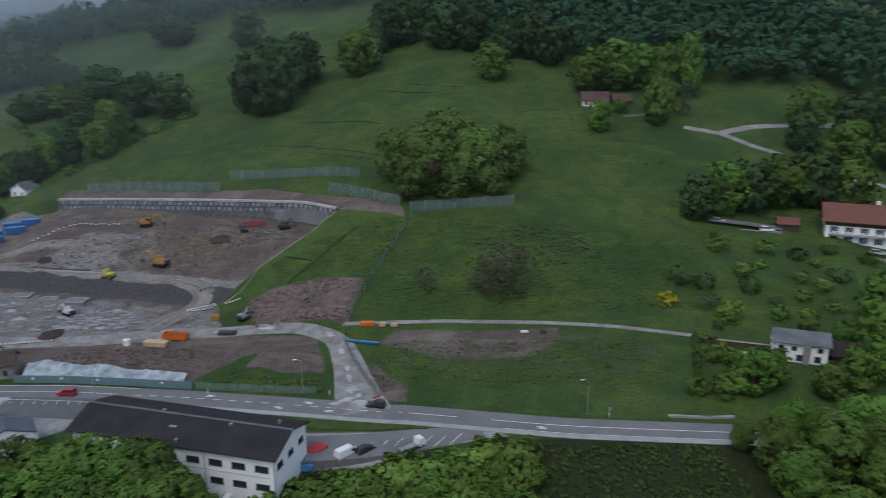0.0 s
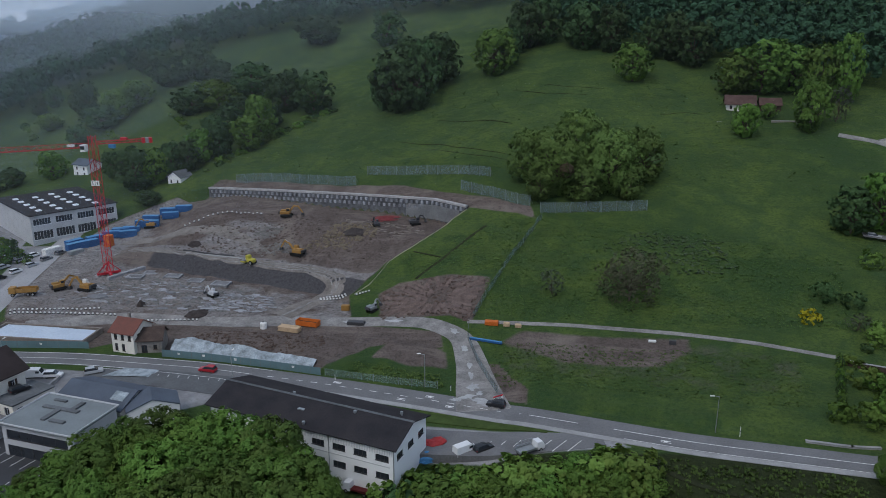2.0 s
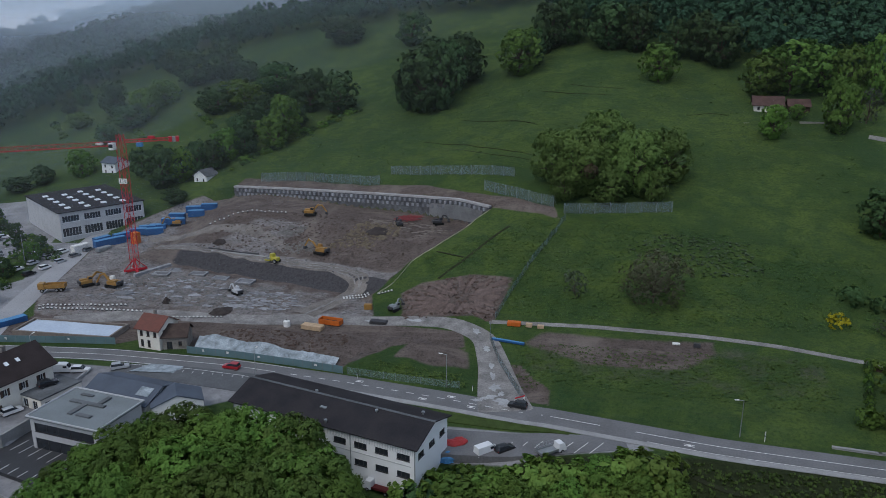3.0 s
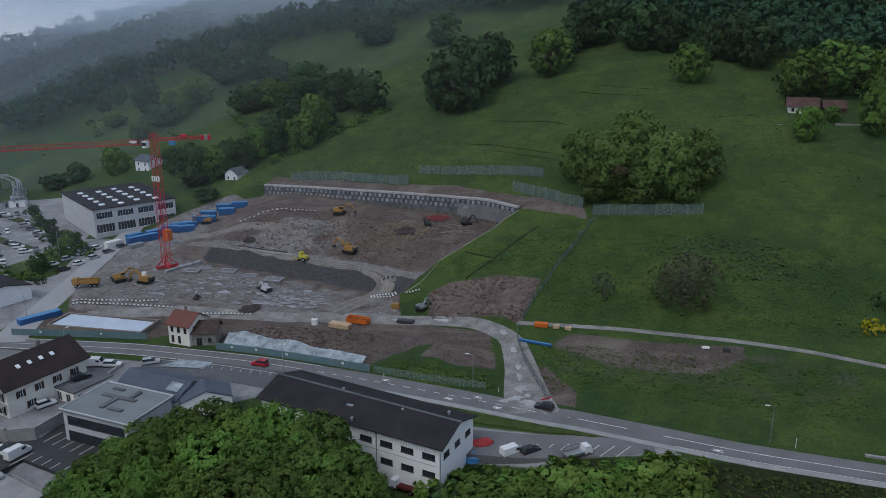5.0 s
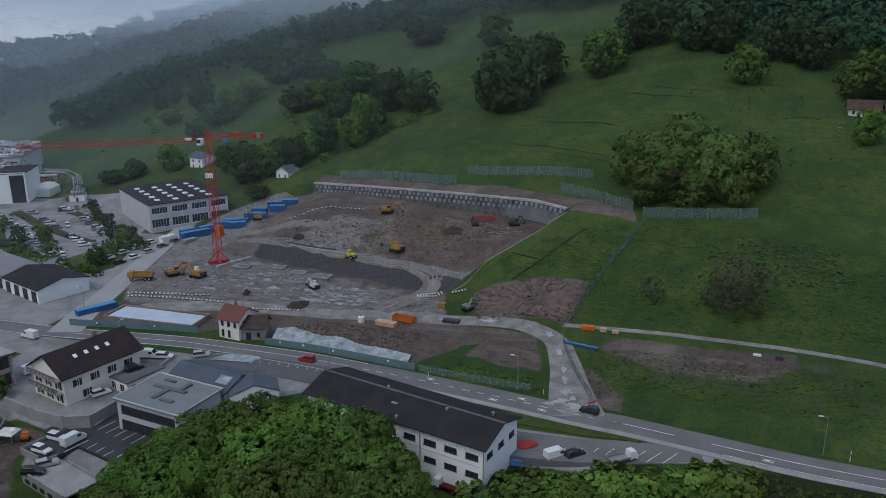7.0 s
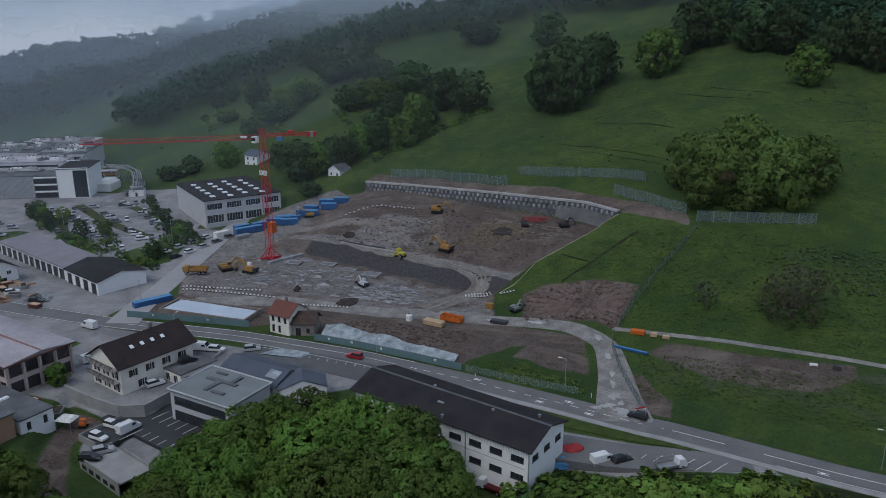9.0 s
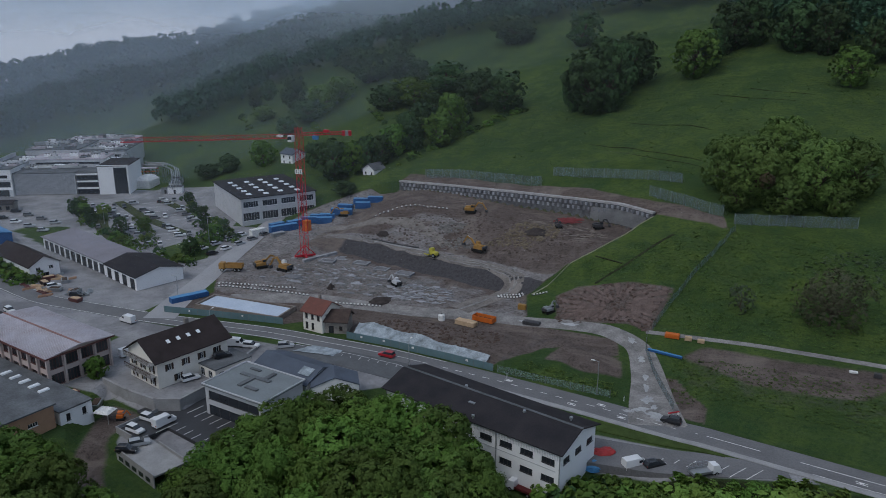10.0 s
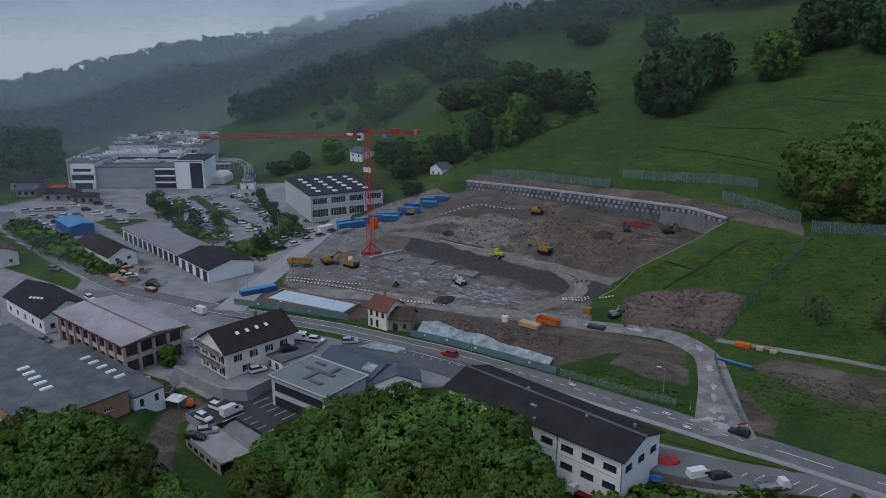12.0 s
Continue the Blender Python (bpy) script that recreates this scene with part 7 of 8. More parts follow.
def scatter(name, label, category, mat, seed, count, lo, hi, where, flat=0.6):
    """Loose stones and lumps."""
    rng = np.random.default_rng(seed)
    base = np.array([(-1, -1, -1), (1, -1, -1), (1, 1, -1), (-1, 1, -1), (-0.7, -0.7, 1), (0.7, -0.7, 1), (0.7, 0.7, 1), (-0.7, 0.7, 1)], float)
    quads = np.array([(4, 5, 6, 7), (0, 1, 5, 4), (1, 2, 6, 5), (2, 3, 7, 6), (3, 0, 4, 7)])
    vs, fs = [], []
    places = where(rng, count)
    heights = land(places[:, 0], places[:, 1])
    for k, ((x, y), z) in enumerate(zip(places, heights)):
        s = rng.uniform(lo, hi) ** 1.0 * np.array([rng.uniform(0.6, 1.5), rng.uniform(0.6, 1.3), rng.uniform(0.4, 1) * flat])
        a = rng.uniform(0, 6.28)
        p = (base * rng.uniform(0.7, 1.2, (8, 3))) * s
        p = np.stack([p[:, 0] * np.cos(a) - p[:, 1] * np.sin(a), p[:, 0] * np.sin(a) + p[:, 1] * np.cos(a), p[:, 2]], -1)
        vs.append(p + (x, y, z + s[2] * 0.4))
        fs.append(quads + 8 * k)
    ob = link_mesh(name, np.concatenate(vs).tolist(), np.concatenate(fs).tolist(), mat)
    return tagged(ob, label, category, kind="stuff")


def in_poly(corners):
    xs, ys = [c[0] for c in corners], [c[1] for c in corners]
    def pick(rng, count):
        x, y = rng.uniform(min(xs), max(xs), count * 6), rng.uniform(min(ys), max(ys), count * 6)
        ok = inside(x, y, corners) > 0
        return np.stack([x[ok], y[ok]], -1)[:count]
    return pick


boards(101, 150, [(-102, 200), (-94, 204), (-86, 204), (-82, 195), (-86, 190), (-104, 189)], PALE_PAD, "pale shuttering boards strewn over the pit floor")
boards(102, 70, [(-148, 205), (-138, 212), (-108, 208), (-108, 190), (-146, 188)], PALE_PAD, "pale shuttering boards strewn over the pit floor")
boards(103, 70, [(-80, 256), (-58, 252), (-46, 244), (-56, 240), (-76, 248)], OLD_WOOD, "timber offcuts lying on the upper bench")
scatter("rubble", "grey broken stone on the pit slope", "rubble", material("grey_stone", (0.2, 0.19, 0.18), 0.95, 0.3, 0.5, 0.3, 4.0), 86, 160, 0.1, 0.5, in_poly([(-108, 246), (-98, 246), (-99, 240), (-107, 240)]), 0.6)
scatter("rubble", "grey broken stone on the pit slope", "rubble", material("grey_stone", (0.2, 0.19, 0.18), 0.95, 0.3, 0.5, 0.3, 4.0), 87, 160, 0.1, 0.5, in_poly([(-104, 235), (-92, 237), (-88, 231), (-100, 229)]), 0.6)
scatter("rubble", "pale broken concrete and stone on the pit floor", "rubble", material("broken_concrete", (0.2, 0.195, 0.19), 0.9, 0.4, 0.4, 0.2, 4.0), 81, 800, 0.1, 0.6, in_poly([(-148, 205), (-138, 214), (-95, 208), (-84, 200), (-95, 188), (-140, 190)]), 0.35)
scatter("rubble", "dark earth lumps on the pit slopes", "rubble", material("earth_lump", (0.11, 0.086, 0.075), 0.95, 0.3, 0.5, 0.3, 4.0), 82, 1100, 0.06, 0.42, in_poly([(-135, 232), (-130, 262), (-60, 252), (-48, 238), (-66, 222), (-100, 228)]), 0.6)
scatter("rubble", "ochre and grey boulders below the upper bench", "rubble", material("boulder", (0.19, 0.155, 0.11), 0.95, 0.3, 0.5, 0.3, 4.0), 83, 420, 0.12, 0.6, in_poly([(-80, 251), (-66, 252), (-64, 240), (-72, 232), (-86, 233)]), 0.7)
scatter("rubble", "lumps of brown earth beside the hoarding", "rubble", material("brown_lump", (0.1, 0.07, 0.058), 0.95, 0.3, 0.5, 0.3, 4.0), 84, 450, 0.06, 0.4, in_poly([(-97, 165), (-96, 176), (-60, 178), (-60, 170), (-66, 165)]), 0.6)
scatter("rubble", "torn clods of brown earth in the cleared patch", "rubble", material("clod", (0.12, 0.085, 0.072), 0.95, 0.35, 0.5, 0.3, 4.0), 85, 420, 0.1, 0.5, in_poly(MUD_PATCH), 0.5)
scatter("rubble", "pale stones heaped below the garden wall", "rubble", material("pale_garden_stone", (0.5, 0.49, 0.47), 0.9, 0.4, 0.6, 0.2, 4.0), 88, 60, 0.15, 0.6, in_poly([(69, 170.5), (77, 168.5), (78, 170.5), (70, 173)]), 0.5)
for i, (x0, y0, x1, y1) in enumerate(((-128, 231, -112, 227.5), (-126, 229, -104, 224.8), (-116, 228.5, -108, 226.5))):
    o = thing("pipe_bundle", x0, y0, land_z(x0, y0), 0, "dark pipes laid along the bench track", "pipe", "pipes on the bench")
    bm = bmesh.new()
    tube(bm, (0, 0, 0.3), (x1 - x0, y1 - y0, land_z(x1, y1) - land_z(x0, y0) + 0.3), 0.3, n=8)
    part("pipe", bm, DARK_METAL if i != 1 else CONCRETE, o)
rebar = thing("reinforcement_stack", -65.3, 256.0, land_z(-65.3, 256.0), 5, "stack of red-painted steel props on the upper bench", "steel stack")
first = None
for r in range(3):
    for k in range(9):
        m = Matrix.Translation((1.6 * r - 1.6 + 0.7 * (k % 3), -3.2 + k * 0.8 + 0.3 * r, 0.12 + 0.12 * r)) @ Matrix.Rotation(radians((k * 37 + r * 53) % 44 - 22), 4, "Z")
        if first is None:
            bm = bmesh.new()
            tube(bm, (-2.8, 0, 0.1), (2.8, 0, 0.1), 0.1, n=6)
            first = part("prop", bm, material("dull_red_steel", (0.26, 0.06, 0.065), 0.7, 0.35, 1.0), rebar, at=m)
        else:
            share("prop", first, rebar, m)


def furrows(cx, cy, corners, count, seed):
    """Ridges of torn earth that fan out from the middle of a scraped patch."""
    rng = np.random.default_rng(seed)
    vs, fs = [], []
    for i in range(count):
        a = i * math.tau / count + rng.normal() * 0.06
        r0, bend, wide = rng.uniform(2.0, 6.0), rng.normal() * 0.25, rng.uniform(0.3, 0.95)
        pts = []
        for k in range(11):
            r = r0 + k * 1.5
            p = (cx + 1.25 * r * math.cos(a + bend * k / 10), cy + 0.85 * r * math.sin(a + bend * k / 10))
            if float(inside(np.array([p[0]]), np.array([p[1]]), corners)[0]) < 0.6:
                break
            pts.append(p)
        for (ax, ay), (bx, by) in zip(pts, pts[1:]):
            n = math.hypot(bx - ax, by - ay)
            px, py = -(by - ay) / n * wide, (bx - ax) / n * wide
            h0, h1 = rng.uniform(0.2, 0.8, 2)
            za, zb, b = land_z(ax, ay), land_z(bx, by), len(vs)
            vs += [(ax - px, ay - py, za - 0.1), (ax, ay, za + h0), (ax + px, ay + py, za - 0.1), (bx - px, by - py, zb - 0.1), (bx, by, zb + h1), (bx + px, by + py, zb - 0.1)]
            fs += [(b, b + 3, b + 4, b + 1), (b + 1, b + 4, b + 5, b + 2)]
    ob = link_mesh("earth_ridges", vs, fs, material("torn_earth", (0.17, 0.127, 0.113), 0.95, 0.4, 0.6, 0.4, 4.0), smooth=True)
    return tagged(ob, "ridges of torn reddish earth fanning over the cleared patch", "earth", kind="stuff")


furrows(-36, 198.5, MUD_PATCH, 52, 31)
RUT = material("wet_rut", (0.03, 0.036, 0.016), 0.95, 0.4, 0.5, 0.4, 4.0)
ribbon("rut", [(-27, 236.6), (-32.2, 228.4), (-37.7, 219.6), (-40.8, 215.9), (-44.5, 210.5)], 0.9, RUT, 0.03, label="dark narrow track worn through the meadow", category="track")
ribbon("rut", [(-48, 225.5), (-43.3, 223.4), (-38.8, 220.5)], 0.6, RUT, 0.03, label="dark narrow track worn through the meadow", category="track")
TRODDEN = material("trodden_turf", (0.042, 0.05, 0.02), 0.95, 0.4, 0.5, 0.4, 4.0)
for line in ([(-70.2, 305.2), (-56.6, 303.4), (-40.7, 292.7), (-22.7, 281.9)],
             [(-62.4, 301.5), (-41.8, 288.7), (-24.0, 279.0)],
             [(-59.1, 323.5), (-41.0, 316.2), (-25.3, 307.3)],
             [(-28.9, 343.4), (-12.2, 336.3), (3.0, 332.0)],
             [(-14.6, 346.0), (-2.5, 341.8), (9.1, 338.6)],
             [(31.5, 315.3), (40.1, 318.5), (46.9, 314.4)]):
    ribbon("cattle_path", line, [0.15, 0.45, 0.25, 0.5, 0.15], TRODDEN, 0.03, label="dark narrow cattle path trodden along the slope", category="track")
ribbon("ditch", [(12.8, 135), (18.8, 129.5), (24.6, 126), (30.6, 124.6), (36, 124)], [0.8, 1.2, 1.3, 1.1, 0.6], RUT, 0.04, label="dark wet ditch in the bank below the road", category="ditch")


# ---- vehicles ----
PAINT = {n: material(n + "_car_paint", c, 0.3, 0.06, 0.5, 0.0, 8.0) for n, c in (("white", (0.7, 0.71, 0.72)), ("silver", (0.36, 0.38, 0.4)), ("grey", (0.13, 0.135, 0.14)), ("black", (0.014, 0.015, 0.018)), ("red", (0.34, 0.012, 0.02)), ("blue", (0.03, 0.07, 0.2)))}
LAMP_RED, LAMP_CLEAR = plain("tail_lamp", (0.3, 0.01, 0.01), 0.3), plain("headlamp", (0.6, 0.62, 0.64), 0.2)


def shell(profile, half, inset=0.0):
    """A side outline drawn across the width, with its upper edge drawn in."""
    bm = bmesh.new()
    zs = [p[1] for p in profile]
    lo, hi = min(zs), max(zs)
    rows = []
    for s in (-1, 1):
        rows.append([bm.verts.new((x, s * (half - inset * (z - lo) / (hi - lo)), z)) for x, z in profile])
    n = len(profile)
    bm.faces.new(rows[0][::-1])
    bm.faces.new(rows[1])
    for i in range(n):
        bm.faces.new((rows[0][i], rows[0][(i + 1) % n], rows[1][(i + 1) % n], rows[1][i]))
    bmesh.ops.recalc_face_normals(bm, faces=bm.faces[:])
    bmesh.ops.bevel(bm, geom=bm.edges[:], offset=0.05, segments=1, affect="EDGES")
    return bm


def car(colour, van=False, label="", name="car"):
    ob = thing(name, 0, 0, 0, 0, label or f"{colour} parked {'van' if van else 'car'} on the asphalt", "van" if van else "car", "parked vehicles")
    mat = PAINT[colour]
    if van:
        part("body", shell([(-2.5, 0.3), (2.4, 0.3), (2.5, 0.95), (1.75, 1.15), (1.1, 2.0), (0.8, 2.15), (-2.45, 2.2), (-2.5, 0.9)], 0.95, 0.14), mat, ob)
        part("windscreen", shell([(1.15, 1.97), (1.72, 1.22), (1.8, 1.24), (1.22, 2.0)], 0.8, 0.06), GLASS, ob)
        for s in (-1, 1):
            part("side_window", boxed(0.35, 1.2, s * 0.87 - 0.03, s * 0.87 + 0.03, 1.25, 1.75), GLASS, ob)
        ax, r, l, w = 1.55, 0.34, 2.45, 0.8
    else:
        part("body", shell([(-2.05, 0.28), (2.05, 0.28), (2.1, 0.62), (1.95, 0.8), (0.9, 0.95), (-1.95, 0.98), (-2.1, 0.7)], 0.88, 0.1), mat, ob)
        part("glasshouse", shell([(-2.0, 0.95), (1.05, 0.93), (0.35, 1.5), (-1.75, 1.52)], 0.82, 0.14), GLASS, ob)
        part("roof_panel", shell([(-1.78, 1.47), (0.34, 1.45), (0.16, 1.56), (-1.66, 1.58)], 0.72, 0.05), mat, ob)
        ax, r, l, w = 1.28, 0.32, 2.02, 0.72
    for x in (-ax, ax):
        for s in (-1, 1):
            wheel(ob, x, s * w, r, 0.22)
    for s in (-1, 1):
        part("headlight", boxed(l - 0.02, l + 0.07, s * 0.6 - 0.2, s * 0.6 + 0.2, 0.6, 0.75), LAMP_CLEAR, ob)
        part("tail_light", boxed(-l - 0.06, -l + 0.02, s * 0.65 - 0.15, s * 0.65 + 0.15, 0.65, 0.82), LAMP_RED, ob)
    return ob


FLEET = {}


def park(colour, x, y, turn, van=False, z=None, label=""):
    key = (colour, van, label)
    z = land_z(x, y) + 0.06 if z is None else z
    m = pose(x, y, z, 0, 0, turn)
    if key not in FLEET:
        FLEET[key] = car(colour, van, label)
        FLEET[key].matrix_basis = m
        return FLEET[key]
    return copy_thing(FLEET[key], m)


random_clutter = random.Random(21)
hues = ("grey", "silver", "black", "white", "silver", "white", "grey", "silver", "white", "black")
for i, (x, y) in enumerate(((-265.3, 246.8), (-258.6, 240.3), (-259, 246.4), (-249.2, 233.5), (-243.5, 232.1), (-261.1, 232.9), (-243.1, 217.1), (-227.6, 216.3), (-236.2, 223.9), (-252.3, 260.1), (-247.8, 264.8),
                            (-233.2, 253.8), (-239.5, 242.3), (-230.5, 240.2), (-216.9, 227.1), (-206.7, 219.8), (-203.3, 223.3), (-192.7, 212), (-203.4, 207.9), (-216.8, 214.4), (-217.4, 239.5), (-273.1, 242.5))):
    park(hues[i % 10], x, y, -42 if i % 3 else 138)
for i, (x, y) in enumerate(((-306, 201), (-309.5, 197.6), (-303, 204.5), (-291.3, 196.1), (-287.2, 199.5), (-284, 203), (-281.8, 191.8), (-286.3, 181.3), (-280, 186), (-273.1, 181.8), (-289.5, 187.8), (-276.5, 195.6), (-297, 193), (-299.5, 207))):
    park(hues[(i * 3 + 1) % 10], x, y, 35 + (i * 37 % 20))
for i, (x, y, a) in enumerate(((-182.5, 109.5, 10), (-177.6, 112.6, 15), (-205.6, 117, -10), (-199, 113.4, -12), (-210, 120, -8), (-194, 139, -15), (-200, 159, 60), (-187, 156, 20), (-251, 152, 20), (-228, 152, 15))):
    park(hues[(i * 7 + 3) % 10], x, y, a)
for r in range(3):
    for i in range(10):
        if (i * 7 + r * 5) % 4:
            park(hues[(i * 3 + r * 4) % 10], -268 + i * 6.9 + r * 8, 243.5 - i * 4.1 + r * 9.5, 40 + (i * 13 % 7))
for i in range(9):
    park(hues[(i * 3 + 2) % 10], -178 + i * 0.3 - (i % 2) * 7.5, 206 + i * 3.4, 75)
for i in range(9):
    park(hues[(i * 7 + 5) % 10], -300 + i * 5.2, 214 - i * 1.2 + (i % 2) * 9, 30 + (i * 11 % 12))
park("white", -157.8, 146.6, 172, True)
park("white", -141.2, 130.5, 70, True)
park("white", -120.6, 145.4, 15, True)
park("white", -116.6, 146.2, 15)
park("silver", -108.6, 149.6, 35)
park("white", -118.0, 125.6, 62)
park("black", -115.0, 133.4, 60, z=2.95, label="black car parked on the flat garage roof")
park("red", -82.7, 154.9, 176, label="red car on the main road")
park("black", -14.3, 149.4, 170, label="black car on the main road")
park("white", -18.3, 131.2, 45, True)
park("black", -14.9, 132.2, 45)
park("white", 100.3, 232.4, -10)
park("silver", 87, 237.6, -15)
park("silver", 128, 219, -15)


def flatbed(x, y, turn, bed_mat, label, rack=True):
    ob = thing("flatbed_truck", x, y, land_z(x, y) + 0.06, turn, label, "truck", "parked vehicles")
    part("chassis", boxed(-2.9, 2.6, -0.4, 0.4, 0.5, 0.75), DARK_METAL, ob)
    c = part("cab", shell([(1.1, 0.45), (2.9, 0.45), (2.95, 1.1), (2.45, 2.05), (1.15, 2.1)], 0.95, 0.12), PAINT["white"], ob)
    part("pane", shell([(2.5, 1.98), (2.9, 1.2), (2.96, 1.2), (2.56, 2.0)], 0.8, 0.05), GLASS, c)
    part("bed", boxed(-3.0, 1.0, -1.05, 1.05, 0.8, 0.92), bed_mat, ob)
    for a in ((-3.0, 1.0, -1.05, -0.98), (-3.0, 1.0, 0.98, 1.05), (-3.0, -2.93, -0.98, 0.98)):
        part("side_board", boxed(*a, 0.92, 1.25), bed_mat, ob)
    if rack:
        bm = bmesh.new()
        for i in range(6):
            bar(bm, (-2.9 + i * 0.78, 0.9, 0.92), (-2.9 + i * 0.78, 0.9, 2.3), 0.06)
        bar(bm, (-2.9, 0.9, 2.3), (1.0, 0.9, 2.3), 0.06)
        bar(bm, (-2.9, 0.9, 1.6), (1.0, 0.9, 1.6), 0.06)
        part("rack", bm, STEEL, ob)
    for px in (1.9, -1.9):
        for s in (-1, 1):
            wheel(ob, px, s * 0.85, 0.38, 0.28)


flatbed(-6.0, 132.2, 40, STEEL, "white flatbed truck with a side rack in the car park")
flatbed(-36.6, 119.6, 166, material("dark_red_bed", (0.11, 0.02, 0.022), 0.6), "white truck with a dark red flatbed beside the works", False)
for x, y, mat, lab in ((-25.3, 129.4, BLUE_SHEET, "crumpled blue tarpaulin heap beside the wall"), (-24.3, 132.8, RED_SHEET, "crumpled red tarpaulin heap beside the wall")):
    bm = bmesh.new()
    bmesh.ops.create_icosphere(bm, subdivisions=4, radius=1)
    for v in bm.verts:
        k = 1 + 0.25 * noise.noise(v.co * 1.8 + Vector((x, y, 0))) + 0.08 * noise.noise(v.co * 6)
        v.co = Vector((v.co.x * 2.4 * k, v.co.y * 1.6 * k, max(-0.1, v.co.z) * 1.5 * k))
    o = part("tarpaulin", bm, mat)
    o.matrix_basis = pose(x, y, land_z(x, y) + 0.05, 0, 0, 25)
    tagged(o, lab, "tarpaulin")

# ---- sunken car park and deck below the apartment house ----
deck = thing("parking_deck", -113.2, 98.6, -1.2, -18, "grey concrete parking deck with low walls", "parking deck")
part("slab", boxed(0, 14, 0, 6.6, -1.2, -0.9), CONCRETE, deck)
part("parapet", boxed(-0.2, 14.2, -0.2, 0, -5.0, -0.35), CONCRETE, deck)
part("parapet", boxed(-0.2, 0, 0, 6.6, -5.0, -0.35), CONCRETE, deck)
part("parapet", boxed(4.0, 14, 6.6, 6.8, -3.0, -0.2), CONCRETE, deck)
for i in range(5):
    part("slit_window", boxed(0.8 + i * 2.6, 2.4 + i * 2.6, -0.26, -0.2, -2.6, -1.7), GLASS, deck)
lot = thing("sunken_car_park", -107, 116.5, -2.02, -14, "dark fresh asphalt car park with white bay lines", "car park", kind="structure")
part("surface", boxed(-13, 15, -7.6, 13, -0.8, 0.0), DARK_ASPHALT, lot)
part("surface", boxed(-9, -1.6, -14.6, -7.6, -0.8, -0.004), DARK_ASPHALT, lot)
part("parapet", boxed(-9.2, -9.0, -14.6, -5.0, -3.2, 0.75), CONCRETE, lot)
part("parapet", boxed(-9.2, -3.4, -14.8, -14.6, -3.4, 0.75), CONCRETE, lot)
for i in range(7):
    part("bay_line", boxed(-3.6 + i * 2.6, -3.46 + i * 2.6, -1.6, 2.6, 0.004, 0.012), LINE, lot)
for i in range(5):
    part("bay_line", boxed(-1.6 + i * 2.6, -1.46 + i * 2.6, -10.6 if i < 1 else -7.4, -5.2, 0.004, 0.012), LINE, lot)
park("white", -116.0, 110.2, -4, z=-2.0)
park("white", -111.9, 110.2, 78, True, z=-2.0)
park("white", -115.2, 105.4, -6, z=-2.0)
park("silver", -110.7, 101.8, 48, z=-2.08)
park("black", -111.0, 98.9, 20, z=-2.08)


def garden_wall(line, h, thick, base, mat, label):
    ob = thing("retaining_wall", *line[0], 0, 0, label, "wall", kind="structure")
    ox, oy = line[0]
    for (ax, ay), (bx, by) in zip(line, line[1:]):
        n, a = math.hypot(bx - ax, by - ay), math.atan2(by - ay, bx - ax)
        part("wall_face", boxed(-thick / 2, n + thick / 2, -thick / 2, thick / 2, base, base + h), mat, ob, at=Matrix.Translation((ax - ox, ay - oy, 0)) @ Matrix.Rotation(a, 4, "Z"))
        part("coping", boxed(-thick / 2 - 0.05, n + thick / 2 + 0.05, -thick / 2 - 0.06, thick / 2 + 0.06, base + h, base + h + 0.12), CONCRETE, ob, at=Matrix.Translation((ax - ox, ay - oy, 0)) @ Matrix.Rotation(a, 4, "Z"))


garden_wall([(-136, 117.3), (-126.5, 115.0), (-117.8, 114.0), (-113, 116.2)], 3.6, 0.4, -2.9, CONCRETE, "grey retaining wall below the apartment house")
garden_wall([(-113, 116.2), (-112.1, 123.5), (-113.4, 133), (-114.8, 146)], 3.2, 0.35, -2.6, CONCRETE, "grey retaining wall beside the sunken car park")
garden_wall([(62, 178.5), (67, 176.3), (79.5, 172.6)], 2.4, 0.5, 1.6, DARK_WOOD, "dark timber retaining wall behind the garden")
garden_wall([(47, 144.6), (55, 143.8), (60, 144.2)], 0.9, 0.5, -0.2, CONCRETE, "low pale concrete wall beside the road")
garden_wall([(84, 236), (104, 231.2)], 1.6, 0.5, 14.6, STONE_WALL, "long stone terrace wall on the slope")
garden_wall([(112, 222.6), (140, 213)], 2.0, 0.5, 9.8, STONE_WALL, "long stone terrace wall below the big house")
garden_wall([(47, 303), (57, 302.4)], 0.9, 0.6, 37.8, STONE_WALL, "tumbled stone wall beside the farm")
garden_wall([(52, 309), (62, 311)], 1.2, 0.6, 40.4, STONE_WALL, "tumbled stone wall beside the farm")
garden_wall([(72, 311.5), (87, 311.5)], 1.0, 0.5, 41.2, STONE_WALL, "tumbled stone wall beside the farm")
ribbon("parking_terrace", [(84, 238.4), (95, 236), (105, 233.4)], 4.2, ASPHALT, 0.15, label="asphalt parking terrace above the meadow", category="car park")
ribbon("parking_lot", [(-110, 149), (-92, 149.8), (-75, 148.6)], [6, 8, 9], material("worn_dark_asphalt", (0.12, 0.125, 0.132), 0.75, 0.3, 0.2, 0.1, 3.0), 0.12, label="grey asphalt parking strip beside the road", category="car park")
LOT = tagged(new("bay_markings"), "white painted parking bay lines on asphalt", "marking", kind="structure")
for x in np.arange(-93, -75, 2.5):
    ribbon("bay_line", [(x, 150.4), (x - 0.25, 151.6)], 0.1, LINE, 0.17, parent=LOT, thick=0.02, step=1)
ribbon("bay_line", [(-110, 151.9), (-92, 152.6), (-76, 151.6), (-74, 146.8)], 0.1, LINE, 0.17, parent=LOT, thick=0.02, step=1)
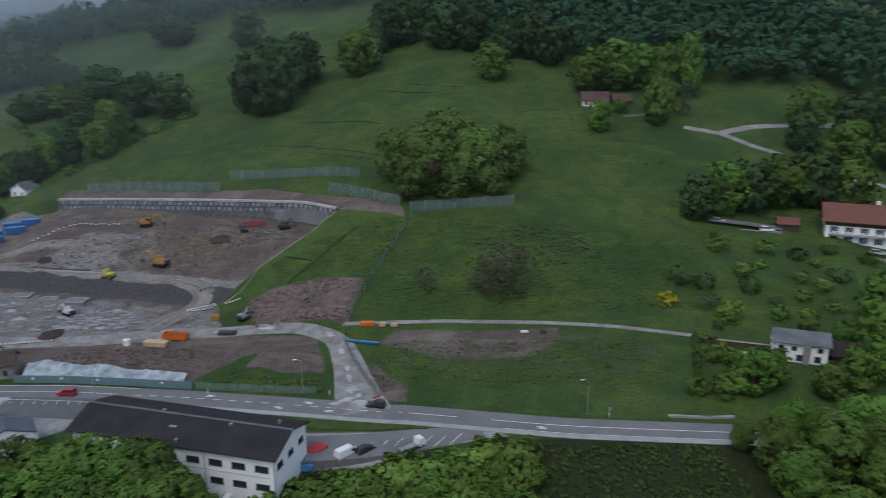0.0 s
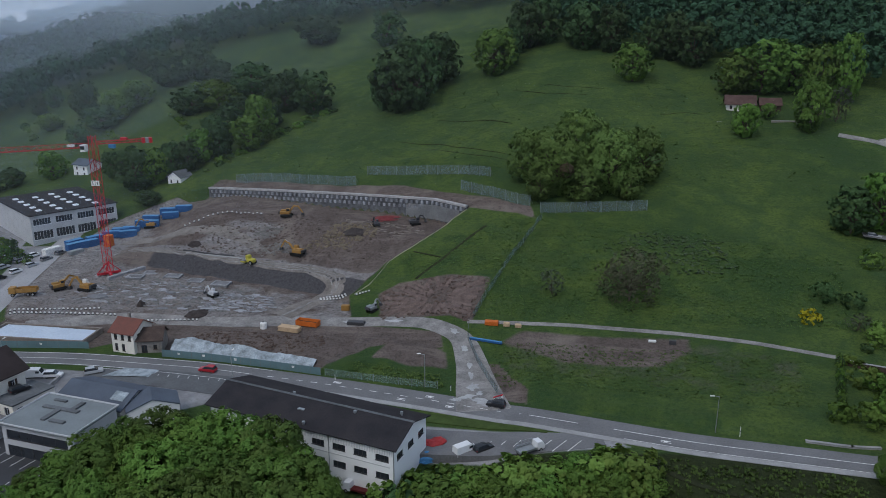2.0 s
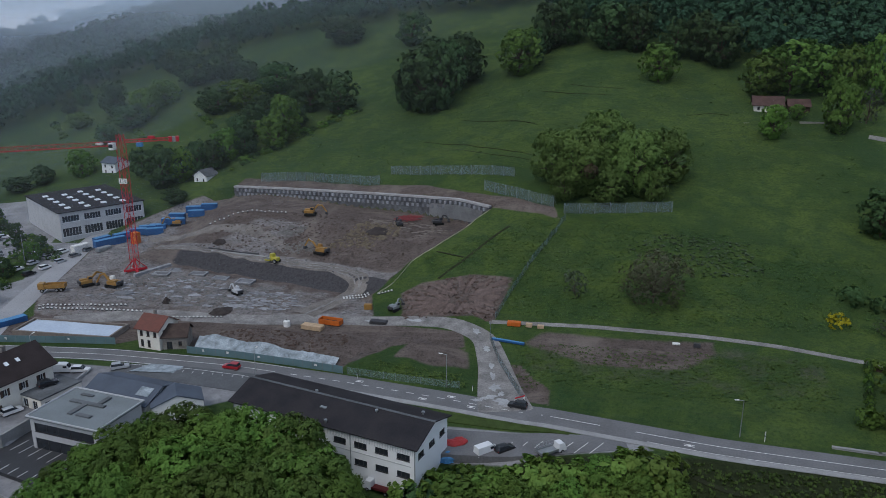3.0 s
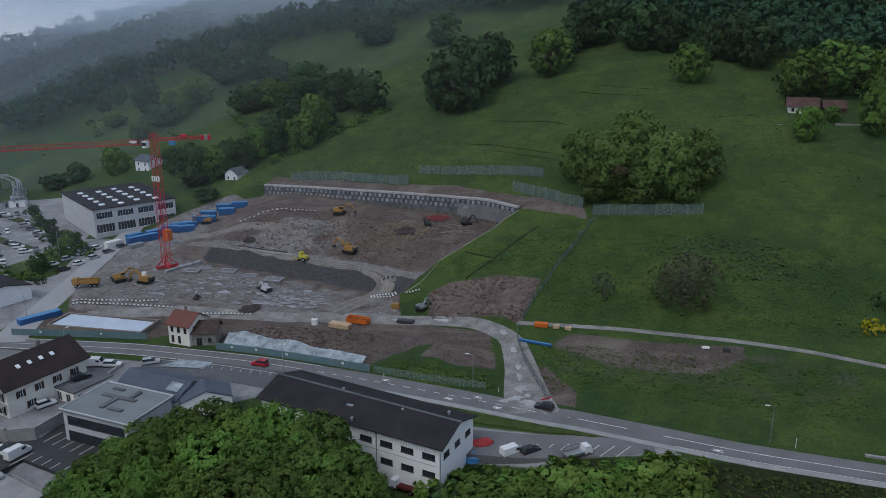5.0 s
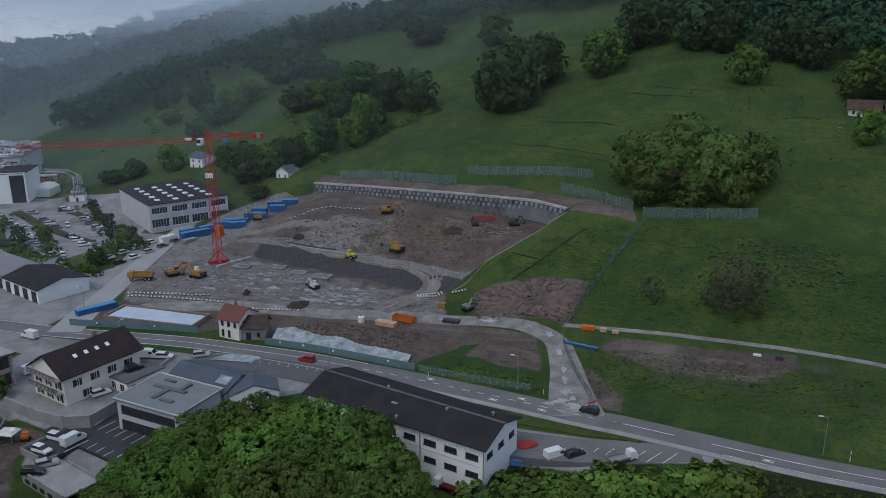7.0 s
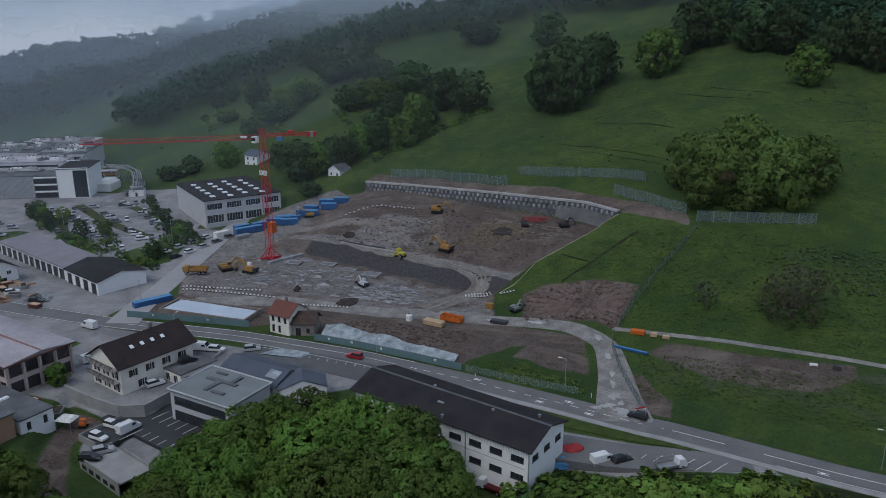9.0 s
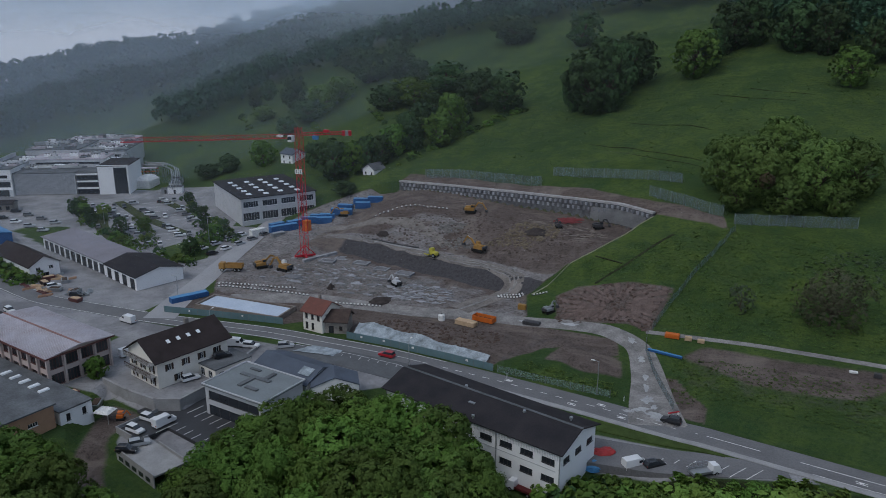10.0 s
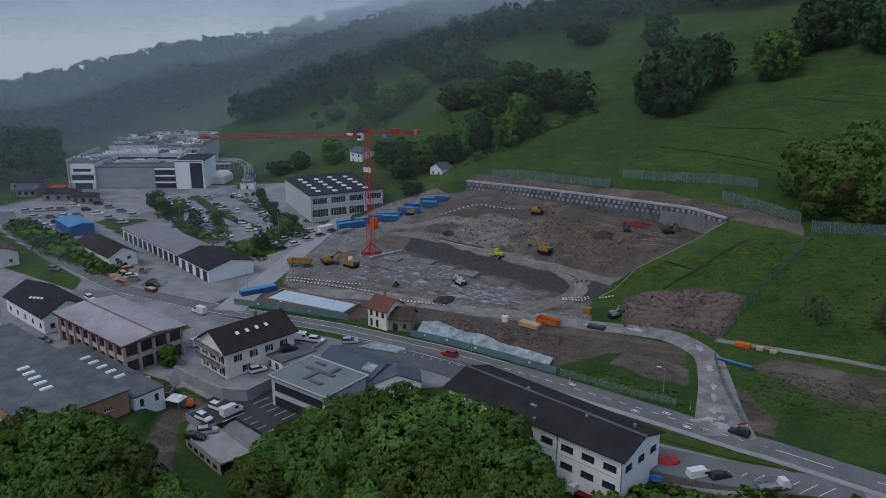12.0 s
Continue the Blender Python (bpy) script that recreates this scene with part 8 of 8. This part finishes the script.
for i in range(10):
    x = -25 + i * 2.9
    ribbon("bay_line", [(x, 129.2 + i * 0.45), (x + 2.6, 133.6 + i * 0.45)], 0.13, LINE, 0.13, parent=LOT, thick=0.02, step=1)
for k in range(3):
    for i in range(9):
        x, y = -272 + i * 8.4 + k * 7, 236 - i * 4.0 + k * 12 - 6
        ribbon("bay_line", [(x, y), (x + 3.4, y + 3.8)], 0.14, LINE, 0.1, parent=LOT, thick=0.02, step=1)
ribbon("verge", [(-28, 142.0), (-14, 141.0), (-3, 139.8)], [3.6, 3.2, 0.6], material("verge_grass", (0.055, 0.085, 0.022), 0.95, 0.4, 0.5, 0.5, 4.0), 0.2, label="narrow grass island between road and car park", category="grass")
for line, w in (([(-262, 236), (-240, 216), (-205, 196)], 5.0), ([(-270, 254), (-238, 236), (-206, 224)], 4.5), ([(-250, 262), (-225, 250)], 4.0)):
    ribbon("verge", line, w, material("car_park_grass", (0.06, 0.075, 0.03), 0.95, 0.4, 0.5, 0.5, 4.0), 0.12, label="strip of worn grass between parking rows", category="grass")
for i, (x, y, s) in enumerate(((-262, 238, 1.4), (-256, 233, 1.6), (-250, 226, 1.3), (-222, 206, 1.5), (-216, 203, 1.4), (-232, 212, 1.2), (-210, 199, 1.1), (-204, 196, 1.2), (-194, 222, 1.5), (-189, 214, 1.6), (-186, 206, 1.4), (-190, 226, 1.2), (-180, 196, 1.0), (-198, 230, 1.3))):
    plant(BUSH[i % 3], x, y, s)
for i, (x, y, s) in enumerate(((-272, 236, 0.3), (-270, 230, 0.34), (-262, 228, 0.3), (-228, 214, 0.35), (-222, 220, 0.3), (-192, 230, 0.3), (-188, 220, 0.35), (-184, 202, 0.35), (-138.6, 117.8, 0.27))):
    plant(SHADY[i % 3] if i % 2 else BROAD[i % 3], x, y, s * 1.15)
for k, ((ax, ay), (bx, by)) in enumerate((((-275.2, 233.2), (-244.9, 214.1)), ((-237.6, 231.1), (-205.1, 203.8)), ((-245.1, 267.5), (-196.2, 224.2)), ((-234.6, 210.2), (-176.4, 190.9)), ((-212.0, 244.7), (-180.2, 219.4)))):
    for i in range(9):
        u = i / 8
        x, y = ax + (bx - ax) * u + (i % 2) * 1.5, ay + (by - ay) * u + (i % 3) * 1.2
        plant(SHADY[i % 3] if k in (0, 2) and i % 2 else BUSH[(i + k) % 3], x, y, 0.28 + 0.04 * (i % 3) if k in (0, 2) and i % 2 else 0.8 + 0.15 * (i % 4))
for i in range(64):
    u = i / 63
    x, k = -294 + 83 * u, 0.85 + (i * 5 % 7) * 0.12
    plant(BUSH[i % 3], x + (i % 2) * 1.4, float(np.interp(x, [-294, -262, -212], [182, 172, 159.8])) + (i * 7 % 4) * 1.7 - 2.5, k * (0.85 + 0.3 * math.sin(u * 3.1)), wide=1.25)
for i in range(13):
    y = 150 + i * 2.3
    plant(BUSH[2 if i % 2 else 0], 55.5 + i * 0.6, y + 2, 0.85 + (i % 3) * 0.1, wide=0.45)


# ---- street furniture ----
def street_lamp(x, y, h, turn):
    ob = thing("street_lamp", x, y, land_z(x, y), turn, "tall grey steel street lamp with a short arm", "street lamp", "street lamps")
    bm = bmesh.new()
    tube(bm, (0, 0, -0.2), (0, 0, h), 0.1, 0.06, n=8)
    part("post", bm, STEEL, ob)
    bm = bmesh.new()
    tube(bm, (0, 0, h - 0.05), (1.1, 0, h + 0.15), 0.05, n=6)
    part("arm", bm, STEEL, ob)
    part("lamp_head", boxed(0.9, 1.8, -0.16, 0.16, h + 0.08, h + 0.24, bevel=0.05), LINE, ob)


for x, y, h, a in ((-31, 155.6, 8.0, 180), (30, 145.4, 8.0, 190), (-187.5, 216, 10.5, 0), (-160, 168.6, 6, 180), (-75, 151.5, 7, 90), (-215, 205, 8, 30), (-245, 222, 8, 30), (-131, 148.5, 7, 90)):
    street_lamp(x, y, h, a)
for i, (x, y) in enumerate(((34.5, 144.6), (-52, 155.8), (-13.2, 150.8), (-75.5, 152.6), (-25, 155))):
    o = thing("road_post", x, y, land_z(x, y), 0, "thin pale marker post at the roadside", "post", "marker posts")
    bm = bmesh.new()
    tube(bm, (0, 0, -0.1), (0, 0, 2.2 if i in (0, 3) else 1.2), 0.07, n=6)
    part("pole", bm, LINE, o)
    part("cap", boxed(-0.12, 0.12, -0.12, 0.12, 1.18, 1.32), DARK_METAL, o)
barrier = thing("road_barrier", -14.2, 152.4, land_z(-14.2, 152.4), 40, "red and white trestle barrier at the site gate", "barrier")
part("rail", boxed(-1.3, 1.3, -0.05, 0.05, 0.8, 1.1), RED_STEEL, barrier)
for s in (-1, 1):
    part("leg", boxed(s * 1.1 - 0.05, s * 1.1 + 0.05, -0.3, 0.3, 0, 0.8), LINE, barrier)
for i, (x, y, c) in enumerate(((-154, 100.5, 0), (-140, 104, 1), (-136.5, 108.4, 0), (-131, 110.2, 1), (-205, 160, 0), (-197, 157, 1), (-208, 164, 0), (-190, 158, 1), (-201, 164, 1), (-184, 152.8, 0), (-153, 118, 1), (-166, 135, 0))):
    o = thing("skip", x, y, land_z(x, y), i * 40, "loaded open skip in the yard" if c else "stack of pallets and crates in the yard", "skip", "yard clutter")
    part("shell", boxed(-1.7, 1.7, -0.9, 0.9, 0, 1.1, taper=-0.15), (MAROON, STEEL)[c] if i != 4 else BROWN_ROOF, o)
    part("load", boxed(-1.5, 1.5, -0.75, 0.75, 0.95, 1.25, bevel=0.15), (PALE_WOOD, DARK_WOOD)[c], o)
tent = thing("garden_canopy", -125.0, 107.0, land_z(-125.0, 107.0), 10, "small white garden canopy on thin posts", "canopy")
part("top", boxed(-1.9, 1.9, -1.6, 1.6, 2.2, 2.7, taper=0.5), LINE, tent)
for sx in (-1, 1):
    for sy in (-1, 1):
        part("post", boxed(sx * 1.7 - 0.05, sx * 1.7 + 0.05, sy * 1.4 - 0.05, sy * 1.4 + 0.05, 0, 2.2), STEEL, tent)
heap = thing("orange_digger", -122.2, 108.4, land_z(-122.2, 108.4), 30, "small orange tracked digger in the garden", "digger")
tracks(heap, 1.8, 1.0, 0.3, 0.45)
part("body", boxed(-0.8, 0.6, -0.55, 0.55, 0.6, 1.3, bevel=0.1), ORANGE, heap)
part("canopy", boxed(-0.5, 0.6, -0.5, 0.5, 1.9, 2.0), ORANGE, heap)
bm = bmesh.new()
bar(bm, (0.5, 0, 0.9), (1.4, 0, 2.2), 0.18)
bar(bm, (1.4, 0, 2.2), (2.1, 0, 1.0), 0.15)
part("boom", bm, ORANGE, heap)
wt = thing("white_tent", -281.5, 284.0, 0, 15, "white storage tent beside the factory", "tent")
bm = bmesh.new()
box(bm, -3.8, 3.8, -5, 5, 0, 3.8)
box(bm, -3.8, 3.8, -5, 5, 3.8, 5.6, taper=1.6)
part("canvas", bm, LINE, wt)

for i in range(22):
    x, y = random_clutter.uniform(-212, -186), random_clutter.uniform(153, 166)
    y += (-200 - x) * 0.3
    o = thing("timber_stack", x, y, land_z(x, y), random_clutter.uniform(0, 180), "rusty stack of beams and boards in the yard", "stack", "yard clutter")
    for k in range(5):
        part("beam", boxed(-2 + k * 0.1, 2 + k * 0.1, -0.7 + k * 0.3, -0.5 + k * 0.3, 0.1 * (k % 3), 0.25 + 0.12 * (k % 3)), (MAROON, PALE_WOOD, STEEL, OCHRE_WALL)[i % 4], o)


# ---- low cloud and painted distance haze on the hills ----
def mist_haze(name, cover, low, high, seed):
    """Drifting low cloud, with distance haze put in as a pale blue tint: thin near the ground, thick higher up and
    westward, with a ragged density.
    """
    m = bpy.data.materials.new(name)
    m.use_nodes = True
    n, l = m.node_tree.nodes, m.node_tree.links
    n.remove(n["Principled BSDF"])
    geo = n.new("ShaderNodeNewGeometry")
    sep = n.new("ShaderNodeSeparateXYZ")
    l.new(geo.outputs["Position"], sep.inputs[0])
    tex = n.new("ShaderNodeTexNoise")
    tex.inputs["Scale"].default_value, tex.inputs["Detail"].default_value = 0.012, 4
    off = n.new("ShaderNodeVectorMath")
    off.inputs[1].default_value = (seed * 31.0, seed * 17.0, seed * 9.0)
    l.new(geo.outputs["Position"], off.inputs[0])
    l.new(off.outputs[0], tex.inputs["Vector"])
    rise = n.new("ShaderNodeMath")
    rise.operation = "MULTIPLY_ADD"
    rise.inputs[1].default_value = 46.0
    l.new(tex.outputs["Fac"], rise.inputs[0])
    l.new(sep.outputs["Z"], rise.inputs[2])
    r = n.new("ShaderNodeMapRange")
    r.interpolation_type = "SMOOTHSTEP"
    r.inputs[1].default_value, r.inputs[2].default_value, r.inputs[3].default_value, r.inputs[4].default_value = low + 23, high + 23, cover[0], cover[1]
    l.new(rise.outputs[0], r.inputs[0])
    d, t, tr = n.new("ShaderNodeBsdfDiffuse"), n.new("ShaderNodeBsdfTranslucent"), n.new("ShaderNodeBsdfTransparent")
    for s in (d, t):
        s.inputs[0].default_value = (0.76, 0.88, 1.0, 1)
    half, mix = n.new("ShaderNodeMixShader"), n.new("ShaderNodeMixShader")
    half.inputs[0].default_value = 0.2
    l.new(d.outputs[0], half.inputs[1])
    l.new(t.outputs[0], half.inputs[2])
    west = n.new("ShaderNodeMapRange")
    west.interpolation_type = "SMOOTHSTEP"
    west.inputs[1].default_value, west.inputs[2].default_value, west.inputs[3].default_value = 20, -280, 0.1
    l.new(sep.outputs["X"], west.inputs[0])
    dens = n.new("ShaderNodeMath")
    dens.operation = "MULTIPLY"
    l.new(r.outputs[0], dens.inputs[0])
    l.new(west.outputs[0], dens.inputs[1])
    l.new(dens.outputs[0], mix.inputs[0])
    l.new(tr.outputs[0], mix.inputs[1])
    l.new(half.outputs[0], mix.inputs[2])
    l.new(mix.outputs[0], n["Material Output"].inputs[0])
    return m


# Leaning tinted sheets stand in for aerial haze; the nearest two carry little else.
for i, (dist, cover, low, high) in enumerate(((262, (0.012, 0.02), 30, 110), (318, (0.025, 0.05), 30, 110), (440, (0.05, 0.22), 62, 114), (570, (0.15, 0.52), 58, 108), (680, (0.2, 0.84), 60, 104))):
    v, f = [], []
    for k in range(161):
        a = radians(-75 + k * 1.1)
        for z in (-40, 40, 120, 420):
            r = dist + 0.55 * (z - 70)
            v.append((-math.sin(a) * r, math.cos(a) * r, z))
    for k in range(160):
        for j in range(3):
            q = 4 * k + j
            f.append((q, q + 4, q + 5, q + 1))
    ob = link_mesh("cloud_haze_sheet", v, f, mist_haze("mist_haze", cover, low, high, i + 1), None, smooth=True)
    tagged(ob, "thin grey-blue sheet of low cloud and painted distance haze", "cloud", kind="stuff")


def far_sky():
    """The closed cloud ceiling far behind the hills."""
    m = bpy.data.materials.new("cloud_ceiling")
    m.use_nodes = True
    n, l = m.node_tree.nodes, m.node_tree.links
    n.remove(n["Principled BSDF"])
    geo, tex = n.new("ShaderNodeNewGeometry"), n.new("ShaderNodeTexNoise")
    tex.inputs["Scale"].default_value, tex.inputs["Detail"].default_value = 0.004, 5
    l.new(geo.outputs["Position"], tex.inputs["Vector"])
    mix, e = n.new("ShaderNodeMix"), n.new("ShaderNodeEmission")
    mix.data_type = "RGBA"
    mix.inputs[6].default_value, mix.inputs[7].default_value = (0.58, 0.64, 0.78, 1), (0.66, 0.72, 0.85, 1)
    l.new(tex.outputs["Fac"], mix.inputs[0])
    l.new(mix.outputs[2], e.inputs[0])
    l.new(e.outputs[0], n["Material Output"].inputs[0])
    v, f = [], []
    for k in range(61):
        a = radians(-90 + k * 3)
        v += [(-math.sin(a) * 1250, math.cos(a) * 1250, -60), (-math.sin(a) * 1250, math.cos(a) * 1250, 420)]
    f = [(2 * k, 2 * k + 2, 2 * k + 3, 2 * k + 1) for k in range(60)]
    tagged(link_mesh("backdrop", v, f, m), "even grey-blue overcast sky", "sky", kind="structure")


far_sky()


# ---- weeds and tussocks ----
def weeds(name, label, mat, seed, corners, count, size, height):
    rng = np.random.default_rng(seed)
    pts = in_poly(corners)(rng, count)
    z = land(pts[:, 0], pts[:, 1])
    n = len(pts)
    k = 5
    a = rng.uniform(0, 6.28, (n, k))
    s = size * rng.uniform(0.5, 1.4, (n, 1))
    c = np.stack([pts[:, 0, None] + np.cos(a) * s * 0.5, pts[:, 1, None] + np.sin(a) * s * 0.5, z[:, None] + 0 * a], -1)
    tx, ty = -np.sin(a) * s * 0.55, np.cos(a) * s * 0.55
    h = height * rng.uniform(0.5, 1.2, (n, k)) * s / size
    lean = np.stack([np.cos(a) * s * 0.5, np.sin(a) * s * 0.5, h], -1)
    t = np.stack([tx, ty, 0 * tx], -1)
    v = np.stack([c - t, c + t, c + t * 0.4 + lean, c - t * 0.4 + lean], 2).reshape(-1, 3)
    ob = leaves(name, v, mat)
    return tagged(ob, label, "weeds", kind="stuff")


MEADOW = [(-52, 222), (-20, 240), (30, 240), (75, 225), (70, 195), (20, 192), (-22, 192), (-24, 212), (-46, 213)]
weeds("meadow_weeds", "green tussocks and weeds scattered through the meadow", LEAF_TUSSOCK, 91, MEADOW, 5200, 0.34, 0.14)
weeds("meadow_weeds", "pale docks and tall grass in the meadow", LEAF_GREY, 92, [(8, 226), (20, 236), (44, 232), (46, 216), (26, 214)], 500, 0.45, 0.3)
weeds("plot_weeds", "weeds growing over the cleared plot", LEAF_TUSSOCK, 93, [(-16, 158), (-18, 178), (54, 180), (52, 156), (20, 156), (0, 158)], 1600, 0.32, 0.16)
weeds("bank_weeds", "rank grass on the road bank", LEAF_OAK, 94, [(-52, 158), (-50, 164), (-28, 162), (-26, 156)], 320, 0.3, 0.2)
weeds("hill_weeds", "rough tussocks on the upper slope", LEAF_TUSSOCK, 95, [(-130, 296), (-40, 275), (80, 262), (90, 300), (40, 350), (-40, 360), (-110, 335), (-140, 320)], 2600, 0.45, 0.16)
weeds("bank_weeds", "rough grass below the car park", LEAF_TUSSOCK, 96, [(-24, 116), (-22, 126), (16, 134), (52, 133), (56, 112)], 1500, 0.4, 0.4)
